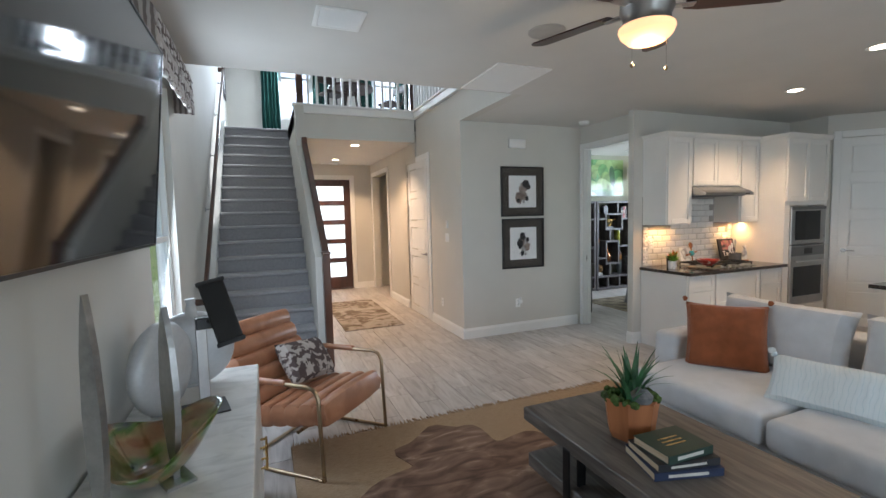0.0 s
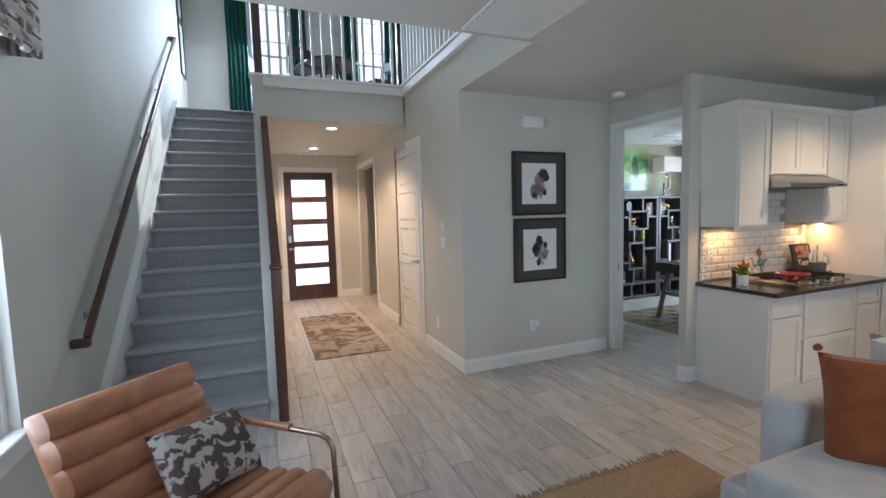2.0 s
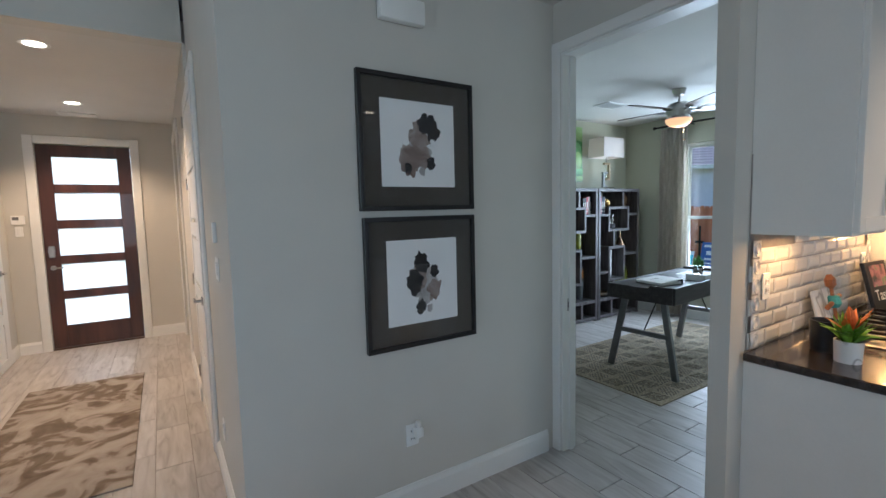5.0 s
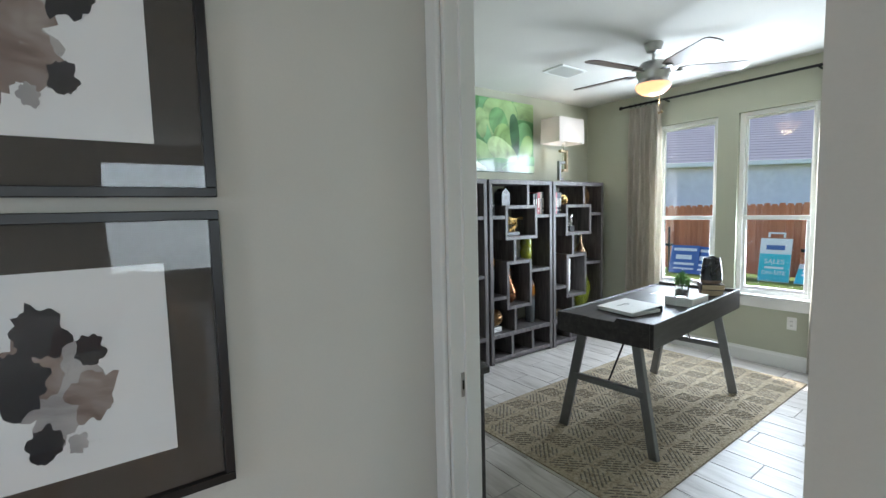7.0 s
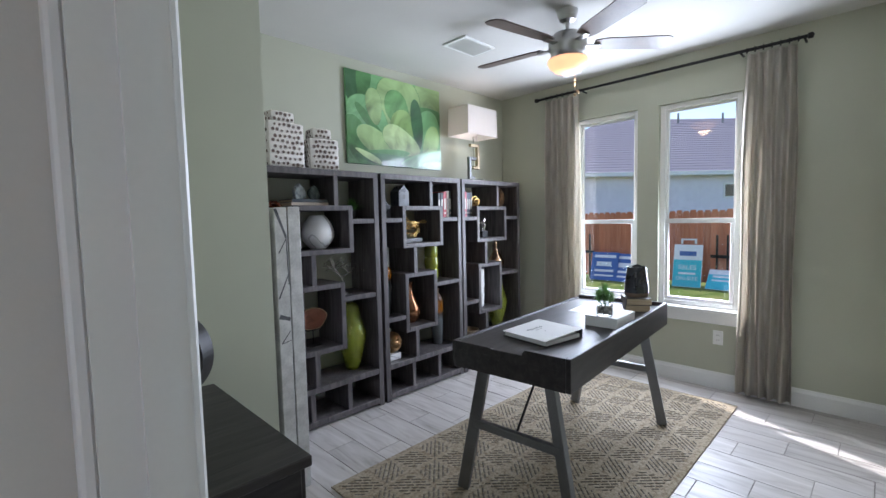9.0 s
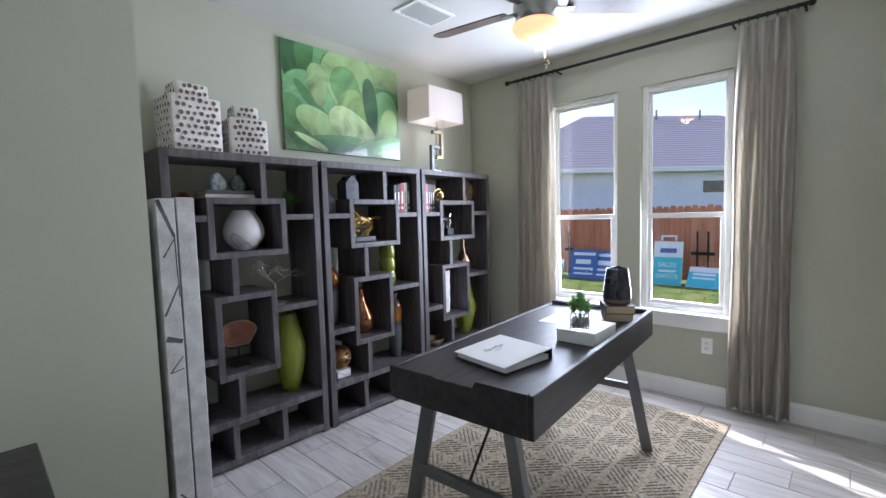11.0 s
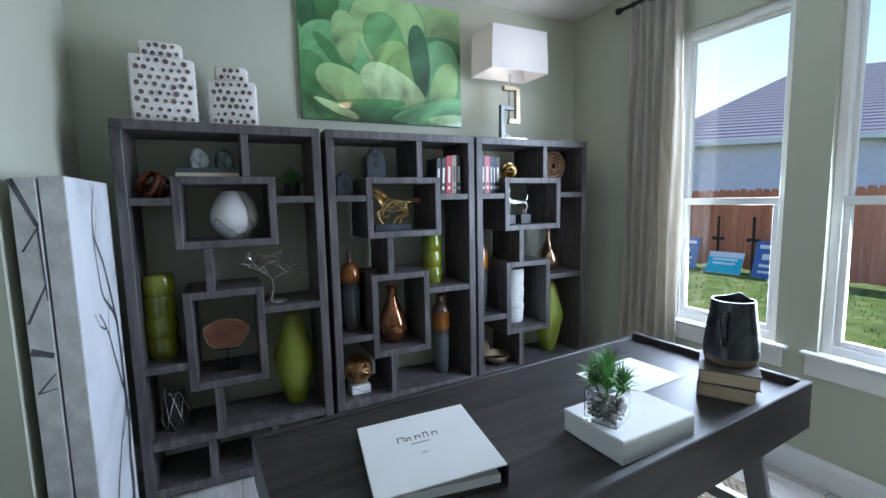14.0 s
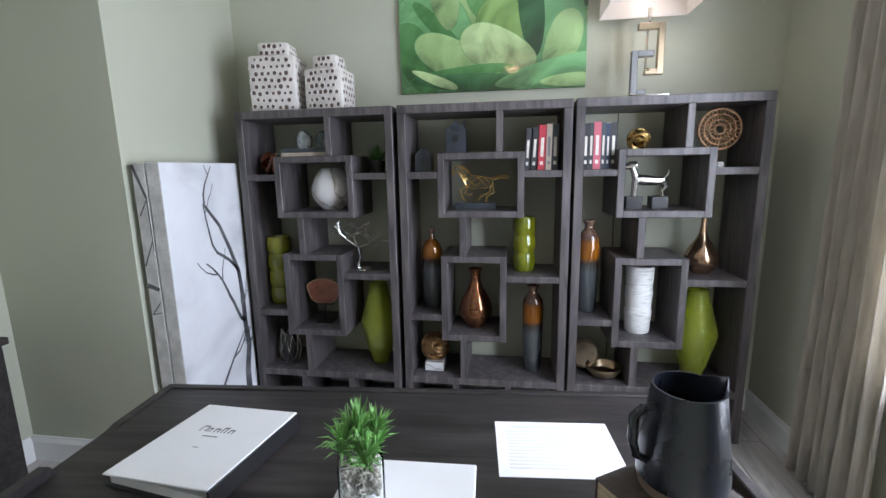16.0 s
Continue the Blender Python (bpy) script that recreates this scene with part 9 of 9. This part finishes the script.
s = yard_sign("white and teal folding sign reading sales on-site", 15.0, 7.31, -0.2, 0.58, 0.95, M_SWHITE, [(0.2, 0.30, 0.8, 0.345)], 10, (("SALES", 0.145, 0.46, M_SWHITE), ("ON-SITE", 0.12, 0.20, M_SWHITE)), (0.64, M_STEAL))
part("brand_block", box(-0.17, -0.004, 0.70, 0.17, -0.0005, 0.80), M_SNAVY, s, "navy printed mark")
part("handle", bx(bx(box(-0.16, 0, 0.97, -0.12, 0.02, 1.05, 0.003), 0.12, 0, 0.97, 0.16, 0.02, 1.05, 0.003), -0.16, 0, 1.05, 0.16, 0.02, 1.085, 0.003), M_SWHITE, s)
for y, lean, turn in ((9.22, 16, 4), (8.72, 22, -5), (11.1, 24, 14)):
    yard_sign("navy blue sign panel leaning at the fence", 15.0, y, -0.2, 0.68, 0.72, M_SNAVY, [(0.1, 0.80, 0.9, 0.90), (0.2, 0.50, 0.75, 0.66), (0.15, 0.30, 0.85, 0.38), (0.15, 0.14, 0.85, 0.20)], lean, (), None, turn)
for y, lean, turn in ((6.61, 30, -8), (6.05, 28, 6), (10.1, 26, 8), (5.2, 30, -6)):
    yard_sign("white and teal sign panel leaning at the fence", 14.95, y, -0.2, 0.66, 0.47, M_SWHITE, [(0.15, 0.60, 0.85, 0.70), (0.15, 0.42, 0.8, 0.50)], lean, (), (0.75, M_STEAL), turn)
for y in (6.78, 6.58, 6.25, 6.08, 9.7, 10.4):
    t = thing("sign_stake", "black metal sign stake leaning at the fence", "stake", group="sign stakes along the fence")
    part("stake", bx(bx(bmesh.new(), 15.25, y - 0.02, -0.2, 15.28, y + 0.02, 0.95), 15.25, y - 0.12, 0.45, 15.28, y + 0.12, 0.52), M_BLACKM, t)

settle(made, Matrix.Translation((-0.03, 0.03, 0)))

# ---- floor planks ----
PL, PW, GAP = 0.61, 0.203, 0.0035
plank = box(GAP / 2, GAP / 2, -0.010, PW - GAP / 2, PL - GAP / 2, 0.0)
edge = [e for e in plank.edges if all(v.co.z > -0.005 for v in e.verts)]
bmesh.ops.bevel(plank, geom=edge, offset=0.0015, segments=1, affect="EDGES")
first = part("plank", plank, M_PLANK, floor)
first.location = (-0.40, -60, 0)
first_used = False
rest_v, rest_f = [], []
count = 0
rnd = random.Random(8)
for i in range(int(9.2 / PW) + 1):
    x = -0.42 + i * PW
    y = -3.05 - (PL * ((i * 0.37) % 1.0))
    while y < 10.3:
        cx, cy = x + PW / 2, y + PL / 2
        inside = (cx < 8.7 and -2.95 < cy + PL / 2 and y < 10.3)
        near = ((0.88 < cx < 4.4 and 2.9 < cy < 6.6) or (4.4 <= cx < 8.66 and 4.1 < cy < 7.3) or (0.8 < cx < 2.6 and 6.6 <= cy < 9.0))
        if inside and near and count < 300:
            if not first_used:
                o = first
                first_used = True
            else:
                o = new("plank", first.data)
                o.parent = floor
            o.location = (x, y, 0)
            count += 1
        elif inside:
            x0, x1, y0, y1 = x + GAP / 2, x + PW - GAP / 2, y + GAP / 2, y + PL - GAP / 2
            b = len(rest_v)
            rest_v += [(x0, y0, -0.01), (x1, y0, -0.01), (x1, y1, -0.01), (x0, y1, -0.01), (x0 + .001, y0 + .001, 0), (x1 - .001, y0 + .001, 0), (x1 - .001, y1 - .001, 0), (x0 + .001, y1 - .001, 0)]
            rest_f += [(b + 4, b + 5, b + 6, b + 7), (b, b + 1, b + 5, b + 4), (b + 1, b + 2, b + 6, b + 5), (b + 2, b + 3, b + 7, b + 6), (b + 3, b, b + 4, b + 7)]
        y += PL
me = bpy.data.meshes.new("far_planks")
me.from_pydata(rest_v, [], rest_f)
me.materials.append(M_PLANK)
far = new("far_planks", me)
far.parent = floor
tagged(far, kind="stuff")
